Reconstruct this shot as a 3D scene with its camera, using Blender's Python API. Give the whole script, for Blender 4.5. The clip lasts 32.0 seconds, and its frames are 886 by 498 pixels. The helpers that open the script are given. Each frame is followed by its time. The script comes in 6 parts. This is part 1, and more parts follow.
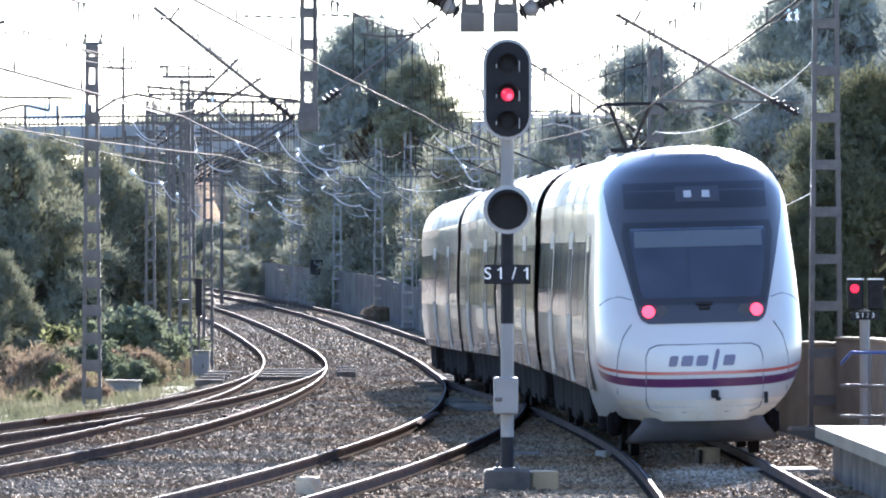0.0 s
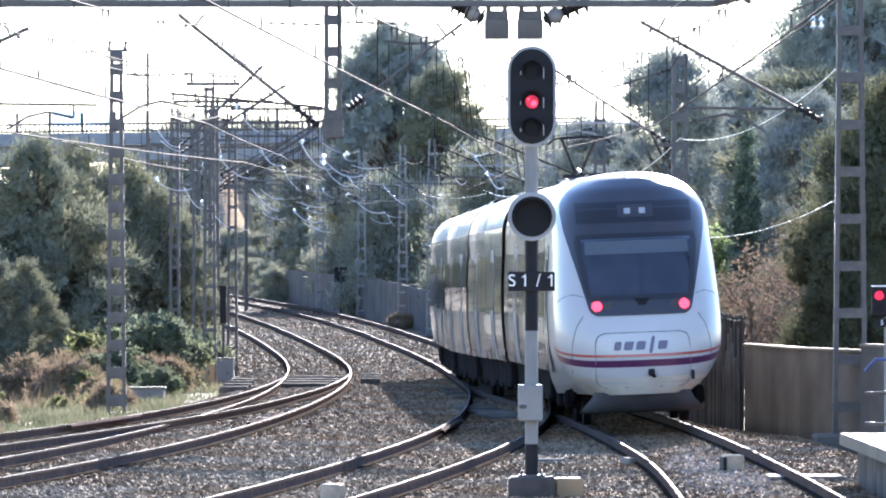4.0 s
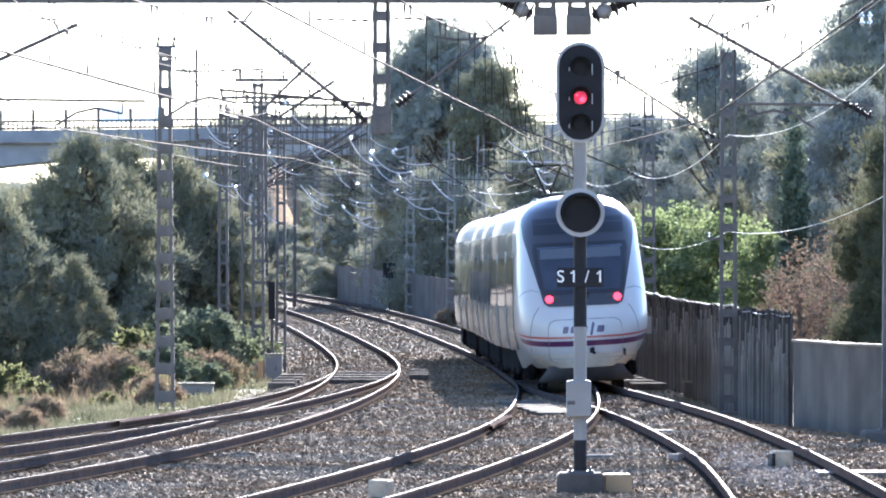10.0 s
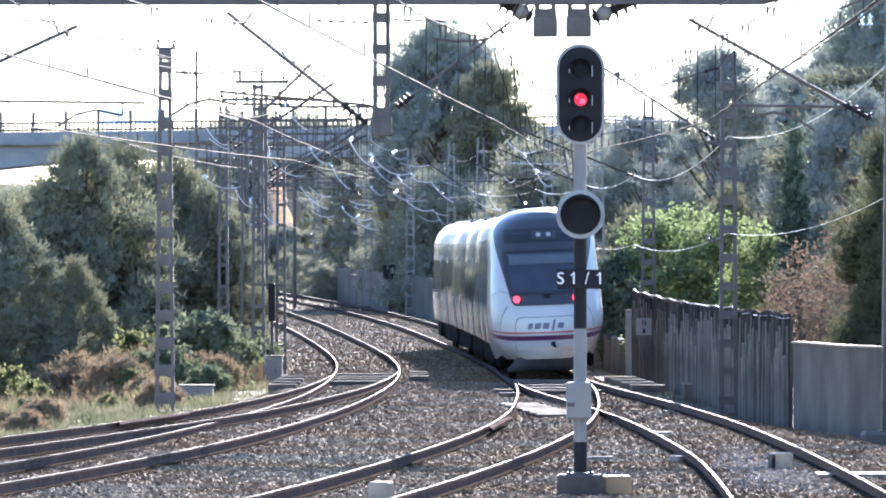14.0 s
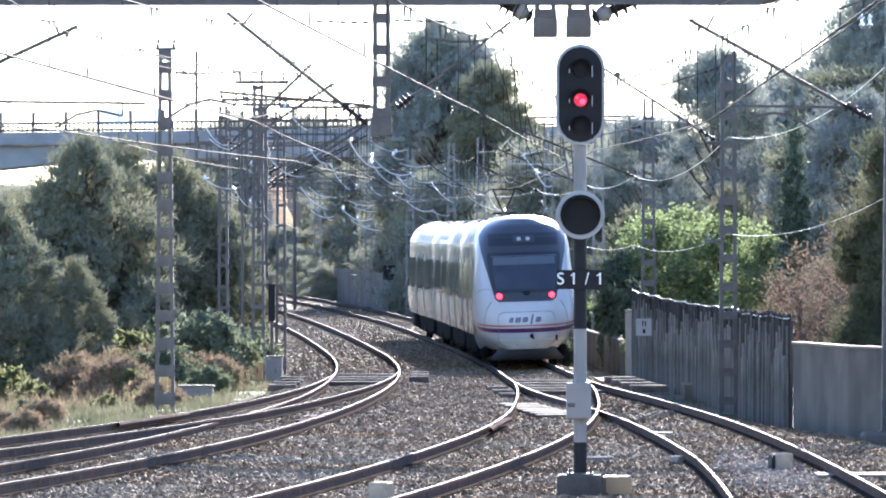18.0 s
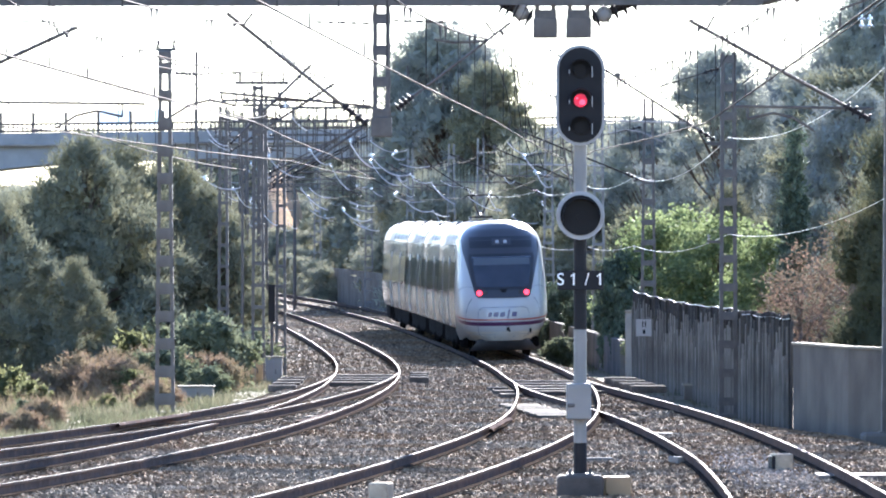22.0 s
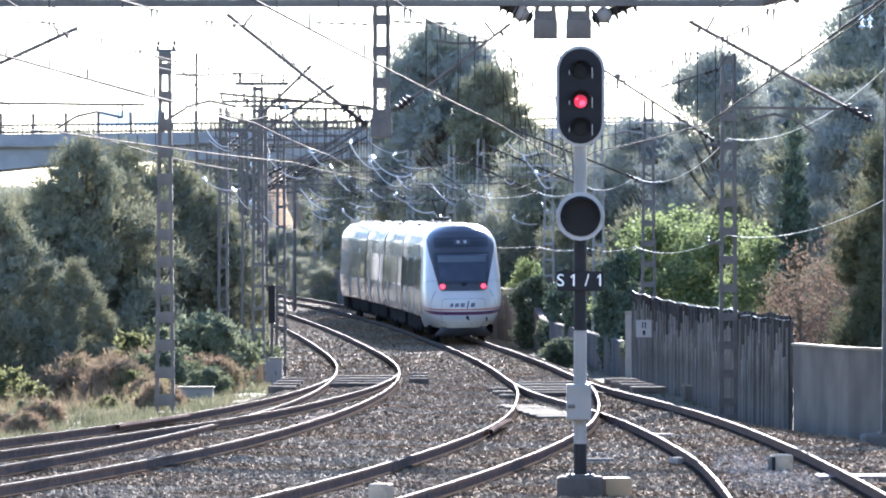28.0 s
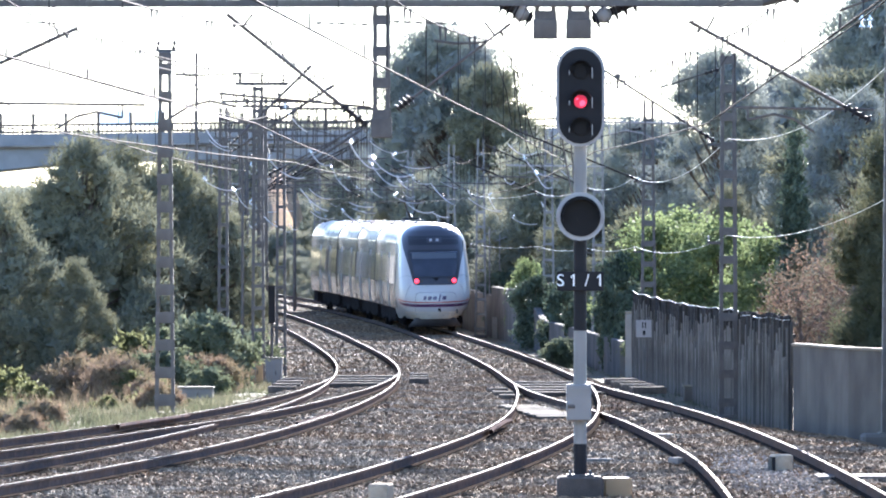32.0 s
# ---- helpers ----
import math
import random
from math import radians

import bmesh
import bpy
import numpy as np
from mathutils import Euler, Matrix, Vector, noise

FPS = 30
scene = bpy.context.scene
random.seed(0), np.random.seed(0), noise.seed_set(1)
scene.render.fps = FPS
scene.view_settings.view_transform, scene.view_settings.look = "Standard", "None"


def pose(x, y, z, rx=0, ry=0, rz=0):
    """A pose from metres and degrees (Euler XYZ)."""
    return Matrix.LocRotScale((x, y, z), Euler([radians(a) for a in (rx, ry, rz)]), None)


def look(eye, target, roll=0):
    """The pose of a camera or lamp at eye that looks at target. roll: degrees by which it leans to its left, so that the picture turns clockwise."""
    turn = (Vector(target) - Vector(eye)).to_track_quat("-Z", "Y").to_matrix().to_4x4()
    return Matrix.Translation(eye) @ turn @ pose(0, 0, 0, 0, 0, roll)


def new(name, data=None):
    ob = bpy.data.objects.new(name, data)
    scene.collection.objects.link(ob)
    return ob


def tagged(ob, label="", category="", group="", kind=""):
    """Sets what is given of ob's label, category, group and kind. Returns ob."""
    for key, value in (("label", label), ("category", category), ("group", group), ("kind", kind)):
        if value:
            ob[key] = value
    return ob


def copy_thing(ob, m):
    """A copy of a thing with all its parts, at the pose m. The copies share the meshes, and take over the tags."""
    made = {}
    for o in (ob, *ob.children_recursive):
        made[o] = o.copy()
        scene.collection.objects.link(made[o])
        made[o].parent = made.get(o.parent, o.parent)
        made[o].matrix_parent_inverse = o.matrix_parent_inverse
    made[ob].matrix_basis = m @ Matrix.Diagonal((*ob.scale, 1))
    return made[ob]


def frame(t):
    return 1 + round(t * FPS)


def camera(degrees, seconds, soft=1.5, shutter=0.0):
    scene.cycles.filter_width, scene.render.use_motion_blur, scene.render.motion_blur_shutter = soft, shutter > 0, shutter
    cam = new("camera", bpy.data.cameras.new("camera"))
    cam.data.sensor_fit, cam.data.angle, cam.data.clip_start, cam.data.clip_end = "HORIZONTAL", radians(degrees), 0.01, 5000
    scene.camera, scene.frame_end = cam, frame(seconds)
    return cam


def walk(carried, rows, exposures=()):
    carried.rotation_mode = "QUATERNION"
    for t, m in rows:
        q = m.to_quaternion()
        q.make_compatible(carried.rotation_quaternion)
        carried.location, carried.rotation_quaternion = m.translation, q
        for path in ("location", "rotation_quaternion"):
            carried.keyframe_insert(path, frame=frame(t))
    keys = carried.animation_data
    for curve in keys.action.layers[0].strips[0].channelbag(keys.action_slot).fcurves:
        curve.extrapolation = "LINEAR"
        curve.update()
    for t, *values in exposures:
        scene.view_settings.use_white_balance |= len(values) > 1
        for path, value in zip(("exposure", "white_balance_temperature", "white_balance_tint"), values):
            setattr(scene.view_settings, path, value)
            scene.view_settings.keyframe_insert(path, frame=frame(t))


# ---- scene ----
# World: x to the right of the platform's axis, y away along the line, z above the rails' head at the platform end.

# ---- camera and its walk ----
LENS = 2 * math.degrees(math.atan(784 / 12000))
cam = camera(LENS, 32.0, soft=2.0)
EYE_Z = 2.7
# seconds, degrees panned to the right, degrees tilted up
PAN = [
    (0.0, 0.616, 0.162), (0.5, 0.606, 0.205), (1.0, 0.602, 0.236), (1.5, 0.525, 0.229), (2.0, 0.454, 0.236),
    (2.5, 0.449, 0.234), (3.0, 0.454, 0.215), (3.5, 0.458, 0.217), (5.5, 0.081, 0.234), (6.0, 0.043, 0.172),
    (6.5, 0.010, 0.138), (7.0, 0.005, 0.172), (7.5, -0.003, 0.181), (8.0, 0.0, 0.191), (9.0, 0.0, 0.186),
    (12.0, 0.0, 0.197), (17.0, 0.0, 0.206), (20.0, 0.0, 0.208), (25.0, 0.0, 0.217), (32.0, 0.0, 0.220)]
walk(cam, [(t, pose(0, 0, EYE_Z, 90 + tilt, 0, -pan)) for t, pan, tilt in PAN],
     exposures=[(0.0, 2.97, 6050, 16), (32.0, 2.97, 6050, 16)])

# ---- world, sun, exposure ----
SUN = Vector((1.45, 9.0, 3.7)).normalized()
world = bpy.data.worlds.new("sky")
scene.world = world
world.use_nodes = True
wn = world.node_tree.nodes
wn.clear()
sky = wn.new("ShaderNodeTexSky")
sky.sky_type = "NISHITA"
sky.sun_disc = False
sky.sun_elevation = math.asin(SUN.z)
sky.sun_rotation = math.atan2(SUN.x, SUN.y)
sky.air_density, sky.dust_density, sky.ozone_density = 1.0, 0.1, 2.0
wb = wn.new("ShaderNodeBackground")
wb.inputs["Strength"].default_value = 0.056
wo = wn.new("ShaderNodeOutputWorld")
tint = wn.new("ShaderNodeMix")
tint.data_type, tint.blend_type = "RGBA", "MULTIPLY"
tint.inputs[0].default_value = 1.0
tint.inputs[7].default_value = (0.94, 1.0, 1.13, 1)
world.node_tree.links.new(sky.outputs[0], tint.inputs[6])
world.node_tree.links.new(tint.outputs[2], wb.inputs[0])
world.node_tree.links.new(wb.outputs[0], wo.inputs[0])
sun_data = bpy.data.lights.new("sun", "SUN")
sun_data.energy = 5.0
sun_data.angle = radians(0.53)
sun_data.color = (1.0, 0.95, 0.87)
sun = new("sun", sun_data)
sun.matrix_world = look(SUN * 100, (0, 0, 0))


# ---- materials ----
def material(name, colour, rough=0.6, metal=0.0, vary=0.15, grain=8.0, bump=0.0, bump_scale=40.0, second=None, mix_scale=1.0,
             island=0.0, obj=0.0, spec=0.5, coat=0.0, translucent=0.0):
    """A procedural surface: two scales of variation, optional second colour in patches, fine relief."""
    m = bpy.data.materials.new(name)
    m.use_nodes = True
    nt = m.node_tree
    n, link = nt.nodes, nt.links.new
    n.clear()
    out = n.new("ShaderNodeOutputMaterial")
    b = n.new("ShaderNodeBsdfPrincipled")
    b.inputs["Roughness"].default_value = rough
    b.inputs["Metallic"].default_value = metal
    b.inputs["Specular IOR Level"].default_value = spec
    b.inputs["Coat Weight"].default_value = coat
    geo = n.new("ShaderNodeNewGeometry")
    pos = geo.outputs["Position"]
    tc = n.new("ShaderNodeTexCoord")
    pos = tc.outputs["Object"]
    t1 = n.new("ShaderNodeTexNoise")
    t1.inputs["Scale"].default_value = grain
    t1.inputs["Detail"].default_value = 5.0
    link(pos, t1.inputs["Vector"])
    t2 = n.new("ShaderNodeTexNoise")
    t2.inputs["Scale"].default_value = mix_scale
    t2.inputs["Detail"].default_value = 4.0
    link(pos, t2.inputs["Vector"])
    ramp = n.new("ShaderNodeValToRGB")
    ramp.color_ramp.elements[0].position, ramp.color_ramp.elements[1].position = 0.42, 0.62
    ramp.color_ramp.elements[0].color = (*colour, 1)
    ramp.color_ramp.elements[1].color = (*(second or [c * (1 - vary) for c in colour]), 1)
    link(t2.outputs["Fac"], ramp.inputs["Fac"])
    hsv = n.new("ShaderNodeHueSaturation")
    link(ramp.outputs["Color"], hsv.inputs["Color"])
    mr = n.new("ShaderNodeMapRange")
    mr.inputs["From Min"].default_value, mr.inputs["From Max"].default_value = 0.25, 0.75
    mr.inputs["To Min"].default_value, mr.inputs["To Max"].default_value = 1 - vary, 1 + vary
    link(t1.outputs["Fac"], mr.inputs["Value"])
    value = mr.outputs["Result"]
    if island or obj:
        mr2 = n.new("ShaderNodeMapRange")
        a = island or obj
        mr2.inputs["To Min"].default_value, mr2.inputs["To Max"].default_value = 1 - a, 1 + a
        if island:
            link(geo.outputs["Random Per Island"], mr2.inputs["Value"])
        else:
            link(n.new("ShaderNodeObjectInfo").outputs["Random"], mr2.inputs["Value"])
        mul = n.new("ShaderNodeMath")
        mul.operation = "MULTIPLY"
        link(value, mul.inputs[0])
        link(mr2.outputs["Result"], mul.inputs[1])
        value = mul.outputs[0]
    link(value, hsv.inputs["Value"])
    link(hsv.outputs["Color"], b.inputs["Base Color"])
    if bump:
        t3 = n.new("ShaderNodeTexNoise")
        t3.inputs["Scale"].default_value = bump_scale
        t3.inputs["Detail"].default_value = 6.0
        link(pos, t3.inputs["Vector"])
        bp = n.new("ShaderNodeBump")
        bp.inputs["Strength"].default_value = bump
        bp.inputs["Distance"].default_value = 0.03
        link(t3.outputs["Fac"], bp.inputs["Height"])
        link(bp.outputs["Normal"], b.inputs["Normal"])
    if translucent:
        tr = n.new("ShaderNodeBsdfTranslucent")
        link(hsv.outputs["Color"], tr.inputs["Color"])
        mx = n.new("ShaderNodeMixShader")
        mx.inputs[0].default_value = translucent
        link(b.outputs[0], mx.inputs[1])
        link(tr.outputs[0], mx.inputs[2])
        link(mx.outputs[0], out.inputs["Surface"])
    else:
        link(b.outputs[0], out.inputs["Surface"])
    return m


def glow(name, colour, strength):
    m = bpy.data.materials.new(name)
    m.use_nodes = True
    b = m.node_tree.nodes["Principled BSDF"]
    b.inputs["Base Color"].default_value = (*[c * 0.6 for c in colour], 1)
    b.inputs["Emission Color"].default_value = (*colour, 1)
    b.inputs["Emission Strength"].default_value = strength
    return m


def glass(name, colour, rough=0.04):
    m = material(name, colour, rough, vary=0.05, spec=0.8, coat=1.0)
    return m


M_EARTH = material("dry_earth", (0.145, 0.123, 0.089), 0.95, vary=0.3, grain=3, second=(0.093, 0.093, 0.055), mix_scale=0.25, bump=0.6, bump_scale=6, spec=0.05)
M_BALLAST = material("ballast_bed", (0.089, 0.070, 0.053), 0.92, vary=0.5, grain=22, second=(0.088, 0.062, 0.044), mix_scale=0.35, bump=1.0, bump_scale=24, spec=0.06)
M_STONE = material("ballast_stone", (0.190, 0.120, 0.066), 0.88, vary=0.25, grain=20, second=(0.220, 0.174, 0.122), mix_scale=0.3, island=0.65, spec=0.1)
M_SANDY = material("sandy_gravel", (0.36, 0.30, 0.235), 0.92, vary=0.25, grain=20, second=(0.28, 0.225, 0.17), mix_scale=0.8, island=0.5, spec=0.05)
M_MARKER = material("weathered_marker_stone", (0.46, 0.39, 0.29), 0.95, vary=0.2, grain=9, second=(0.36, 0.30, 0.22), mix_scale=5, bump=0.3, spec=0.03)
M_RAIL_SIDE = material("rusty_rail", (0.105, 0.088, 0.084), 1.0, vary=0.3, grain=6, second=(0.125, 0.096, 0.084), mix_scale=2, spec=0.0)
# Grime colour, darkened further so sunlit foot and head corners stay dull.
M_RAIL_DIMMED = material("grimy_dimmed_rail", (0.030, 0.025, 0.022), 1.0, vary=0.3, grain=8, second=(0.045, 0.036, 0.030), mix_scale=2.5, spec=0.0)
M_RAIL_TOP = material("polished_rail", (0.060, 0.059, 0.061), 0.75, 0.1, vary=0.15, grain=3, spec=0.1)
M_SLEEPER = material("sleeper_concrete", (0.179, 0.170, 0.154), 0.9, vary=0.2, grain=7, obj=0.25, bump=0.3, spec=0.03)
M_TIMBER = material("timber", (0.132, 0.114, 0.097), 0.9, vary=0.35, grain=9, obj=0.3, bump=0.5, spec=0.03)
M_STEEL = material("galvanised_steel", (0.133, 0.118, 0.108), 0.6, 0.3, vary=0.2, grain=6, second=(0.097, 0.082, 0.071), mix_scale=1.5, bump=0.1)
M_STEEL_DARK = material("weathered_steel", (0.092, 0.085, 0.083), 0.6, 0.3, vary=0.25, grain=5, second=(0.105, 0.094, 0.086), mix_scale=2)
M_GALV = material("pale_galvanised_steel", (0.24, 0.236, 0.232), 0.6, 0.3, vary=0.2, grain=6, second=(0.17, 0.165, 0.16), mix_scale=1.5, bump=0.1)
M_TUBE = material("pale_bracket_tube", (0.36, 0.355, 0.35), 0.5, 0.4, vary=0.1, grain=3)
M_WIRE = material("copper_wire", (0.045, 0.042, 0.042), 0.9, 0.0, vary=0.15, grain=2, spec=0.06)
M_CABLE = material("aluminium_cable", (0.82, 0.81, 0.80), 0.42, 0.8, vary=0.06, grain=2)
M_INSULATOR = material("porcelain_insulator", (0.028, 0.025, 0.027), 0.6, vary=0.15, grain=4, spec=0.15)
M_GLASS_INS = material("glass_insulator", (0.85, 0.88, 0.87), 0.22, 0.6, vary=0.06, grain=4, coat=1.0)
M_CONCRETE = material("grey_concrete", (0.160, 0.142, 0.122), 0.9, vary=0.06, grain=2.5, second=(0.110, 0.098, 0.085), mix_scale=0.6, obj=0.03, bump=0.25, bump_scale=12, spec=0.1)
M_CONCRETE_WARM = material("warm_concrete", (0.281, 0.259, 0.230), 0.9, vary=0.15, grain=2.5, second=(0.212, 0.191, 0.166), mix_scale=0.6, obj=0.12, bump=0.2, bump_scale=12, spec=0.03)
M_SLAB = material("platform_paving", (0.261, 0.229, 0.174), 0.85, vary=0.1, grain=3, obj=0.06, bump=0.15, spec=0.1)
M_TROUGH = material("trough_concrete", (0.156, 0.146, 0.126), 0.95, vary=0.25, grain=4, second=(0.093, 0.083, 0.066), mix_scale=1.2, obj=0.25, bump=0.3, spec=0.03)
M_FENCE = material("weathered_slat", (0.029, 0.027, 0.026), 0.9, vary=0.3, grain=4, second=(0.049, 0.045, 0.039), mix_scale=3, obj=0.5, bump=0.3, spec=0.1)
M_WHITE = material("white_paint", (0.80, 0.80, 0.79), 0.35, vary=0.04, grain=2, coat=0.3)
M_GREY_PAINT = material("grey_paint", (0.235, 0.222, 0.212), 0.5, vary=0.1, grain=4, second=(0.20, 0.193, 0.185), mix_scale=2)
M_RIM = material("pale_rim_paint", (0.36, 0.345, 0.335), 0.5, vary=0.08, grain=4)
M_BLACK = material("black_paint", (0.016, 0.015, 0.017), 0.6, vary=0.15, grain=5, spec=0.2)
M_LENS_DARK = material("dark_lens", (0.015, 0.014, 0.015), 0.5, vary=0.1, grain=5, spec=0.12)
M_BLUE = material("blue_paint", (0.05, 0.08, 0.22), 0.5, vary=0.1, grain=4)
M_ORANGE_BOX = material("ochre_panel", (0.38, 0.26, 0.14), 0.7, vary=0.15, grain=4)
M_RED = glow("red_signal_light", (1.0, 0.012, 0.045), 0.24)
M_RED_DIM = glow("red_lens_glass", (1.0, 0.03, 0.10), 0.05)
M_TAIL = glow("red_tail_light", (1.0, 0.035, 0.065), 0.74)
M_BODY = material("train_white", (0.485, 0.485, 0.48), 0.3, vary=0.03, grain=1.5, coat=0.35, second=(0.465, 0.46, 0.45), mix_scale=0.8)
M_LOWER = material("train_lower_white", (0.60, 0.57, 0.50), 0.4, vary=0.1, grain=3, second=(0.50, 0.44, 0.35), mix_scale=1.6, coat=0.2)
# Silver-grey flank with its shade mixed into the base colour.
M_SIDE = material("train_side_shaded_silver", (0.165, 0.167, 0.172), 0.26, vary=0.12, grain=1.0, coat=0.35, second=(0.12, 0.115, 0.11), mix_scale=0.5)
# Pale colour for daylight streaks painted into the fence gaps.
M_GAP_LIGHT = material("gap_light", (0.177, 0.167, 0.152), 0.9, vary=0.35, grain=3, second=(0.066, 0.060, 0.054), mix_scale=1.6, obj=0.45, bump=0.2)
M_FOOT = material("stained_footing", (0.085, 0.072, 0.062), 0.95, vary=0.25, grain=6, bump=0.4)
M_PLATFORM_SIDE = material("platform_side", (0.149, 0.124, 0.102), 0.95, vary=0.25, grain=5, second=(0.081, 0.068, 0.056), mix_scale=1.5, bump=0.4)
M_APRON = material("train_apron", (0.08, 0.08, 0.087), 0.7, vary=0.15, grain=3, spec=0.2)
M_ROOF = material("train_roof", (0.306, 0.310, 0.315), 0.45, vary=0.18, grain=2, second=(0.204, 0.204, 0.202), mix_scale=0.7, coat=0.2)
M_NAVY = material("train_dark_mask", (0.05, 0.05, 0.058), 0.3, vary=0.05, grain=2, coat=0.25, spec=0.35)
M_SURROUND = material("windscreen_surround", (0.030, 0.031, 0.037), 0.4, vary=0.08, grain=2, spec=0.3)
M_SCREEN = material("windscreen_glass", (0.035, 0.04, 0.055), 0.08, vary=0.25, grain=1.2, spec=0.4, coat=0.45)
M_BLIND = material("sun_blind", (0.085, 0.10, 0.12), 0.7, vary=0.05)
M_SIDE_GLASS = glass("side_glass", (0.085, 0.09, 0.10), 0.07)
M_STRIPE_O = material("orange_stripe", (0.40, 0.075, 0.06), 0.3, vary=0.04, coat=0.3)
M_STRIPE_P = material("purple_stripe", (0.085, 0.02, 0.075), 0.3, vary=0.04, coat=0.4)
M_MARK = material("dark_violet_mark", (0.05, 0.035, 0.11), 0.3, vary=0.04, coat=0.4)
M_UNDER = material("underframe", (0.014, 0.013, 0.014), 0.95, vary=0.4, grain=4, spec=0.03)
M_RUBBER = material("rubber_gangway", (0.02, 0.02, 0.022), 0.85, vary=0.2)
M_SEAM = material("panel_seam", (0.22, 0.23, 0.26), 0.6, vary=0.1)
M_DIM = glow("dim_display", (0.35, 0.40, 0.46), 0.04)
M_BARK = material("pine_bark", (0.13, 0.10, 0.08), 0.95, vary=0.3, grain=6, bump=0.6)
# Pine colours raised above real needles to carry the haze of distance.
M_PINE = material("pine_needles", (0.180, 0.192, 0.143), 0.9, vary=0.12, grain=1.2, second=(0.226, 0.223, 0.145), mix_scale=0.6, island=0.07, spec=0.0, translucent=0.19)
# Pale blue-green: aerial haze mixed into the needle colour.
M_PINE_HAZY_BLUE = material("hazy_blue_needles", (0.240, 0.265, 0.256), 0.95, vary=0.12, grain=0.8, second=(0.271, 0.290, 0.240), mix_scale=0.4, island=0.07, spec=0.0, translucent=0.15)
# Palest of the pines, with haze put into the base colour.
M_PINE_HAZY_FAR = material("hazy_pine_needles", (0.285, 0.290, 0.232), 0.95, vary=0.12, grain=0.8, second=(0.325, 0.321, 0.228), mix_scale=0.4, island=0.07, spec=0.0, translucent=0.15)
M_LEAF = material("fresh_leaves", (0.190, 0.233, 0.109), 0.8, vary=0.2, grain=1.5, second=(0.142, 0.180, 0.085), mix_scale=0.7, island=0.3, spec=0.05, translucent=0.36)
M_RUSSET = material("russet_leaves", (0.17, 0.115, 0.085), 0.9, vary=0.35, grain=1.5, second=(0.10, 0.09, 0.065), mix_scale=0.7, island=0.3, spec=0.03, translucent=0.25)
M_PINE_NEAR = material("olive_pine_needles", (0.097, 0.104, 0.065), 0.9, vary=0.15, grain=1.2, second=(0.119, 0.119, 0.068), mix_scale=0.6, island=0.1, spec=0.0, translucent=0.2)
# Cypress green, lightened a little for haze.
M_CYPRESS = material("cypress_needles", (0.101, 0.132, 0.092), 0.7, vary=0.25, grain=2, island=0.4, spec=0.12, translucent=0.15)
M_DRYGRASS = material("dry_grass", (0.141, 0.133, 0.089), 0.85, vary=0.3, grain=0.7, second=(0.091, 0.102, 0.059), mix_scale=0.3, island=0.35, spec=0.05, translucent=0.35)
M_BRUSH = material("brown_brush", (0.264, 0.195, 0.136), 0.9, vary=0.25, grain=0.9, second=(0.185, 0.163, 0.097), mix_scale=0.5, island=0.3, spec=0.05, translucent=0.25)
M_YELLOW = material("yellow_green_weed", (0.140, 0.149, 0.072), 0.7, vary=0.25, grain=1.2, island=0.35, spec=0.12, translucent=0.5)
M_BLUE_PANEL = material("pale_blue_panel", (0.60, 0.70, 0.78), 0.4, vary=0.05, grain=1, translucent=0.5)
M_SCRUB = material("scrub_leaves", (0.146, 0.168, 0.112), 0.9, vary=0.25, grain=1.2, second=(0.151, 0.168, 0.090), mix_scale=0.8, island=0.25, spec=0.03, translucent=0.29)
# Concrete tinted lighter and bluer to paint in the haze over the bridges.
M_BRIDGE = material("hazy_bridge_concrete", (0.280, 0.291, 0.308), 0.9, vary=0.1, grain=1.5, second=(0.224, 0.235, 0.246), mix_scale=0.3, bump=0.1)
M_SAND = material("sandy_concrete", (0.138, 0.130, 0.125), 0.95, vary=0.08, grain=4, second=(0.096, 0.093, 0.091), mix_scale=0.8, obj=0.04, bump=0.4, bump_scale=20, spec=0.03)
M_HILL = material("far_slope", (0.400, 0.280, 0.188), 1.0, vary=0.25, grain=0.8, second=(0.304, 0.232, 0.152), mix_scale=0.3, bump=0.5, bump_scale=2, spec=0.0)


# ---- shape helpers ----
def part(name, bm, mat, parent=None, label="", smooth=False):
    me = bpy.data.meshes.new(name)
    bm.to_mesh(me)
    bm.free()
    if mat:
        for mm in (mat if isinstance(mat, (list, tuple)) else [mat]):
            me.materials.append(mm)
    if smooth:
        for p in me.polygons:
            p.use_smooth = True
    ob = new(name, me)
    ob.parent = parent
    if label:
        ob["label"] = label
    return ob


def share(name, src, parent, m):
    """One more piece on the mesh of src."""
    ob = new(name, src.data)
    ob.parent = parent
    ob.matrix_basis = m
    return ob


def thing(name, m, label, category, group="", kind=""):
    ob = new(name)
    ob.matrix_basis = m
    return tagged(ob, label, category, group, kind)


def box(bm, c, s, turn=0.0, bev=0.0):
    """A box with centre c, size s, turned about z, its edges chamfered by bev."""
    m = pose(c[0], c[1], c[2], 0, 0, turn) @ Matrix.Diagonal((s[0], s[1], s[2], 1))
    r = bmesh.ops.create_cube(bm, size=1.0, matrix=m)
    if bev:
        es = list({e for v in r["verts"] for e in v.link_edges})
        bmesh.ops.bevel(bm, geom=es, offset=bev, segments=1, affect="EDGES")
    return bm


def rod(bm, a, b, r0, r1=None, n=6, caps=True):
    a, b = Vector(a), Vector(b)
    d = b - a
    if d.length < 1e-6:
        return bm
    q = d.to_track_quat("Z", "Y").to_matrix().to_4x4()
    bmesh.ops.create_cone(bm, cap_ends=caps, segments=n, radius1=r0, radius2=r0 if r1 is None else r1, depth=d.length,
                          matrix=Matrix.Translation((a + b) / 2) @ q)
    return bm


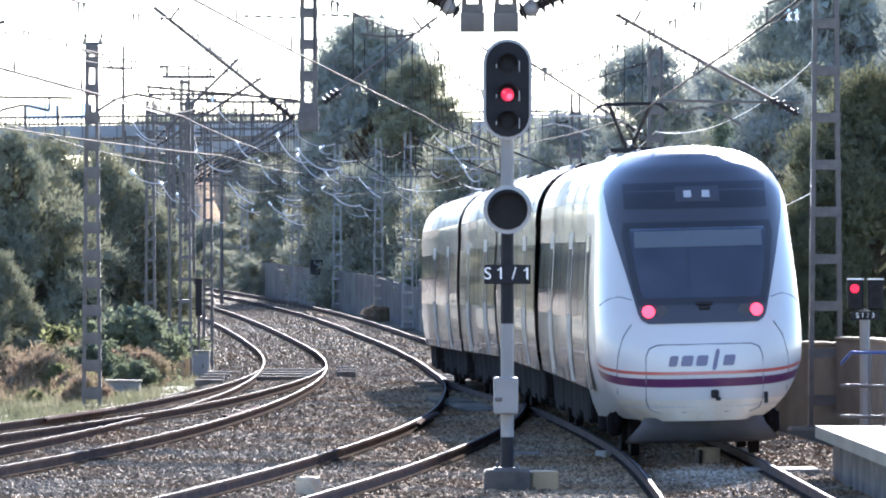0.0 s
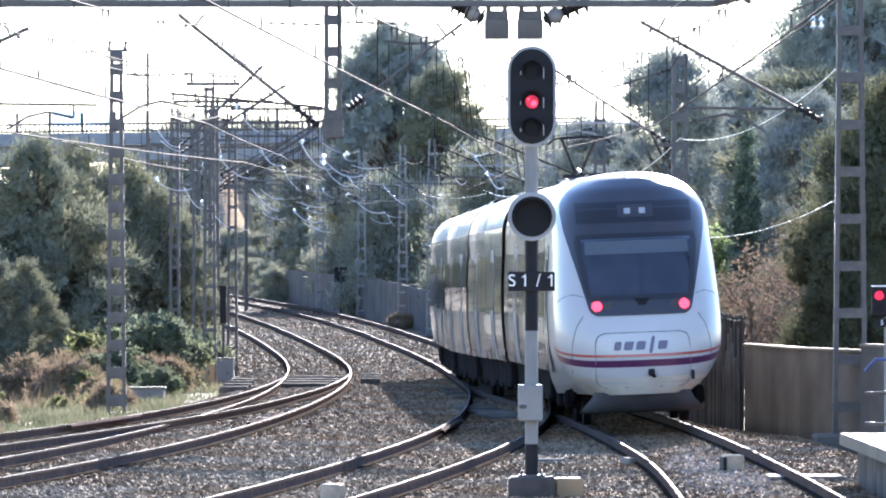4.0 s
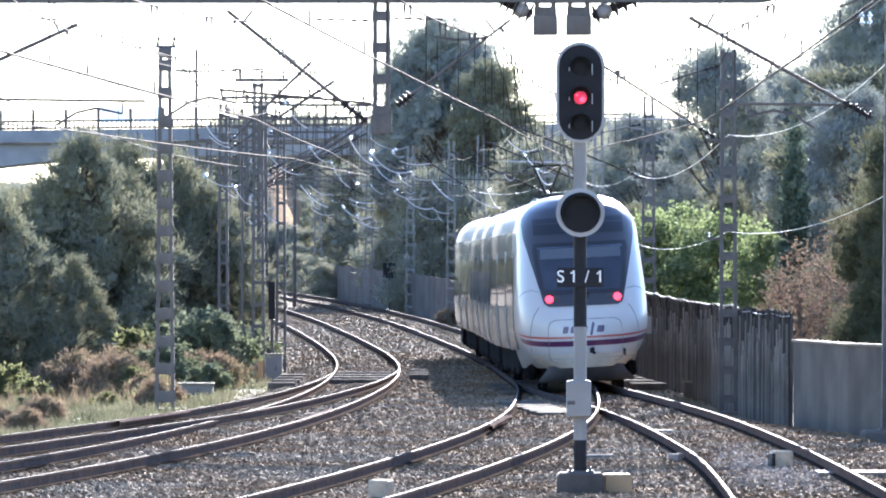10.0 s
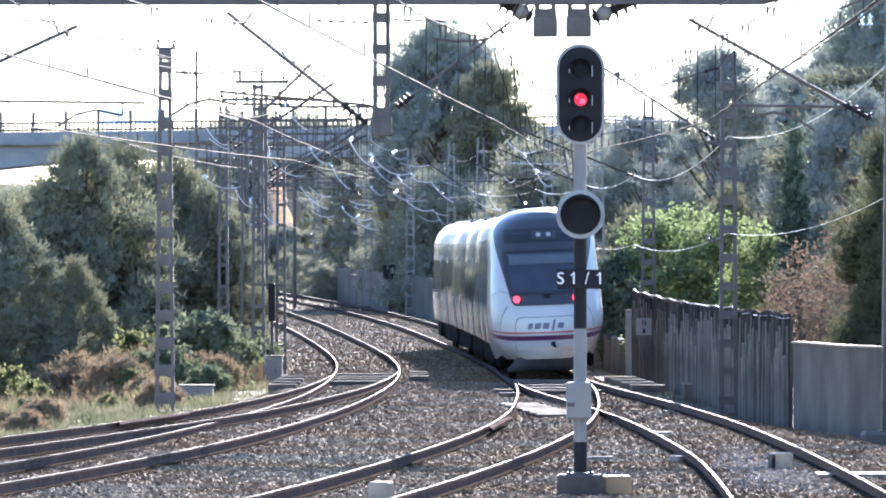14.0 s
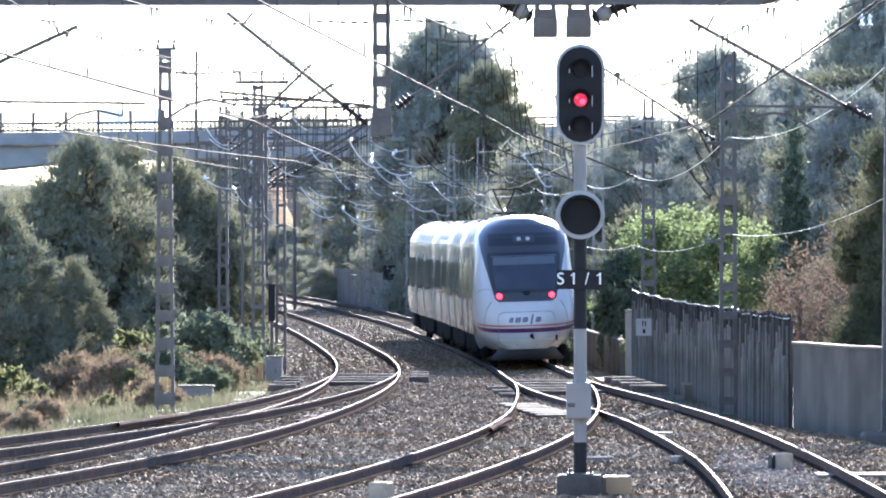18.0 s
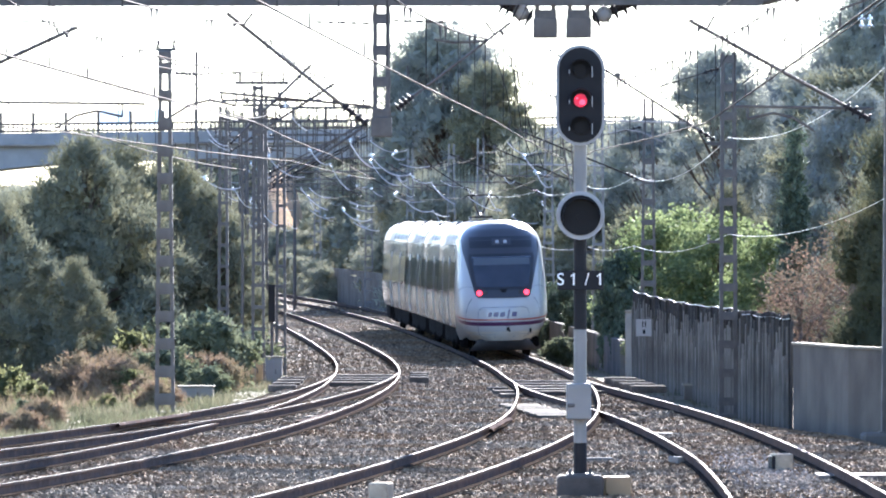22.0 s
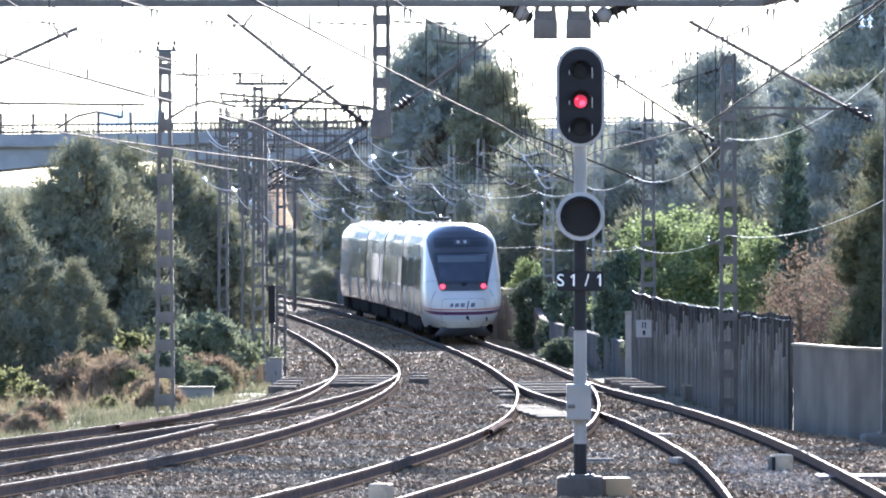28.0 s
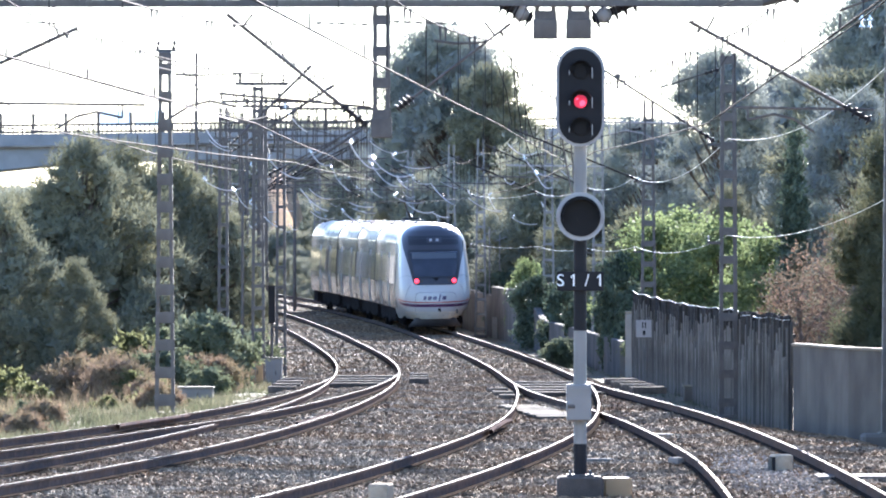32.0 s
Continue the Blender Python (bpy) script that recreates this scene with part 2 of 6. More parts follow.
def tube(bm, pts, r, n=4):
    pts = [Vector(p) for p in pts]
    rings = []
    for i, p in enumerate(pts):
        t = (pts[min(i + 1, len(pts) - 1)] - pts[max(i - 1, 0)]).normalized()
        u = t.cross(Vector((0, 0, 1)))
        u = u.normalized() if u.length > 1e-4 else Vector((1, 0, 0))
        w = u.cross(t)
        rings.append([bm.verts.new(p + r * (math.cos(2 * math.pi * k / n) * u + math.sin(2 * math.pi * k / n) * w)) for k in range(n)])
    for a, b in zip(rings, rings[1:]):
        for k in range(n):
            bm.faces.new((a[k], a[(k + 1) % n], b[(k + 1) % n], b[k]))
    return bm


def sag(a, b, drop, n=12):
    a, b = Vector(a), Vector(b)
    return [a.lerp(b, i / n) - Vector((0, 0, drop * 4 * (i / n) * (1 - i / n))) for i in range(n + 1)]


def mesh_from(name, verts, faces, mat, parent=None):
    me = bpy.data.meshes.new(name)
    me.from_pydata(verts.tolist() if isinstance(verts, np.ndarray) else verts, [], faces.tolist() if isinstance(faces, np.ndarray) else faces)
    me.materials.append(mat)
    ob = new(name, me)
    ob.parent = parent
    return ob


def insulator_string(bm, a, b, r=0.085, n=6):
    """One turned body with n sheds."""
    a, b = Vector(a), Vector(b)
    d = (b - a).normalized()
    u = d.cross(Vector((0, 1, 0.01))).normalized()
    w = d.cross(u)
    prof = [(0.0, r * 0.3)]
    for i in range(n):
        prof += [((i + 0.2) / n, r * 0.4), ((i + 0.32) / n, r), ((i + 0.5) / n, r * 0.85), ((i + 0.62) / n, r * 0.4)]
    prof.append((1.0, r * 0.3))
    k = 12
    rings = [[bm.verts.new(a.lerp(b, t) + q * (math.cos(2 * math.pi * i / k) * u + math.sin(2 * math.pi * i / k) * w)) for i in range(k)] for t, q in prof]
    for p, q in zip(rings, rings[1:]):
        for i in range(k):
            bm.faces.new((p[i], p[(i + 1) % k], q[(i + 1) % k], q[i]))
    bm.faces.new(rings[0])
    bm.faces.new(rings[-1])
    return bm


B = bmesh.new

# ---- the plan of the line ----
CANT_Y, CANT_DEG = [60, 95, 130, 148, 175, 203, 253, 275, 600], [0.5, 0.9, 2.1, 3.1, 2.6, 2.0, 1.0, 0.9, 0.9]


def rise(y):
    """Height of the low rail: level, then a gentle gradient."""
    e = np.clip(np.asarray(y, float) - 195, 0, 330)
    return np.where(e < 80, 0.00006 * e * e, 0.384 + 0.0096 * (e - 80))


def cant(y):
    return 1.738 * np.tan(np.radians(np.interp(y, CANT_Y, CANT_DEG)))


def smooth_path(ys, xs):
    """A smooth centre line through the plan's stations, on a half-metre grid."""
    g = np.arange(ys[0], ys[-1] + 0.01, 0.5)
    x = np.interp(g, ys, xs)
    k = np.hanning(37)
    k /= k.sum()
    pad = np.concatenate([x[0] - (x[1] - x[0]) * np.arange(18, 0, -1), x, x[-1] + (x[-1] - x[-2]) * np.arange(1, 19)])
    return g, np.convolve(pad, k, "valid")


T1 = smooth_path([50, 62, 75, 90, 100, 112, 122, 130, 140, 150, 160, 170, 180, 190, 203, 215, 228, 240, 252, 275, 300, 325, 350, 380, 420, 470, 520],
                 [4.25, 4.37, 4.50, 4.59, 4.60, 4.50, 4.33, 4.10, 3.70, 3.20, 2.82, 2.62, 2.50, 2.39, 2.20, 1.92, 1.58, 1.15, 0.66, -0.42, -1.9, -3.7, -5.8, -8.7, -13.0, -19.5, -27])
T2 = smooth_path([50, 60, 70, 82, 90, 100, 110, 120, 130, 140, 150, 158, 169], [-4.9, -3.8, -2.72, -1.42, -0.6, 0.28, 1.05, 1.68, 2.10, 2.36, 2.52, 2.62, 2.64])
T4 = smooth_path([50, 60, 75, 87, 100, 110, 120, 130, 140, 150, 160, 170, 180, 190, 200, 210, 220, 230, 240, 250, 260, 275, 290, 310, 340, 380, 430, 520],
                 [-12.3, -10.5, -8.1, -6.4, -4.95, -4.08, -3.42, -2.9, -2.5, -2.22, -2.07, -2.0, -2.02, -2.1, -2.25, -2.47, -2.75, -3.1, -3.5, -3.93, -4.4, -5.2, -6.1, -7.4, -9.6, -13, -18, -29])
T3 = smooth_path([50, 65, 80, 95, 104, 110, 120, 130, 140, 150, 160, 170, 180], [-16.5, -13.6, -11.0, -8.7, -7.4, -6.6, -5.35, -4.27, -3.47, -2.87, -2.44, -2.18, -2.05])


def at(track, y):
    return np.interp(y, track[0], track[1])


def track_cant(track, y):
    c = cant(y)
    if track is T2:
        c = c * np.clip((np.asarray(y, float) - 105) / 45, 0, 1)
    return c


def bed(x, y):
    """The top of the ballast."""
    x, y = np.asarray(x, float), np.asarray(y, float)
    top = np.zeros(np.broadcast(x, y).shape)
    for tr in (T1, T2, T4, T3):
        on = (y >= tr[0][0]) & (y <= tr[0][-1])
        u = x - at(tr, y)
        plane = track_cant(tr, y) * np.clip(u / 1.738 + 0.5, 0, 1)
        top = np.maximum(top, np.where(on, plane * np.clip((2.2 - abs(u)) / 0.9, 0, 1), 0))
    return rise(y) - 0.185 + top


def edges(y):
    """The ballast's borders left and right at a station."""
    left = np.where(y < 178, at(T3, np.minimum(y, 178)), at(T4, y)) - 2.6
    return left, at(T1, y) + np.interp(y, [120, 130], [3.7, 2.4])


def land(x, y):
    """The natural ground."""
    x, y = np.asarray(x, float), np.asarray(y, float)
    l, r = edges(np.clip(y, 50, 520))
    out = np.maximum(l - x, x - r)
    base = rise(y) - 0.36
    left = np.clip((l - x) / 5, 0, 1)
    return base - 0.32 * left * np.clip(1 - (l - x - 9) / 20, 0, 1) - 0.10 * (out < 0) + 0.012 * np.clip(y - 540, 0, 900)

# ---- ground and ballast ----
def sheet(name, xs_of, ys, height, mat):
    rows = [np.column_stack([xs_of(y), np.full(len(xs_of(y)), y), height(xs_of(y), y)]) for y in ys]
    n = len(rows[0])
    v = np.vstack(rows)
    i, j = np.meshgrid(np.arange(len(ys) - 1), np.arange(n - 1), indexing="ij")
    a = (i * n + j).ravel()
    f = np.column_stack([a, a + 1, a + n + 1, a + n])
    ob = mesh_from(name, v, f, mat)
    for p in ob.data.polygons:
        p.use_smooth = True
    return ob


gx = np.concatenate([[-2500, -900, -300, -120, -60], np.arange(-40, 41, 1.25), [60, 120, 300, 900, 2500]])
gy = np.concatenate([[-300, -60, 0, 30], np.arange(55, 300, 3.0), np.arange(300, 560, 12.0), [600, 700, 900, 1300, 2000, 3200]])
tagged(sheet("ground", lambda y: gx, gy, lambda x, y: land(x, y) + 0.05 * np.sin(x * 1.3 + y * 0.37) * np.sin(x * 0.41 - y * 0.23), M_EARTH),
       "dry earth and worn grass beside the railway", "ground", kind="structure")


def bed_xs(y):
    l, r = edges(y)
    return np.linspace(l, r, 60)


def bed_height(x, y):
    l, r = edges(y)
    shoulder = np.minimum(x - l, r - x)
    return bed(x, y) - 0.30 * np.clip(1 - shoulder / 0.9, 0, 1) + 0.005 * np.sin(x * 7.1 + y * 3.3) * np.sin(x * 3.7 - y * 5.1)


tagged(sheet("ballast", bed_xs, np.concatenate([np.arange(52, 200, 0.7), np.arange(200, 518, 2.0)]), bed_height, M_BALLAST),
       "grey-brown crushed stone ballast under the tracks", "ballast", kind="structure")

rng = np.random.default_rng(7)
STONE_F = np.array([(0, 2, 4), (2, 1, 4), (1, 3, 4), (3, 0, 4), (2, 0, 5), (1, 2, 5), (3, 1, 5), (0, 3, 5)])


def stones(name, n, y0, y1, size, label, mat=M_STONE, middle=None):
    y = y0 + (y1 - y0) * rng.random(n)
    l, r = edges(y)
    x = l + (r - l) * rng.random(n)
    if middle:
        y = (y0 + y1) / 2 + (y1 - y0) / 4 * rng.normal(size=n)
        x = at(T1, y) + middle[0] + middle[1] * rng.normal(size=n)
    z = bed_height(x, y)
    base = np.array([(1, 0, 0), (-1, 0, 0), (0, 1, 0), (0, -1, 0), (0, 0, 1), (0, 0, -1)], float)
    s = size * (0.55 + 0.8 * rng.random((n, 1, 1))) * (0.6 + 0.8 * rng.random((n, 6, 1)))
    a = rng.random((n, 3)) * 2 * np.pi
    ca, sa, cb, sb = np.cos(a[:, 0]), np.sin(a[:, 0]), np.cos(a[:, 1] * 0.25), np.sin(a[:, 1] * 0.25)
    rot = np.zeros((n, 3, 3))
    rot[:, 0, 0], rot[:, 0, 1] = ca, -sa
    rot[:, 1, 0], rot[:, 1, 1], rot[:, 1, 2] = sa * cb, ca * cb, -sb
    rot[:, 2, 0], rot[:, 2, 1], rot[:, 2, 2] = sa * sb, ca * sb, cb
    v = np.einsum("nij,nkj->nki", rot, base * np.array([1, 1, 0.62]) * s)
    v += np.column_stack([x, y, z + size * 0.05])[:, None, :]
    f = (STONE_F[None] + 6 * np.arange(n)[:, None, None]).reshape(-1, 3)
    return tagged(mesh_from(name, v.reshape(-1, 3), f, mat), label, "ballast stones", kind="stuff")


stones("ballast_stones", 135000, 82, 125, 0.033, "loose grey and rusty crushed stones of the track bed")
stones("ballast_stones", 85000, 125, 200, 0.038, "loose grey and rusty crushed stones of the track bed")
stones("ballast_stones", 34000, 200, 330, 0.045, "loose grey and rusty crushed stones of the track bed")

stones("ballast_stones", 6000, 330, 460, 0.06, "loose grey and rusty crushed stones of the track bed")
stones("sandy_gravel", 5200, 89, 107, 0.036, "pale sandy gravel spread between the rails", M_SANDY, (0.1, 0.30))

# ---- rails ----
RAIL = [(-0.07, -0.16), (-0.07, -0.148), (-0.012, -0.132), (-0.010, -0.045), (-0.036, -0.036), (-0.036, -0.006), (-0.018, 0.0),
        (0.018, 0.0), (0.036, -0.006), (0.036, -0.036), (0.010, -0.045), (0.012, -0.132), (0.07, -0.148), (0.07, -0.16)]


def rail(track, side, y0, y1, parent, name="rail"):
    ys = np.arange(y0, y1 + 0.01, 1.0 if y1 < 330 else 1.5)
    k = len(RAIL)
    verts, faces, mats = [], [], []
    for y in ys:
        dx = (at(track, y + 0.5) - at(track, y - 0.5))
        nx, ny = 1 / math.hypot(1, dx), -dx / math.hypot(1, dx)
        lean = track_cant(track, y) / 1.738
        c = at(track, y)
        spread = 0.19 * min(1.6, max(0.0, (101 - y) / 19)) ** 1.3 if track is T1 and side < 0 else 0.0
        z0 = rise(y) + track_cant(track, y) * (0.5 + side / 2)
        for u, w in RAIL:
            q = side * 0.869 + u - spread
            verts.append((c + nx * q - w * lean, y + ny * q, float(z0 + u * lean + w)))
    for i in range(len(ys) - 1):
        for j in range(k - 1):
            a = i * k + j
            faces.append((a, a + 1, a + k + 1, a + k))
            # Dark head corners beside the top keep its highlight narrow.
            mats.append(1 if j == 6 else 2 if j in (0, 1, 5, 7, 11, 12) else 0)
    me = bpy.data.meshes.new(name)
    me.from_pydata(verts, [], faces)
    me.materials.append(M_RAIL_SIDE)
    me.materials.append(M_RAIL_TOP)
    me.materials.append(M_RAIL_DIMMED)
    me.polygons.foreach_set("material_index", mats)
    ob = new(name, me)
    ob.parent = parent
    return ob


tracks = []
for tr, y0, y1, label in ((T1, 52, 515, "curved running track with polished rail heads on ballast"),
                          (T2, 52, 168, "diverging platform track joining the running line by a turnout"),
                          (T4, 52, 515, "curved running track with worn dark rails on ballast"),
                          (T3, 52, 180, "outer siding track joining its neighbour by a turnout")):
    tk = thing("railway_track", pose(0, 0, 0), label, "railway track", "tracks of the line", "structure")
    rail(tr, -1, y0, y1, tk)
    rail(tr, 1, y0, y1, tk)
    tracks.append(tk)


# check rails inside the turnouts and the blades' bearers
def on_track(tr, y, off, z=0.0):
    u = float(track_cant(tr, y)) * (off / 1.738 + 0.5)
    dx = float(at(tr, y + 0.5) - at(tr, y - 0.5))
    return Vector((float(at(tr, y)) + off, y - off * dx, float(rise(y)) + u + z))


def heading(tr, y):
    return -math.degrees(math.atan(float(at(tr, y + 2) - at(tr, y - 2)) / 4))


slb = box(B(), (0, 0, -0.11), (2.6, 0.26, 0.22), bev=0.02)
sleeper0 = part("sleeper", slb, M_SLEEPER, tracks[0])
first = True
for tk, tr, y0, y1, step in ((tracks[0], T1, 66, 150, 0.6), (tracks[1], T2, 66, 140, 0.6), (tracks[2], T4, 84, 160, 0.6), (tracks[3], T3, 96, 160, 0.6)):
    y = y0
    while y < y1:
        p = on_track(tr, y, 0.0, -0.184 - 0.022 * ((y * 7.3) % 1))
        m = Matrix.Translation(p) @ pose(0, 0, 0, 0, -math.degrees(math.atan(float(track_cant(tr, y)) / 1.738)), heading(tr, y))
        if first:
            sleeper0.matrix_basis, first = m, False
        else:
            share("sleeper", sleeper0, tk, m)
        y += step

# timber bearers that show at the two turnouts
tb = box(B(), (0, 0, 0), (1.0, 0.22, 0.16), bev=0.015)
bearer0 = None
def grouped(y0, y1, step):
    """Stations of bearers that lie bare in threes."""
    return [y + 0.6 * k for y in np.arange(y0, y1, step) for k in range(3)]


LAYOUT = [(T1, y, 0.0, 1.75) for y in grouped(157, 175, 4.2)] + [(T1, y, 1.9, 0.8) for y in grouped(158, 174, 4.4)] + [(T1, y, -1.35, 0.5) for y in grouped(157, 167, 4.6)]
LAYOUT += [(T4, y, 0.0, 1.9) for y in grouped(171, 187, 4.4)] + [(T4, y, -2.0, 0.7) for y in grouped(169, 183, 4.4)] + [(T4, y, 1.4, 0.5) for y in grouped(174, 185, 4.4)]
for tr, y, off, wide in LAYOUT:
    y = float(y)
    p = on_track(tr, y, off, -0.20 if abs(off) < 1 else -0.13)
    p.z = max(p.z, float(bed(p.x, p.y)) + 0.03)
    m = Matrix.Translation(p) @ pose(0, 0, 0, 0, 0, heading(tr, y)) @ Matrix.Diagonal((wide, 1, 1, 1))
    tk = tracks[0] if tr is T1 else tracks[2]
    if bearer0 is None:
        bearer0 = part("timber_bearer", tb, M_TIMBER, tk)
        bearer0.matrix_basis = m
    else:
        share("timber_bearer", bearer0, tk, m)


def check_rail(tr, side, y0, y1, tk):
    pts = []
    n = 10
    for i in range(n + 1):
        y = y0 + (y1 - y0) * i / n
        flare = 0.06 * max(0, abs(i - n / 2) / (n / 2) - 0.7) / 0.3
        pts.append(on_track(tr, y, side * (0.869 - 0.10 - flare), -0.03))
    part("check_rail", tube(B(), pts, 0.045, 6), M_RAIL_SIDE, tk)


check_rail(T2, -1, 118, 127, tracks[1])
check_rail(T4, 1, 122, 131, tracks[2])
check_rail(T3, -1, 122, 131, tracks[3])

# small concrete lids, boxes and cable markers between the tracks
def lid(name, x, y, size, turn, mat, label, category):
    t = thing(name, pose(x, y, float(bed(x, y)) - 0.02, 0, 0, turn), label, category)
    b = box(B(), (0, 0, size[2] / 2), size, bev=0.02)
    part("block", b, mat, t)
    return t


lid("concrete_block", 4.93, 98.8, (0.28, 0.4, 0.27), 8, M_MARKER, "pale concrete block lying between the rails", "block")
# Black slab added as the shade on the block's left side.
part("shade_face", box(B(), (-0.16, -0.1, 0.13), (0.05, 0.3, 0.22)), M_BLACK, bpy.data.objects["concrete_block"])
lid("concrete_marker", -0.79, 86.4, (0.26, 0.4, 0.25), -10, M_MARKER, "worn pale concrete marker stone in the ballast", "marker")
lid("cable_box", 2.26, 88.3, (0.36, 0.4, 0.27), 5, M_ORANGE_BOX, "tan cable joint box beside the signal base", "box")
lid("white_stone", 3.55, 103.2, (0.13, 0.3, 0.13), 30, M_CONCRETE_WARM, "white painted stone beside the rail", "stone")
lid("sleeper_end", 2.35, 104.5, (0.55, 0.25, 0.08), 3, M_SLEEPER, "pale sleeper end showing through ballast", "sleeper end")
lid("concrete_slab", 3.9, 121.0, (0.5, 0.9, 0.06), 12, M_SLEEPER, "pale concrete slab lying between the rails", "slab")
trough = thing("cable_trough", pose(0, 0, 0), "row of pale sandy concrete trough lids between rails", "cable trough")
for k in range(13):
    x, y = 1.62 + 0.052 * k, 147.0 - 1.02 * k
    part("lid", box(B(), (x, y, float(bed(x, y)) + 0.03 + 0.015 * (k % 2)), (0.80, 0.96, 0.07), -3 + 2 * (k % 3), bev=0.015), M_TROUGH, trough)
lid("concrete_slab", -2.35, 134.0, (0.30, 1.6, 0.06), -25, M_SLEEPER, "pale concrete slab lying between the rails", "slab")

# ---- the train ----
LOW_Z, LOW_W = [0.55, 0.75, 0.95, 1.3, 1.7, 2.1, 2.5, 2.9, 3.3], [1.28, 1.36, 1.41, 1.455, 1.475, 1.465, 1.445, 1.415, 1.385]
NOSE_L = 1.5


def half_width(z):
    if z <= 3.3:
        return float(np.interp(z, LOW_Z, LOW_W))
    return 1.385 * max(0.0, 1 - ((z - 3.3) / 1.15) ** 2.6) ** 0.36


PROFILE_Z = LOW_Z + [3.5, 3.68, 3.84, 3.98, 4.1, 4.2, 4.28, 4.34, 4.385, 4.42, 4.44, 4.45]
PROFILE_W = [half_width(z) for z in PROFILE_Z]


def nose_in(z):
    """How far the nose's middle line lies behind its foremost point, by height."""
    return float(np.interp(z, [0.15, 0.55, 0.8, 1.2, 1.6, 1.95, 2.6, 3.3, 3.8, 4.15, 4.33, 4.45], [0.75, 0.22, 0.08, 0.0, 0.03, 0.12, 0.42, 0.82, 1.2, 1.6, 1.95, 2.5]))


def nose_width(z):
    w = half_width(z)
    return w * float(np.interp(z, [0.5, 0.55, 0.68, 0.82, 1.0, 1.125, 1.4, 4.45], [0.63, 0.67, 0.785, 0.865, 0.925, 0.955, 1.0, 1.0]))


def nose_point(u, z, out=0.0):
    """A point of the nose; u from -1 to 1 across, pushed outwards by out."""
    w = nose_width(z) + out * abs(u)
    a = u * math.pi / 2
    x = w * math.sin(a)
    q = max(0.0, 1 - abs(math.sin(a)) ** 2.5) ** 0.4
    return Vector((x, nose_in(z) + NOSE_L * (1 - q) - out * q, z))


def nose_u(x, z):
    w = nose_width(z)
    v = min(1.0, abs(x) / max(w, 1e-3))
    return math.copysign(math.asin(v) / (math.pi / 2), x)


def nose_patch(lo, hi, zs, out, nu=24, lift=0.0):
    """A patch that follows the nose: at each height from lo(z) to hi(z) across."""
    bm = B()
    rows = []
    for z in zs:
        a, b = nose_u(lo(z), z), nose_u(hi(z), z)
        us = [a + (b - a) * i / nu for i in range(nu + 1)]
        rows.append([bm.verts.new(nose_point(u, z + lift * abs(u) ** 3, out)) for u in us])
    for r, s in zip(rows, rows[1:]):
        for i in range(nu):
            bm.faces.new((r[i], r[i + 1], s[i + 1], s[i]))
    return bm


def shell(y0, y1, n=2):
    """The side walls and roof of a car between two stations."""
    bm = B()
    half = [(w, z) for w, z in zip(PROFILE_W, PROFILE_Z) if z > 0.9]
    ring = [(-w, z) for w, z in half] + half[-2::-1]
    rows = [[bm.verts.new((x, y0 + (y1 - y0) * i / n, z)) for x, z in ring] for i in range(n + 1)]
    for r, s in zip(rows, rows[1:]):
        for j in range(len(ring) - 1):
            bm.faces.new((r[j], r[j + 1], s[j + 1], s[j]))
    bm.faces.new(rows[-1])
    return bm


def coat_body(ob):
    """White roof over silver-grey sides, whose colour is darkened to hold shade."""
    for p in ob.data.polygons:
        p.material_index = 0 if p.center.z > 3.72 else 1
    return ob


def side_x(z, out=0.0):
    return half_width(z) + out


def side_patch(side, y0, y1, z0, z1, out, nz=4):
    bm = B()
    rows = []
    for i in range(nz + 1):
        z = z0 + (z1 - z0) * i / nz
        x = side * side_x(z, out)
        rows.append([bm.verts.new((x, y, z)) for y in (y0, y1)])
    for r, s in zip(rows, rows[1:]):
        bm.faces.new((r[0], r[1], s[1], s[0]))
    return bm


def bogie(parent, y):
    b = B()
    for sx in (-1, 1):
        box(b, (sx * 1.08, y, 0.55), (0.12, 3.0, 0.26), bev=0.04)
        box(b, (sx * 1.12, y, 0.82), (0.18, 0.7, 0.28), bev=0.05)
        for dy in (-1.25, 1.25):
            box(b, (sx * 1.14, y + dy, 0.46), (0.2, 0.34, 0.34), bev=0.05)
    box(b, (0, y, 0.6), (2.1, 0.6, 0.3))
    part("bogie", b, M_UNDER, parent, "dark grimy bogie frame")
    for dy in (-1.25, 1.25):
        w = B()
        for sx in (-1, 1):
            rod(w, (sx * 0.80, y + dy, 0.44), (sx * 0.93, y + dy, 0.44), 0.44, 0.44, 20)
        rod(w, (-0.8, y + dy, 0.44), (0.8, y + dy, 0.44), 0.08, None, 8)
        part("wheelset", w, M_UNDER, parent)


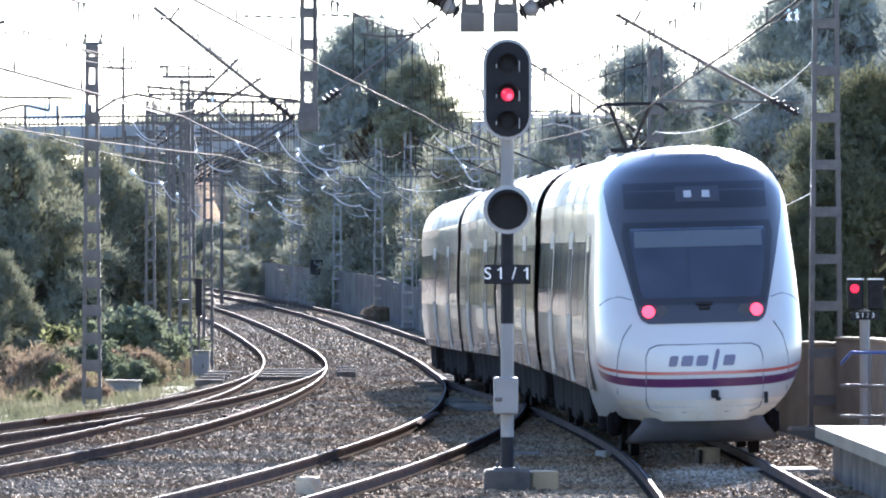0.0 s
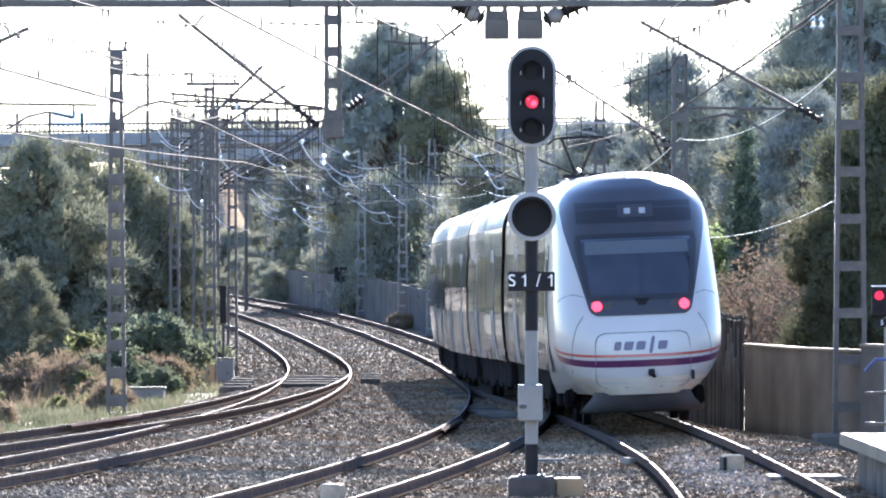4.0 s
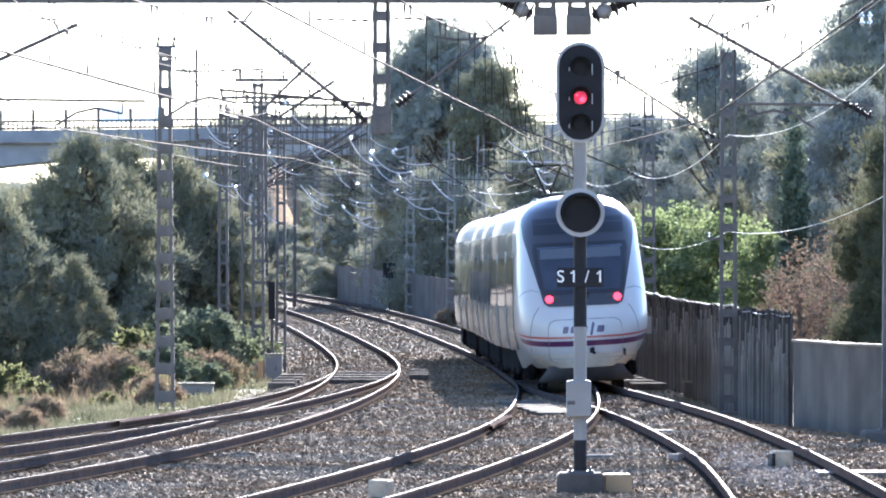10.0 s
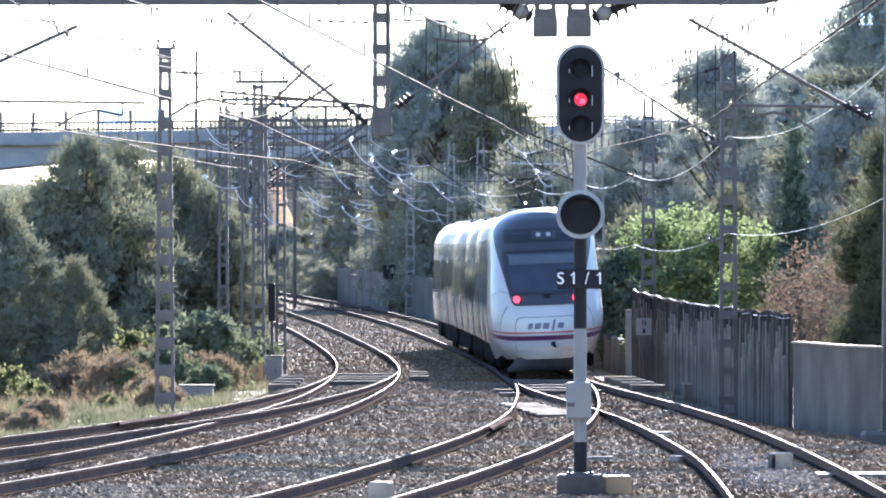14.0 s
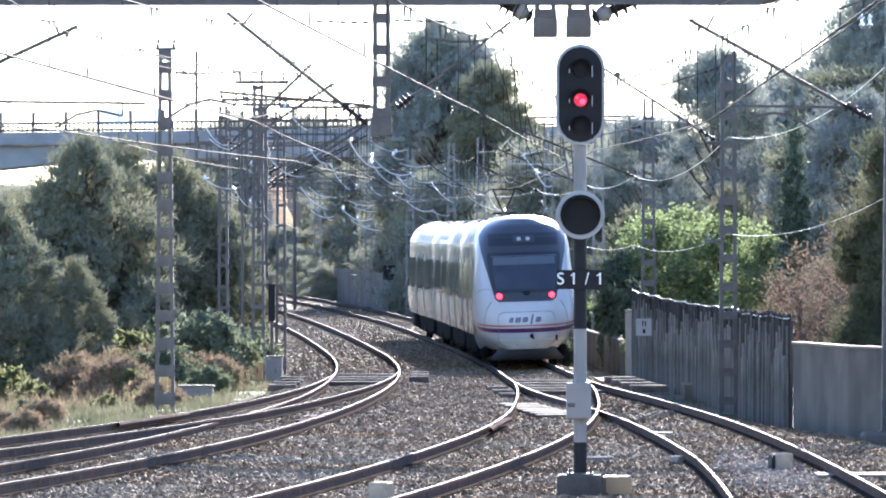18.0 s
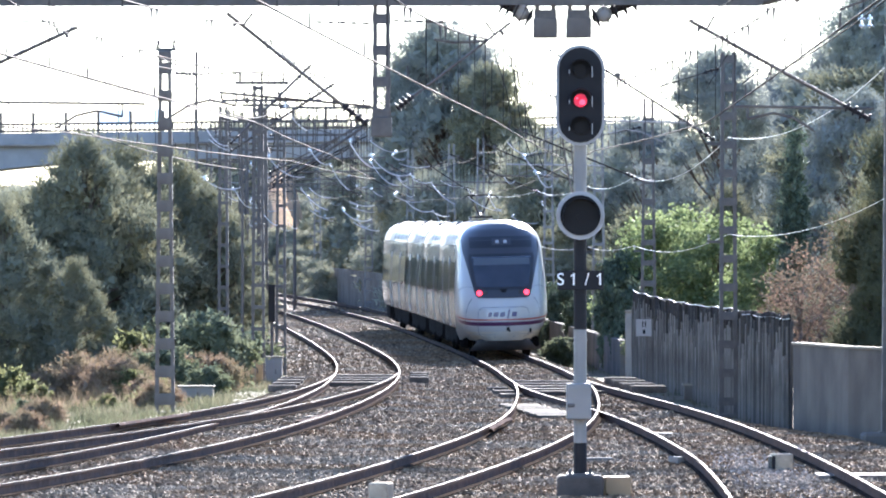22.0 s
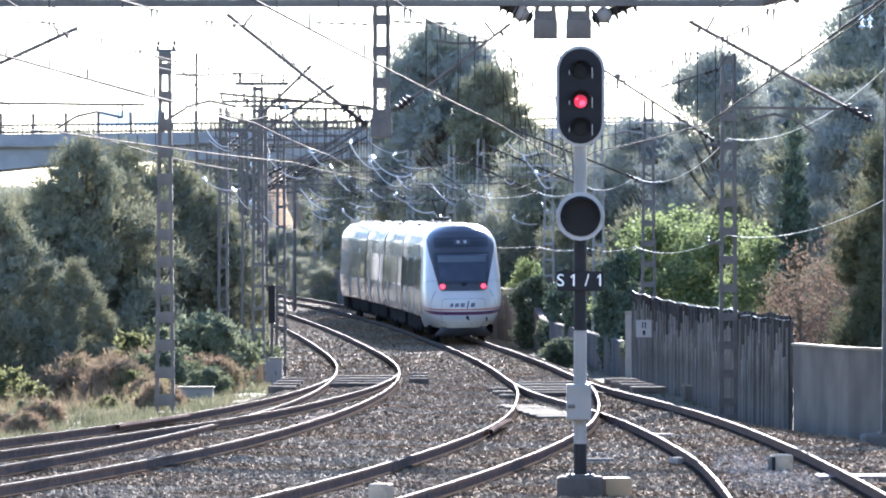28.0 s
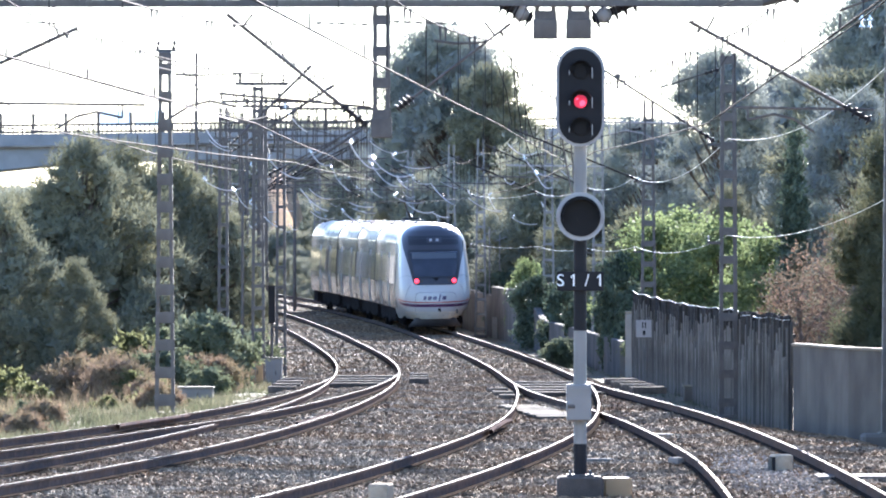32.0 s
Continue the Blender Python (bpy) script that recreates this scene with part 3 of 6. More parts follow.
def fit_out(car, y0, y1, doors, bogies, roof_boxes):
    """Windows, doors, stripes, roof and under-floor gear of a car between two stations."""
    for side in (-1, 1):
        y = y0
        stops = sorted(doors)
        cuts = []
        for d in stops:
            cuts.append((y, d - 0.75))
            y = d + 0.75
        cuts.append((y, y1))
        for a, b in cuts:
            n = max(1, round((b - a) / 2.0))
            for i in range(n):
                p, q = a + (b - a) * i / n + 0.06, a + (b - a) * (i + 1) / n - 0.06
                if q - p > 0.5:
                    part("window", side_patch(side, p, q, 1.95, 3.1, 0.006), M_SIDE_GLASS, car, "dark tinted side window")
        for d in stops:
            part("door", side_patch(side, d - 0.68, d + 0.68, 0.98, 3.25, 0.010, 6), M_GREY_PAINT, car, "grey plug door")
            part("door_window", side_patch(side, d - 0.42, d + 0.42, 2.0, 3.0, 0.016), M_SIDE_GLASS, car)
            for e in (-0.7, 0.7):
                part("door_seam", side_patch(side, d + e - 0.02, d + e + 0.012, 0.9, 3.35, 0.013, 6), M_RUBBER, car)
        part("skirt", side_patch(side, y0, y1, 0.95, 1.10, 0.006, 2), M_SIDE, car, "grimy lower side panel")
        for j in range(int((y1 - y0) / 2.3)):
            ya = y0 + 0.5 + 2.3 * j + 0.5 * ((j * 5) % 3)
            part("skirt_gap", side_patch(side, ya, ya + 0.16, 0.92, 1.06 + 0.10 * ((j * 7) % 4), 0.012, 2), M_UNDER, car, "dark gap between lower panels")
        yy = y0 + 0.6
        k = 0
        while yy < y1 - 0.8:
            if all(abs(yy - b) > 2.3 for b in bogies):
                ln = 0.5 + 1.3 * ((k * 37) % 10) / 10
                hb = 0.50 + 0.16 * ((k * 7) % 5) / 4
                g = box(B(), (side * (1.04 + 0.015 * ((k * 3) % 3)), yy + ln / 2, 0.98 - hb / 2), (0.5, ln, hb), bev=0.03)
                part("underfloor_box", g, M_UNDER, car, "dark underfloor equipment box")
                yy += ln + 0.07
            else:
                yy += 0.5
            k += 1
    part("underframe", box(B(), (0, (y0 + y1) / 2, 0.66), (2.1, y1 - y0, 0.72), bev=0.04), M_UNDER, car, "dark underframe between the bogies")
    for ry, rl, rw, rh in roof_boxes:
        b = box(B(), (0, ry, 4.36 + rh / 2), (rw, rl, rh + 0.12), bev=0.05)
        part("roof_equipment", b, M_ROOF, car, "pale roof equipment cover")
    yy = y0 + 1.2
    while yy < y1 - 0.5:
        r = B()
        for z0, z1 in zip(PROFILE_Z[8:-1], PROFILE_Z[9:]):
            for side in (-1, 1):
                a, c = side * half_width(z0) * 1.004, side * half_width(z1) * 1.004
                f = [r.verts.new(p) for p in ((a, yy, z0 + 0.006), (a, yy + 0.14, z0 + 0.006), (c, yy + 0.14, z1 + 0.006), (c, yy, z1 + 0.006))]
                r.faces.new(f)
        part("roof_seam", r, M_APRON, car)
        yy += 3.1
    for k in range(4):
        ry = y0 + (y1 - y0) * (k + 0.6) / 4.4
        part("roof_duct", box(B(), (-0.42 + 0.1 * (k % 2), ry, 4.44), (0.13, 1.1 + 0.5 * (k % 3), 0.07), 4 * (k % 2), bev=0.02), M_BLACK, car, "dark cable duct on the roof")
    for ry in (y1 - 0.8,):
        b = box(B(), (-0.5, ry, 4.36), (0.6, 0.9, 0.11), bev=0.03)
        part("roof_vent", b, M_UNDER, car, "dark roof vent")
    for b in bogies:
        bogie(car, b)


END_LEN, MID_LEN = 20.6, 15.2
train = thing("train", pose(*on_track(T1, 95, 0)), "white electric commuter train with dark windscreen and orange and purple stripes", "train")


def end_car():
    # shell of the nose
    bm = B()
    zs = [0.15, 0.35] + list(np.arange(0.55, 3.9, 0.1)) + [3.96, 4.04, 4.11, 4.17, 4.225, 4.275, 4.315, 4.35, 4.38, 4.405, 4.425, 4.44, 4.448]
    nu = 56
    rows = []
    for z in zs:
        r = [bm.verts.new(nose_point(-1 + 2 * i / nu, max(z, 0.55)) if z >= 0.55 else nose_point(-1 + 2 * i / nu, 0.55)) for i in range(nu + 1)]
        rows.append(r)
    rows = rows[2:]
    zs = zs[2:]
    for r, s in zip(rows, rows[1:]):
        for i in range(nu):
            bm.faces.new((r[i], r[i + 1], s[i + 1], s[i]))
    # from the nose's edge back to the straight body
    for side in (0, nu):
        back = [bm.verts.new((v[side].co.x if z > 1.4 else math.copysign(half_width(z), v[side].co.x), 4.6, z)) for v, z in zip(rows, zs)]
        for k in range(len(zs) - 1):
            q = (rows[k][side], rows[k + 1][side], back[k + 1], back[k])
            bm.faces.new(q if side else q[::-1])
        tops = back[-1]
        if side == 0:
            left_top = tops
        else:
            right_top = tops
    bm.faces.new([*rows[-1], right_top, left_top])
    loose = [v for v in bm.verts if not v.link_faces]
    bmesh.ops.delete(bm, geom=loose, context="VERTS")
    bmesh.ops.recalc_face_normals(bm, faces=bm.faces)
    car = part("end_car", bm, M_BODY, train, "white end car with a rounded nose and dark windscreen mask", smooth=True)
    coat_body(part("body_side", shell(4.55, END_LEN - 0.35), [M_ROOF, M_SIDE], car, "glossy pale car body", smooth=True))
    # snow plough and apron below the nose
    b = B()
    rws = []
    for z, w, y in ((0.60, 0.86, 0.30), (0.48, 0.92, 0.40), (0.27, 1.12, 0.60), (0.22, 1.08, 1.1)):
        rws.append([b.verts.new((w * math.sin(a), y + 0.55 * (1 - math.cos(a)), z)) for a in np.linspace(-1.35, 1.35, 15)])
    for r, s in zip(rws, rws[1:]):
        for i in range(14):
            b.faces.new((r[i], r[i + 1], s[i + 1], s[i]))
    part("apron", b, M_APRON, car, "dark grey apron below the nose", smooth=True)
    # dark mask round the windscreen
    mz = [1.93, 1.97, 2.03, 2.12, 2.5, 3.0, 3.45, 4.45]
    mw = [0.76, 0.84, 0.885, 0.91, 1.0, 1.12, 1.22, 1.3]
    f = lambda z: min(float(np.interp(z, mz, mw)), half_width(z) - 0.055)
    part("windscreen_mask", nose_patch(lambda z: -f(z), f, [1.93, 1.95, 1.98, 2.02, 2.06] + list(np.arange(2.1, 3.9, 0.1)) + [3.93, 4.0, 4.07, 4.13, 4.19, 4.24, 4.29, 4.33, 4.365, 4.39], 0.024, 40), M_NAVY, car, "dark blue windscreen surround", smooth=True)
    g = lambda z: float(np.interp(z, [2.28, 2.34, 3.2, 3.27], [0.80, 0.84, 0.96, 0.93]))
    part("windscreen", nose_patch(lambda z: -g(z), g, list(np.arange(2.28, 3.28, 0.09)) + [3.27], 0.036), M_SCREEN, car, "tinted blue-black windscreen", smooth=True)
    part("windscreen_seal", nose_patch(lambda z: -g(min(3.27, max(2.28, z))) - 0.10, lambda z: g(min(3.27, max(2.28, z))) + 0.10, [2.19, 2.23, 2.3] + list(np.arange(2.4, 3.3, 0.1)) + [3.32, 3.36], 0.030), M_SURROUND, car, "black rubber surround of the windscreen", smooth=True)
    h = lambda z: 0.89
    part("sun_blind", nose_patch(lambda z: -h(z), h, [3.0, 3.08, 3.16, 3.23], 0.044), M_BLIND, car, "grey sun blind behind the glass", smooth=True)
    part("display_band", nose_patch(lambda z: -1.0, lambda z: 1.0, [3.55, 3.65, 3.75, 3.85, 3.92], 0.032), M_SURROUND, car, "black band above the windscreen", smooth=True)
    part("display", nose_patch(lambda z: -0.29, lambda z: 0.33, [3.64, 3.74, 3.86], 0.042, 8), M_NAVY, car, "destination display")
    for x in (-0.12, 0.14):
        part("display_glyph", nose_patch(lambda z: x - 0.055, lambda z: x + 0.055, [3.70, 3.75, 3.80], 0.05, 4), M_DIM, car)
    # lamps
    for side in (-1, 1):
        c = nose_point(nose_u(side * 0.755, 2.1), 2.1, 0.026)
        b = B()
        rod(b, (c.x, c.y + 0.14, c.z), (c.x, c.y - 0.05, c.z), 0.092, 0.086, 22)
        part("tail_lamp", b, M_TAIL, car, "lit red tail lamp")
        c = nose_point(nose_u(side * 0.57, 2.1), 2.1, 0.026)
        b = B()
        rod(b, (c.x, c.y + 0.1, c.z), (c.x, c.y - 0.03, c.z), 0.085, 0.08, 16)
        part("headlamp", b, M_APRON, car, "unlit headlamp lens")
    b = B()
    for k, (x, z, w, hgt, turn) in enumerate(((0.02, 2.2, 0.24, 0.05, 0), (0.02, 2.14, 0.16, 0.06, 0))):
        c = nose_point(nose_u(x, z), z, 0.03)
        box(b, tuple(c), (w, 0.06, hgt), bev=0.015)
    part("wiper_mount", b, M_BLACK, car)
    # stripes that dip across the nose
    full = lambda s: (lambda z: s * nose_width(z) * 0.999)
    part("orange_stripe", nose_patch(full(-1), full(1), [1.205, 1.225, 1.25], 0.008, 40, 0.17), M_STRIPE_O, car, smooth=True)
    part("purple_stripe", nose_patch(full(-1), full(1), [1.03, 1.09, 1.15], 0.008, 40, 0.17), M_STRIPE_P, car, smooth=True)
    part("lower_panel", nose_patch(full(-1), full(1), [0.56, 0.7, 0.85], 0.006, 40), M_LOWER, car, "grimy off-white lower nose", smooth=True)
    # seams of the coupler hatch and of the nose corners
    def seam(pts, r=0.011):
        part("panel_seam", tube(B(), [nose_point(nose_u(x, z), z, 0.004) for x, z in pts], r, 4), M_SEAM, car)
    hx, z0, z1, rr = 0.82, 0.68, 1.63, 0.16
    loop = [(-hx, z0 + rr), (-hx, (z0 + z1) / 2), (-hx, z1 - rr), (-hx + rr * 0.3, z1 - rr * 0.3), (-hx + rr, z1), (-0.3, z1), (0.3, z1), (hx - rr, z1), (hx - rr * 0.3, z1 - rr * 0.3), (hx, z1 - rr),
            (hx, (z0 + z1) / 2), (hx, z0 + rr), (hx - rr * 0.3, z0 + rr * 0.3), (hx - rr, z0), (0.3, z0), (-0.3, z0), (-hx + rr, z0), (-hx + rr * 0.3, z0 + rr * 0.3), (-hx, z0 + rr)]
    seam(loop)
    for s in (-1, 1):
        seam([(s * 1.0, 1.93), (s * 1.12, 1.75), (s * 1.19, 1.5), (s * 1.21, 1.25), (s * 1.19, 0.95)], 0.012)
        seam([(s * 0.98, 2.27), (s * 1.15, 2.32), (s * 1.3, 2.28), (s * 1.4, 2.2)], 0.010)
    # plain purple shapes where the maker's mark sits
    def mark(x, z, w, h2, slant=0.22):
        lean = lambda q: (q - z) * slant
        zz = [z - h2 / 2, z - h2 * 0.38, z, z + h2 * 0.38, z + h2 / 2]
        inset = lambda q: 0.018 if abs(q - z) > h2 * 0.45 else 0.0
        part("purple_mark", nose_patch(lambda q: x - w / 2 + lean(q) + inset(q), lambda q: x + w / 2 + lean(q) - inset(q), zz, 0.012, 4), M_MARK, car)
    for x, z, w, h2 in ((-0.44, 1.40, 0.12, 0.15), (-0.25, 1.40, 0.16, 0.15), (-0.04, 1.40, 0.16, 0.15), (0.155, 1.41, 0.06, 0.30), (0.34, 1.40, 0.16, 0.15)):
        mark(x, z, w, h2)
    b = box(B(), (0.13, 0.02, 0.93), (0.11, 0.09, 0.12), bev=0.02)
    box(b, (0.17, -0.02, 0.86), (0.07, 0.07, 0.05), bev=0.01)
    part("coupler_hook", b, M_BLACK, car, "small black towing hook cover")
    b = box(B(), (0.86, 0.22, 0.86), (0.05, 0.05, 0.16), 20, bev=0.01)
    part("hand_hold", b, M_BLACK, car)
    # cab corner windows
    for side in (-1, 1):
        part("cab_door", side_patch(side, 3.2, 4.1, 0.95, 3.2, 0.012, 6), M_SIDE, car)
        part("cab_window", side_patch(side, 3.35, 3.95, 2.05, 2.95, 0.018), M_SIDE_GLASS, car)
        for e in (3.2, 4.1):
            part("door_seam", side_patch(side, e - 0.02, e + 0.02, 0.95, 3.2, 0.016, 6), M_SEAM, car)
    fit_out(car, 4.6, END_LEN - 0.4, [9.0, 15.5], [4.2, END_LEN], [(7.5, 2.4, 1.2, 0.02), (11.5, 3.0, 1.3, 0.03)])
    b = shell(END_LEN - 0.36, END_LEN + 0.36, 6)
    for v in b.verts:
        k = 0.86 + 0.03 * math.cos(v.co.y * 30)
        v.co.x *= k
        v.co.z = 2.4 + (v.co.z - 2.4) * k
    part("gangway", b, M_RUBBER, car, "black rubber gangway bellows")
    # raised pantograph
    b = B()
    py = 17.2
    for sx in (-0.34, 0.34):
        for dy in (-0.7, 0.7):
            part("pantograph_insulator", insulator_string(B(), (sx, py + dy, 4.36), (sx, py + dy, 4.58), 0.075, 3), M_RIM, car, "pale ribbed insulator")
        box(b, (sx, py, 4.6), (0.07, 1.7, 0.06))
    for dy in (-0.75, 0.75):
        box(b, (0, py + dy, 4.6), (0.75, 0.07, 0.06))
    rod(b, (0, py - 0.6, 4.62), (0, py + 0.6, 4.72), 0.05, None, 8)
    for sx in (-1, 1):
        rod(b, (sx * 0.05, py + 0.5, 4.66), (sx * 0.34, py - 0.2, 5.34), 0.03, None, 6)
    for dy in (-0.35, -0.05):
        tube(b, [(-0.62, py + dy, 5.24), (-0.5, py + dy, 5.34), (-0.38, py + dy, 5.365), (0.38, py + dy, 5.365), (0.5, py + dy, 5.34), (0.62, py + dy, 5.24)], 0.022, 6)
    box(b, (0, py - 0.2, 5.34), (0.76, 0.36, 0.03))
    part("pantograph", b, M_BLACK, car, "raised single-arm pantograph")
    return car


def mid_car():
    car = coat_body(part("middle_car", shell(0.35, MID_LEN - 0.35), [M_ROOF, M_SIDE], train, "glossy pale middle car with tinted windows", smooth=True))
    fit_out(car, 0.4, MID_LEN - 0.4, [4.0, 11.2], [MID_LEN], [(4.0, 3.4, 1.3, 0.04), (10.0, 2.6, 1.2, 0.03), (13.3, 1.4, 1.1, 0.03)])
    b = shell(MID_LEN - 0.36, MID_LEN + 0.36, 6)
    for v in b.verts:
        k = 0.86 + 0.03 * math.cos(v.co.y * 30)
        v.co.x *= k
        v.co.z = 2.4 + (v.co.z - 2.4) * k
    part("gangway", b, M_RUBBER, car, "black rubber gangway bellows")
    return car


end_car()
mids = [mid_car()]
for _ in range(1):
    c = copy_thing(mids[0], Matrix())
    mids.append(c)
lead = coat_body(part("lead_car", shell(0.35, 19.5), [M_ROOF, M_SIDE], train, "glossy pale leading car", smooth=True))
fit_out(lead, 0.4, 19.4, [5.0, 12.0], [14.5], [(6.0, 3.0, 1.3, 0.03)])


def along(y, dist):
    """The station that lies dist metres further along the track."""
    done = 0.0
    while done < dist - 1e-6:
        step = min(1.0, dist - done)
        dx = float(at(T1, y + 1) - at(T1, y))
        y += step / math.hypot(1, dx)
        done += step
    return y


SWAY_Y = [99, 110, 116, 130, 134, 139, 144, 155, 166, 194, 256]
SWAY = [0.07, -0.04, -0.07, -0.09, -0.06, 0.0, 0.04, 0.15, 0.17, 0.14, 0.15]


def sway(y):
    """Sideways place of the body's middle over the track."""
    return float(np.interp(y, SWAY_Y, SWAY))


def heave(y):
    """Height of the body over the track, which settles unevenly."""
    return float(np.interp(y, [106, 118, 131, 140, 150, 170, 195, 215, 256], [0.0, 0.05, 0.08, 0.02, -0.04, -0.10, -0.07, -0.06, -0.03]))


def car_pose(y0, length, first_pivot, second_pivot):
    ya, yb = along(y0, first_pivot), along(y0, second_pivot)
    a, b = on_track(T1, ya, sway(ya), heave(ya)), on_track(T1, yb, sway(yb), heave(yb))
    d = (b - a).normalized()
    origin = a - d * first_pivot
    lean = math.degrees(math.atan(float(cant((ya + yb) / 2)) / 1.738)) + float(np.interp((ya + yb) / 2, [106, 114, 122, 132], [0, 0.9, 0.8, 0]))
    yaw = -math.degrees(math.atan2(d.x, d.y))
    return Matrix.Translation(origin) @ pose(0, 0, 0, 0, 0, yaw) @ pose(0, 0, 0, math.degrees(math.asin(d.z)), -lean, 0)


STATIONS = [(0, 95.0), (32, 274.8)]


def motions():
    """The train draws away along the curved track at an even pace."""
    rows, others = [], [[] for _ in range(3)]
    for k in range(33):
        y = float(np.interp(k, [s[0] for s in STATIONS], [s[1] for s in STATIONS]))
        m = car_pose(y, END_LEN, 4.2, END_LEN)
        rows.append((float(k), m))
        for j in range(3):
            start = along(y, END_LEN + j * MID_LEN)
            others[j].append((float(k), m.inverted() @ car_pose(start, MID_LEN, 0.01, MID_LEN if j < 2 else 14.5)))
    walk(train, rows)
    for ob, r in zip((*mids, lead), others):
        walk(ob, r)

# ---- signals ----
def disc_xz(bm, c, r, depth, n=28, r2=None):
    return rod(bm, (c[0], c[1] + depth / 2, c[2]), (c[0], c[1] - depth / 2, c[2]), r, r if r2 is None else r2, n)


def stadium(bm, c, hw, hh, depth, n=10):
    """An upright plate with round ends."""
    pts = []
    for k in range(n + 1):
        a = math.pi * k / n
        pts.append((c[0] + hw * math.cos(a), c[2] + (hh - hw) + hw * math.sin(a)))
    for k in range(n + 1):
        a = math.pi + math.pi * k / n
        pts.append((c[0] + hw * math.cos(a), c[2] - (hh - hw) + hw * math.sin(a)))
    f = [bm.verts.new((x, c[1] - depth / 2, z)) for x, z in pts]
    g = [bm.verts.new((x, c[1] + depth / 2, z)) for x, z in pts]
    bm.faces.new(f)
    bm.faces.new(g[::-1])
    m = len(pts)
    for i in range(m):
        bm.faces.new((f[i], g[i], g[(i + 1) % m], f[(i + 1) % m]))
    return bm


def letters(text, size, mat, parent, m, step=0.76):
    """Upright characters, each a mesh of its own, spread evenly."""
    for k, ch in enumerate(text):
        cu = bpy.data.curves.new("character", "FONT")
        cu.body, cu.size, cu.align_x, cu.align_y, cu.extrude = ch, size, "CENTER", "CENTER", 0.002
        cu.offset = 0.0
        tmp = bpy.data.objects.new("character", cu)
        scene.collection.objects.link(tmp)
        me = bpy.data.meshes.new_from_object(tmp.evaluated_get(bpy.context.evaluated_depsgraph_get()))
        bpy.data.objects.remove(tmp)
        if ch == "1":
            fl = B()
            fl.from_mesh(me)
            box(fl, (-size * 0.10, size * 0.25, 0), (size * 0.20, size * 0.075, 0.006), 38)
            fl.to_mesh(me)
            fl.free()
        me.materials.clear()
        me.materials.append(mat)
        ob = new("character", me)
        ob.parent = parent
        ob.matrix_basis = m @ Matrix.Translation(((k - (len(text) - 1) / 2) * size * step, 0, 0))


def hood(parent, c, r, mat, length=0.22):
    b = B()
    n = 14
    rows = []
    for y in (0, -length):
        rows.append([b.verts.new((c[0] + r * math.cos(a), c[1] + y, c[2] + r * math.sin(a))) for a in np.linspace(-0.25, math.pi + 0.25, n)])
    for i in range(n - 1):
        b.faces.new((rows[0][i], rows[0][i + 1], rows[1][i + 1], rows[1][i]))
    part("hood", b, mat, parent)


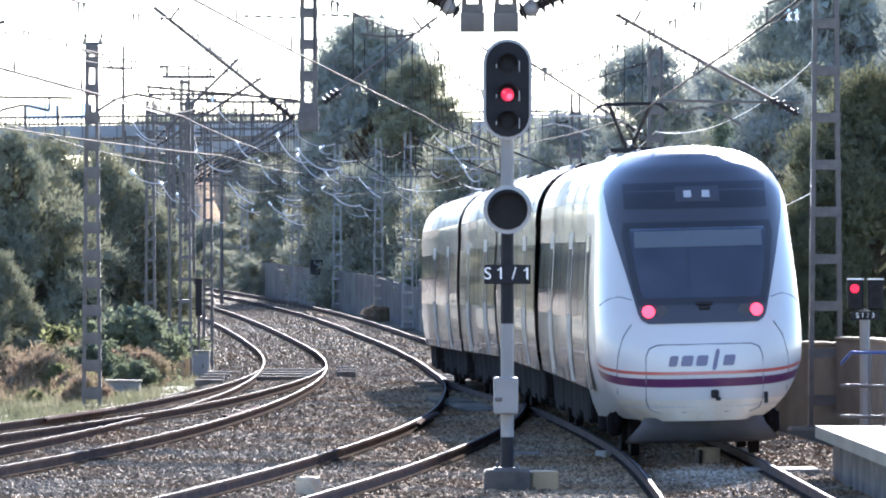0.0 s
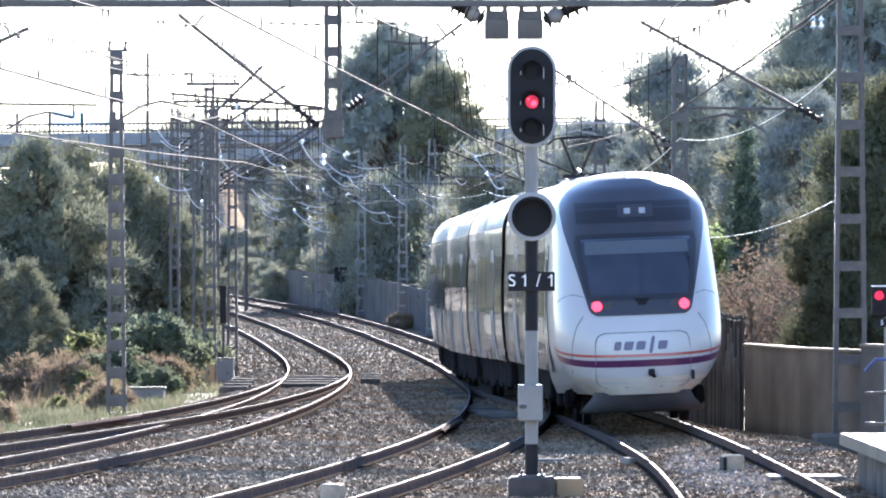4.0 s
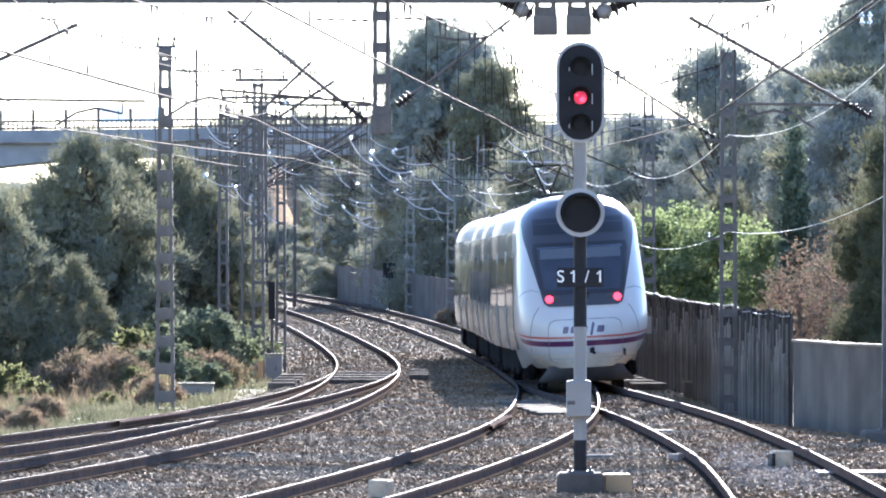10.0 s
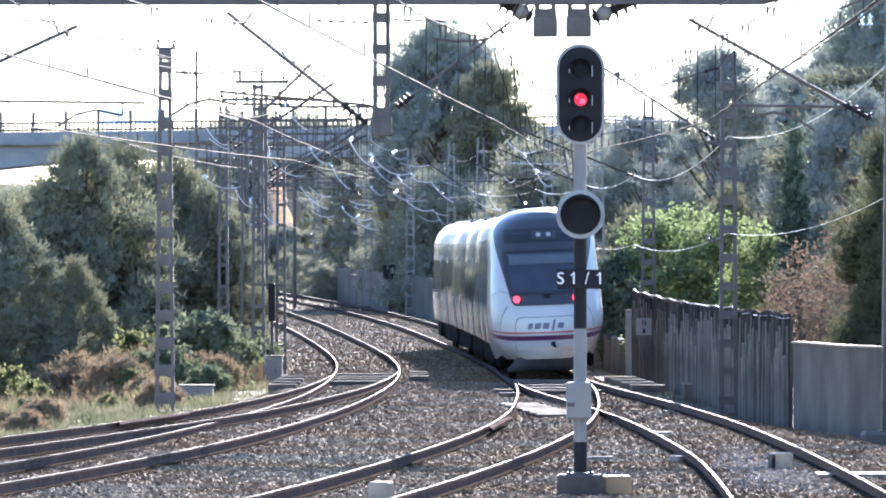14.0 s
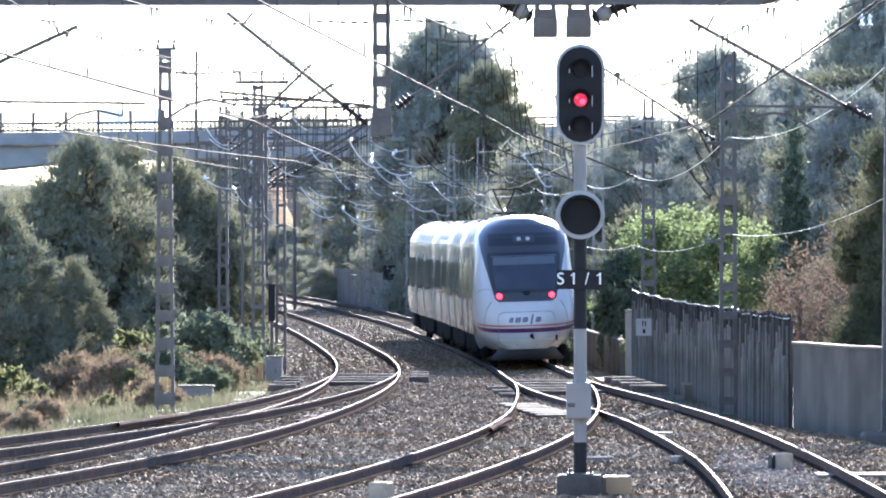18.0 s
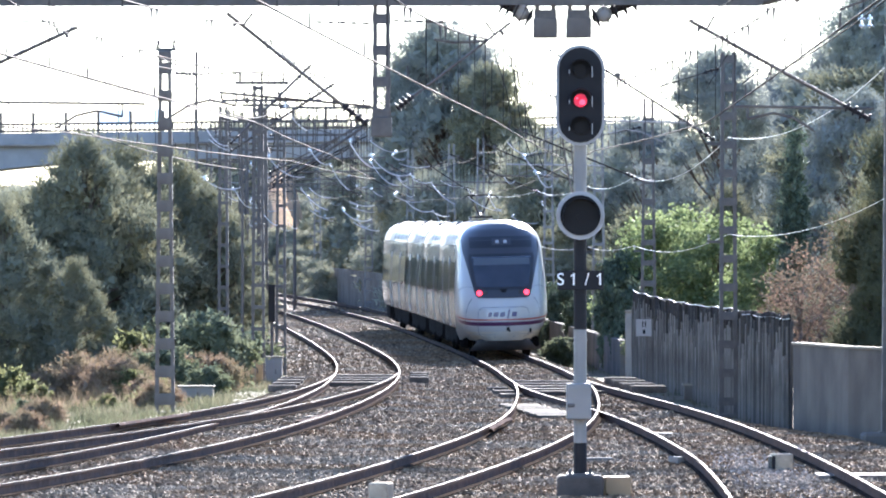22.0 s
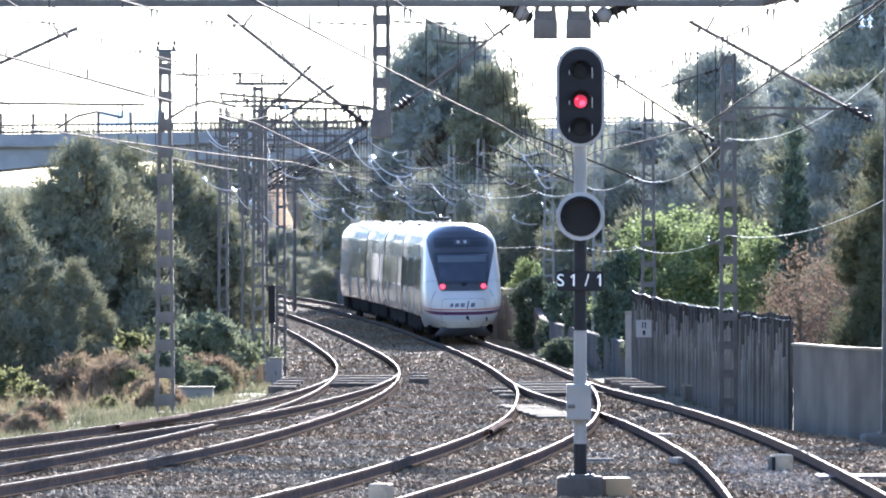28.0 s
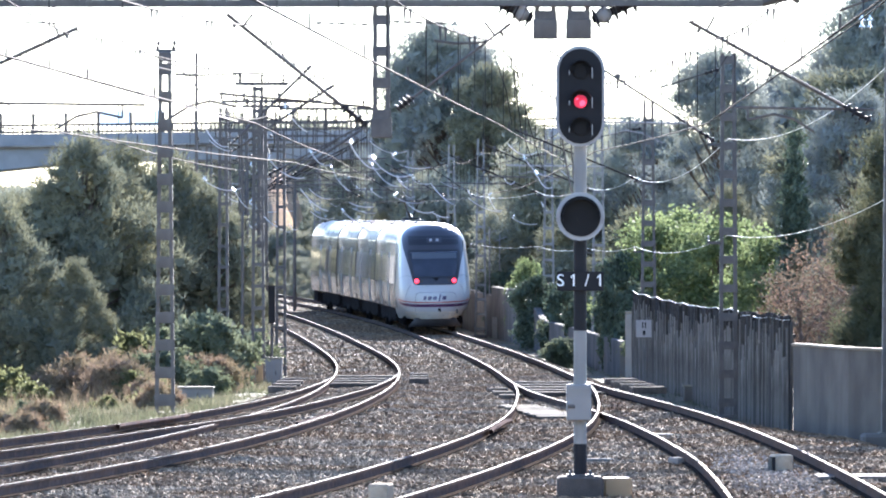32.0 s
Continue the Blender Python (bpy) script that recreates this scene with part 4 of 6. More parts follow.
def main_signal():
    s = thing("railway_signal", pose(1.78, 88, -0.30), "tall three-aspect railway signal on a banded post, red lit", "railway signal")
    b = box(B(), (0, 0, 0.14), (0.60, 0.55, 0.50), bev=0.03)
    part("concrete_base", b, M_FOOT, s, "stained concrete base")
    rim = box(B(), (0, 0, 0.40), (0.34, 0.34, 0.03))
    for x, y in ((-0.13, -0.13), (0.13, -0.13), (-0.13, 0.13), (0.13, 0.13)):
        rod(rim, (x, y, 0.40), (x, y, 0.47), 0.02, None, 6)
    part("base_flange", rim, M_STEEL_DARK, s)
    for z0, z1, mat, lab in ((0.29, 0.81, M_BLACK, "black post band"), (0.81, 2.28, M_GREY_PAINT, "pale grey post band"), (2.28, 3.6, M_BLACK, "black post band"), (3.6, 5.0, M_GREY_PAINT, "pale grey post band")):
        b = B()
        rod(b, (0, 0, z0), (0, 0, z1), 0.085, 0.085, 16)
        part("post", b, mat, s, lab)
    b = box(B(), (-0.02, -0.13, 1.35), (0.32, 0.22, 0.47), bev=0.015)
    box(b, (-0.02, -0.25, 1.52), (0.28, 0.02, 0.03))
    part("junction_box", b, M_GREY_PAINT, s, "pale grey junction box on the post")
    part("box_latch", box(B(), (-0.12, -0.25, 1.30), (0.10, 0.02, 0.05), bev=0.01), M_STEEL_DARK, s)
    b = box(B(), (0, -0.12, 2.92), (0.60, 0.03, 0.25), bev=0.006)
    plate = part("number_plate_board", b, M_BLACK, s, "black board with white characters")
    letters("S1/1", 0.225, M_WHITE, plate, pose(0, -0.14, 2.925, 90, 0, 0))
    # lower round head
    b = B()
    disc_xz(b, (0, -0.14, 3.76), 0.315, 0.10, 32)
    lower = part("lower_head", b, M_RIM, s, "grey rimmed round head, unlit")
    b = B()
    disc_xz(b, (0, -0.185, 3.76), 0.262, 0.05, 32)
    part("backing", b, M_LENS_DARK, lower)
    b = B()
    disc_xz(b, (0.01, -0.22, 3.74), 0.06, 0.04, 20)
    part("lens", b, M_LENS_DARK, lower, "dim unlit lens")
    hood(lower, (0.01, -0.21, 3.74), 0.24, M_BLACK, 0.16)
    b = box(B(), (0, 0.02, 3.76), (0.2, 0.24, 0.2))
    part("head_bracket", b, M_STEEL_DARK, s)
    # upper head with three lenses
    b = stadium(B(), (0, -0.14, 5.317), 0.318, 0.655, 0.07)
    upper = part("signal_head", b, M_RIM, s, "black oblong target with pale rim")
    part("target", stadium(B(), (0, -0.168, 5.317), 0.280, 0.617, 0.05), M_BLACK, upper)
    for k, z in enumerate((5.632, 5.247, 4.895)):
        b = B()
        disc_xz(b, (0.0, -0.21, z), 0.085, 0.06, 24)
        lens = part("lens", b, M_RED_DIM if k == 1 else M_LENS_DARK, upper, "lit red lens" if k == 1 else "dark unlit lens")
        if k == 1:
            spot = B()
            disc_xz(spot, (0.025, -0.245, z - 0.025), 0.038, 0.02, 16)
            disc_xz(spot, (-0.045, -0.245, z + 0.03), 0.016, 0.02, 12)
            part("lamp_glow", spot, M_TAIL, lens, "bright lamp behind the lens")
        hood(upper, (0, -0.20, z), 0.145, M_BLACK, 0.2)
        # Pale bars paint the highlight on the hood edges, longer on the right.
        for sx in (-1, 1):
            part("hood_glint", box(B(), (sx * 0.148, -0.40, z - 0.02), (0.012, 0.02, 0.14 if sx > 0 else 0.05)), M_RIM, upper)
    b = box(B(), (0, 0.05, 5.34), (0.36, 0.3, 1.0), bev=0.04)
    part("lamp_case", b, M_BLACK, upper)
    b = B()
    tube(b, sag((-0.25, 0.0, 4.9), (-0.10, 0.05, 4.05), 0.06), 0.012)
    tube(b, sag((-0.12, 0.0, 4.75), (-0.02, 0.05, 3.6), 0.08), 0.010)
    part("cable", b, M_STEEL, s)
    b = B()
    rod(b, (-0.40, -0.05, 5.91), (-0.18, -0.1, 5.77), 0.012, None, 6)
    part("stay", b, M_STEEL_DARK, s)


def low_signal():
    s = thing("low_railway_signal", pose(7.30, 100, -0.25), "low twin-headed railway signal with one red light", "railway signal")
    b = B()
    rod(b, (0, 0, 0.0), (0, 0, 2.35), 0.075, 0.075, 14)
    part("post", b, M_GREY_PAINT, s)
    b = box(B(), (0, 0, 0.06), (0.4, 0.4, 0.16), bev=0.02)
    part("concrete_base", b, M_CONCRETE, s)
    for x in (-0.15, 0.15):
        b = box(B(), (x, -0.1, 2.56), (0.235, 0.12, 0.44), bev=0.02)
        h = part("signal_head", b, M_BLACK, s, "small black signal head")
        part("rim", box(B(), (x, -0.12, 2.79), (0.24, 0.14, 0.02)), M_WHITE, h)
        for z in (2.65, 2.47):
            b = B()
            disc_xz(b, (x - 0.01, -0.175, z), 0.065, 0.03, 18)
            part("lens", b, M_RED if (x < 0 and z > 2.6) else M_LENS_DARK, h, "lit red lens" if (x < 0 and z > 2.6) else "")
    b = box(B(), (0, -0.1, 2.25), (0.42, 0.03, 0.12), bev=0.004)
    p = part("number_plate_board", b, M_BLACK, s)
    letters("S1/3", 0.10, M_WHITE, p, pose(0, -0.12, 2.252, 90, 0, 0))


main_signal()
low_signal()


# ---- lattice masts, portal and overhead line ----
def channel(h, w0, w1, depth, side, z0=0.0, t=0.016, flange=0.078):
    """One leaning steel channel, open towards the middle."""
    sec = [(0, -depth / 2), (0, depth / 2), (-flange, depth / 2), (-flange, depth / 2 - t), (-t, depth / 2 - t), (-t, -depth / 2 + t), (-flange, -depth / 2 + t), (-flange, -depth / 2)]
    b = B()
    rows = []
    for z, w in ((z0, w0), (z0 + h, w1)):
        rows.append([b.verts.new((side * (w / 2 + u), v, z)) for u, v in sec])
    for j in range(8):
        b.faces.new((rows[0][j], rows[0][(j + 1) % 8], rows[1][(j + 1) % 8], rows[1][j]))
    b.faces.new(rows[0])
    b.faces.new(rows[1])
    bmesh.ops.recalc_face_normals(b, faces=b.faces)
    return b


STRAPS = {}


def lattice(parent, h, w0, w1, depth, step, mat, z0=0.0, far=False, strap=0.17):
    """Two channels with flat battens across, front and back."""
    for side in (-1, 1):
        part("channel", channel(h, w0, w1, depth, side, z0), mat, parent)
    z = z0 + step * 0.55
    loose = B()
    while z < z0 + h - 0.05:
        w = w0 + (w1 - w0) * (z - z0) / h
        for sy in (-1, 1):
            if far:
                box(loose, (0, sy * (depth / 2 + 0.010), z), (w + 0.02, 0.014, strap))
                continue
            m = pose(0, sy * (depth / 2 + 0.010), z) @ Matrix.Diagonal((w + 0.02, 1, 1, 1))
            key = (mat.name, strap)
            if key in STRAPS:
                share("batten", STRAPS[key], parent, m)
            else:
                STRAPS[key] = part("batten", box(B(), (0, 0, 0), (1, 0.014, strap)), mat, parent)
                STRAPS[key].matrix_basis = m
        z += step
    if far:
        part("battens", loose, mat, parent)["kind"] = "stuff"
    else:
        loose.free()


def mast(x, y, h, w0, w1, label="galvanised lattice overhead line mast with flat battens", mat=None, step=0.61, strap=0.17):
    z = float(land(x, y))
    m = thing("overhead_line_mast", pose(x, y, z, 0, 0, 0), label, "mast", "overhead line masts")
    part("concrete_base", box(B(), (0, 0, -0.13), (w0 + 0.12, 0.6, 0.4), bev=0.04), M_CONCRETE, m, "concrete footing")
    lattice(m, h, w0, w1, 0.22, step, mat or M_STEEL, far=False, strap=strap)
    return m


def cantilever(m, side, reach, z_low, z_top, tie=True, reg=True, bright=False):
    """A bracket that reaches sideways from a mast: strut, tie, registration tube with steady arm, insulators. Local to the mast."""
    base = m.location
    a = Vector((side * 0.2, 0, z_low))
    t = Vector((side * reach, 0, z_top))
    d = (t - a).normalized()
    b = B()
    insulator_string(b, a + d * 0.1, a + d * 0.55, 0.065, 3)
    part("insulator", b, M_INSULATOR, m, "dark ribbed insulator")
    b = B()
    rod(b, a + d * 0.5, t + d * 0.25, 0.026, None, 8)
    part("bracket_tube", b, M_WIRE if base.y > 200 else M_STEEL_DARK, m)
    b = B()
    rod(b, t - d * 0.1, t - d * 0.1 + Vector((0, 0, -0.22)), 0.03, None, 6)
    box(b, tuple(t - d * 0.1 + Vector((0, 0, 0.05))), (0.12, 0.08, 0.12), bev=0.02)
    part("wire_clamp", b, M_STEEL_DARK, m)
    if tie:
        b = B()
        q = t - d * (reach * 0.28)
        rod(b, (side * 0.2, 0, z_top + 0.15), q, 0.016, None, 6)
        part("tie_rod", b, M_STEEL_DARK, m)
        b = B()
        insulator_string(b, (side * 0.2, 0, z_top + 0.15), Vector((side * 0.2, 0, z_top + 0.15)).lerp(q, 0.2), 0.05, 3)
        part("insulator", b, M_INSULATOR, m)
    if reg:
        p = a.lerp(t, 0.30)
        e = Vector((side * (reach + 0.5), 0, p.z + 0.05))
        b = B()
        rod(b, p, e, 0.024, None, 6)
        rod(b, e - Vector((side * 0.4, 0, 0)), e - Vector((side * 0.4, 0, 0.28)), 0.018, None, 6)
        part("registration_tube", b, M_TUBE if bright else M_STEEL, m)
        h = e - Vector((side * 0.4, 0, 0.28))
        b = tube(B(), [h, h + Vector((-side * 0.35, 0, 0.09)), h + Vector((-side * 0.7, 0, 0.03)), h + Vector((-side * 1.15, 0, -0.18))], 0.018, 6)
        part("steady_arm", b, M_TUBE if bright else M_STEEL, m)


# masts along both sides of the line
LEFT = [150, 189, 215, 240, 265, 290, 315, 345, 380, 420]
RIGHT = [145, 203, 231, 260, 285, 310, 336, 362, 395, 430]


def left_x(y):
    return {150: -6.15, 189: -5.15}.get(y, float(at(T4, y)) - 3.1)


def right_x(y):
    return {145: 6.1, 203: 6.15, 231: 5.3, 260: 4.05, 285: 1.58}.get(y, float(at(T1, y)) + 3.0)


for y in LEFT:
    m = mast(left_x(y), y, 8.35 if y != 150 else 8.0, 0.44 if y == 150 else 0.40, 0.27, mat=M_STEEL if y < 170 else M_STEEL_DARK, strap=0.25 if y == 150 else 0.10)
    if y > 150:
        zz = float(rise(y)) - m.location.z
        cantilever(m, 1, float(at(T4, y)) - m.location.x, zz + 5.45, zz + 6.95)
        part("cross_arm", box(B(), (0.1, 0, 8.42), (1.5, 0.09, 0.09)), M_STEEL_DARK, m)
        for x in (-0.5, 0.1, 0.7):
            part("pin_insulator", insulator_string(B(), (x, 0, 8.46), (x, 0, 8.72), 0.06, 2), M_INSULATOR, m)
        part("cross_arm", box(B(), (0.35, 0, 7.35), (1.3, 0.08, 0.08)), M_STEEL_DARK, m)
    else:
        b = B()
        box(b, (0, 0, 7.93), (0.30, 0.24, 0.22), bev=0.02)
        box(b, (0.02, 0, 8.07), (0.46, 0.07, 0.06))
        part("top_bracket", b, M_STEEL_DARK, m)
        for x in (-0.17, 0.18):
            part("pin_insulator", insulator_string(B(), (x, 0, 8.09), (x + 0.04, 0, 8.30), 0.06, 2), M_INSULATOR, m)
        b = insulator_string(B(), (0.22, 0, 7.55), (0.7, 0, 7.52), 0.06, 5)
        rod(b, (0.7, 0, 7.52), (2.2, 0, 7.57), 0.02, None, 5)
        part("feeder_arm", b, M_STEEL_DARK, m)
for y in RIGHT:
    m = mast(right_x(y), y, 7.8 if y < 150 else 8.3, 0.40 if y < 150 else 0.52, 0.32 if y < 150 else 0.30, mat=M_STEEL_DARK if y < 210 else M_GALV, strap=0.17 if y < 210 else 0.10)
    zz = float(rise(y)) - m.location.z
    cantilever(m, -1, m.location.x - float(at(T1, y)) - 0.2, zz + 5.5, zz + 6.95, bright=y < 210)
    for z in (3.75, 5.85):
        part("cable_bracket", box(B(), (-0.30, 0, z), (0.3, 0.06, 0.06)), M_STEEL_DARK, m)
        part("cable_insulator", insulator_string(B(), (-0.42, 0, z + 0.03), (-0.42, 0, z + 0.16), 0.035, 2), M_TUBE, m, "pale cable insulator")

# the crowded group of masts and long brackets left of the curve
def span_bracket(parent, a, t, r=0.042):
    """A long tube with an insulator at its foot and forked clamps at its tip."""
    a, t = Vector(a), Vector(t)
    d = (t - a).normalized()
    part("insulator", insulator_string(B(), a, a + d * 0.4, 0.06, 3), M_INSULATOR, parent, "dark ribbed insulator")
    side = Vector((-d.z, 0, d.x))
    b = rod(B(), a + d * 0.45, t, r, None, 8)
    for f in (0.12, 0.5):
        e = t - d * f
        rod(b, e - side * 0.12, e + side * 0.16, 0.022, None, 6)
    part("bracket_tube", b, M_STEEL_DARK, parent)


for x, y, h in ((-6.35, 196.0, 8.0), (-6.05, 226.0, 8.6), (-4.9, 205.0, 7.6)):
    m = mast(x, y, h, 0.34, 0.26, mat=M_STEEL_DARK, strap=0.09)
    g = -m.location.z + float(rise(y))
    if y == 196.0:
        span_bracket(m, (0.2, -0.15, g + 6.45), (2.55, -0.15, g + 8.75))
        span_bracket(m, (0.2, 0.15, g + 6.25), (3.2, 0.15, g + 8.2))
    else:
        span_bracket(m, (0.2, -0.15, g + 5.6), (2.6, -0.15, g + 7.2))
    part("cross_arm", box(B(), (1.4, 0, g + 7.72), (2.9, 0.08, 0.08)), M_STEEL_DARK, m)
    for x2 in (-0.05, 0.6, 1.6, 2.5):
        part("pin_insulator", insulator_string(B(), (x2, 0, g + 7.75), (x2, 0, g + 8.0), 0.06, 2), M_INSULATOR, m)
    for x2 in (1.05, 1.5, 2.1, 2.6):
        part("drop_rod", rod(B(), (x2, 0, g + 7.7), (x2, 0, g + 6.4 + 0.3 * (x2 % 0.7)), 0.022, None, 6), M_STEEL_DARK, m)
    part("cross_arm", box(B(), (0.9, 0, g + 6.9), (2.2, 0.07, 0.07)), M_STEEL_DARK, m)

# dwarf signal on a post by the far wall, and a dark case on a mast
ds = thing("far_signal", pose(-2.7, 340, float(land(-2.7, 340))), "small black signal box on a post by the wall", "railway signal")
part("post", rod(B(), (0, 0, 0), (0, 0, 2.2), 0.06, None, 8), M_STEEL, ds)
part("signal_head", box(B(), (0, -0.1, 2.2), (0.62, 0.25, 0.75), bev=0.04), M_BLACK, ds)
dc = thing("relay_case", pose(-4.78, 189.4, float(land(-4.78, 189.4))), "tall slim dark relay case on a post beside a mast", "cabinet")
part("post", rod(B(), (0, 0, 0), (0, 0, 1.9), 0.04, None, 8), M_STEEL_DARK, dc)
part("case", box(B(), (0, -0.05, 2.25), (0.19, 0.2, 1.05), bev=0.02), M_BLACK, dc)

# the portal that spans all tracks
portal = thing("catenary_portal", pose(0, 118, 0), "lattice steel portal spanning all tracks with drop posts", "portal")
for x in (7.93, -10.6):
    g = float(land(x, 118))
    leg = part("leg_foot", box(B(), (0, 0, 0.1), (0.7, 0.45, 0.03)), M_STEEL, portal, "lattice portal leg")
    leg.matrix_basis = pose(x, 0, g + 0.31)
    lattice(leg, 8.2 - g, 0.60, 0.42, 0.30, 0.82, M_STEEL_DARK, 0.1)
    f = part("concrete_footing", box(B(), (x, 0, g + 0.1), (1.3, 1.0, 0.6), bev=0.05), M_CONCRETE, portal)
b = B()
for dy in (-0.25, 0.25):
    for z, x0, x1 in ((7.43, -9.0, 5.55), (7.95, -10.6, 8.05)):
        box(b, ((x0 + x1) / 2, dy, z), (x1 - x0, 0.10, 0.11))
    for s, x0, x1 in ((1, 5.55, 7.9), (-1, -9.0, -10.5)):
        q0, q1 = Vector((x0, dy, 7.43)), Vector((x1, dy, 8.0))
        rod(b, q0, q1, 0.06, None, 4)
part("beam_chords", b, M_STEEL_DARK, portal, "dark steel beam chords")
x, k = -9.0, 0
while x < 5.4:
    b = B()
    for dy in (-0.25, 0.25):
        rod(b, (x, dy, 7.45 if k % 2 else 7.93), (x + 0.8, dy, 7.93 if k % 2 else 7.45), 0.028, None, 4)
    part("beam_brace", b, M_STEEL_DARK, portal)
    x, k = x + 0.8, k + 1
for x, w, z0 in ((-1.07, 0.30, 5.14), (1.78, 0.36, 6.86), (2.36, 0.38, 6.86)):
    d = part("drop_post_foot", box(B(), (0, 0, 0.12), (w + 0.06, 0.34, 0.34), bev=0.01), M_STEEL if z0 > 6 else M_STEEL_DARK, portal, "lattice drop post under the beam")
    d.matrix_basis = pose(x, 0, z0)
    lattice(d, 7.38 - z0, w, w, 0.24, 0.55, M_STEEL_DARK, 0.05)


def bracket(parent, a, t, ins=0.55, r=0.034, mat=None):
    a, t = Vector(a), Vector(t)
    d = (t - a).normalized()
    b = insulator_string(B(), a, a + d * ins, 0.10, 4)
    part("insulator", b, M_INSULATOR, parent, "dark ribbed insulator")
    b = B()
    rod(b, a + d * ins, t, r, None, 8)
    e = t - d * 0.35
    side = Vector((-d.z, 0, d.x)) * (1 if d.x < 0 else -1)
    rod(b, e, e - side * 0.28, 0.02, None, 6)
    rod(b, e + d * 0.12, e + d * 0.12 + side * 0.1, 0.03, None, 6)
    part("bracket_tube", b, mat or M_STEEL, parent)


bracket(portal, (-1.32, 0, 5.30), (-3.76, 0, 7.24))
bracket(portal, (-0.80, 0, 5.58), (1.18, 0, 7.08), 0.35, 0.024)
bracket(portal, (7.45, 0, 5.38), (4.28, 0, 7.12))
bracket(portal, (-10.2, 0, 5.25), (-6.36, 0, 7.0))
for pts in ([(-10.2, 0, 5.72), (-5.18, 0, 5.66)], [(-3.9, 0, 5.86), (-1.25, 0, 5.62)], [(5.0, 0, 5.62), (7.5, 0, 5.58)], [(6.9, 0, 7.3), (7.75, 0, 7.62)]):
    part("registration_tube", tube(B(), pts, 0.026, 6), M_STEEL, portal)
for h, s in (((-5.58, 0, 5.66), 1), ((-3.6, 0, 5.85), 1), ((5.3, 0, 5.62), -1)):
    h = Vector(h)
    b = B()
    rod(b, h, h - Vector((0, 0, 0.22)), 0.02, None, 6)
    h2 = h - Vector((0, 0, 0.22))
    tube(b, [h2, h2 + Vector((-s * 0.45, 0, 0.10)), h2 + Vector((-s * 0.8, 0, 0.02)), h2 + Vector((-s * 1.15, 0, -0.2))], 0.026, 6)
    part("steady_arm", b, M_STEEL, portal)
# thin cross wires with clamps beside the long drop post
for x0, x1, z in ((-2.25, -1.25, 7.06), (-0.9, 0.05, 7.08)):
    part("cross_wire", tube(B(), [(x0, 0, z + 0.03), (x1, 0, z)], 0.012, 4), M_STEEL_DARK, portal)
    n = 5
    for k in range(n):
        x = x0 + (x1 - x0) * (k + 0.5) / n
        part("wire_clamp", box(B(), (x, 0, z + 0.03 * (1 - (k + 0.5) / n)), (0.09, 0.05, 0.045), bev=0.01), M_STEEL_DARK, portal)
# dead-end insulators on the short drop posts
for a, e, r in (((1.55, 0, 7.16), (0.98, 0, 7.44), 0.20), ((2.60, 0, 7.14), (3.40, 0, 7.48), 0.19)):
    part("insulator", insulator_string(B(), a, e, r, 5), M_INSULATOR, portal, "large dark insulator")
for x, z in ((1.36, 7.25), (2.80, 7.22)):
    b = B()
    bmesh.ops.create_uvsphere(b, u_segments=16, v_segments=10, radius=0.145, matrix=Matrix.Translation((x, -0.05, z)))
    part("end_fitting", b, M_GREY_PAINT, portal, "round grey end fitting", smooth=True)
part("jumper_arm", tube(B(), [(0.78, 0, 6.78), (0.72, 0, 6.76), (0.55, 0, 6.74), (0.2, 0, 6.73), (-0.15, 0, 6.78)], 0.025, 6), M_STEEL, portal)


# loose leads that hang from the portal behind the signal
leads = thing("hanging_leads", pose(0, 0, 0), "thin dark leads hanging from the portal", "wires", "aerial cables")
for pts in ([(1.05, 7.30), (1.12, 6.75), (1.25, 6.1), (1.36, 5.2), (1.55, 4.7)], [(1.2, 7.0), (1.28, 6.2), (1.5, 5.3), (1.75, 4.5)], [(0.95, 7.1), (0.9, 6.5), (1.1, 5.9), (1.2, 5.3)],
            [(2.9, 6.4), (2.75, 5.9), (2.9, 5.4)], [(5.05, 6.7), (4.75, 6.2), (4.62, 6.0)], [(6.5, 7.6), (6.05, 6.9), (5.6, 6.35), (5.2, 6.0)]):
    part("lead", tube(B(), [(x, 117.8, z) for x, z in pts], 0.008, 5), M_WIRE, leads)
for x, z0, z1 in ((0.55, 6.74, 5.9), (0.3, 6.72, 6.1), (0.85, 6.4, 5.6), (-0.1, 6.75, 6.0), (0.7, 5.9, 4.9)):
    part("dropper", rod(B(), (x, 118, z0), (x, 118, z1), 0.007, None, 5), M_WIRE, leads)


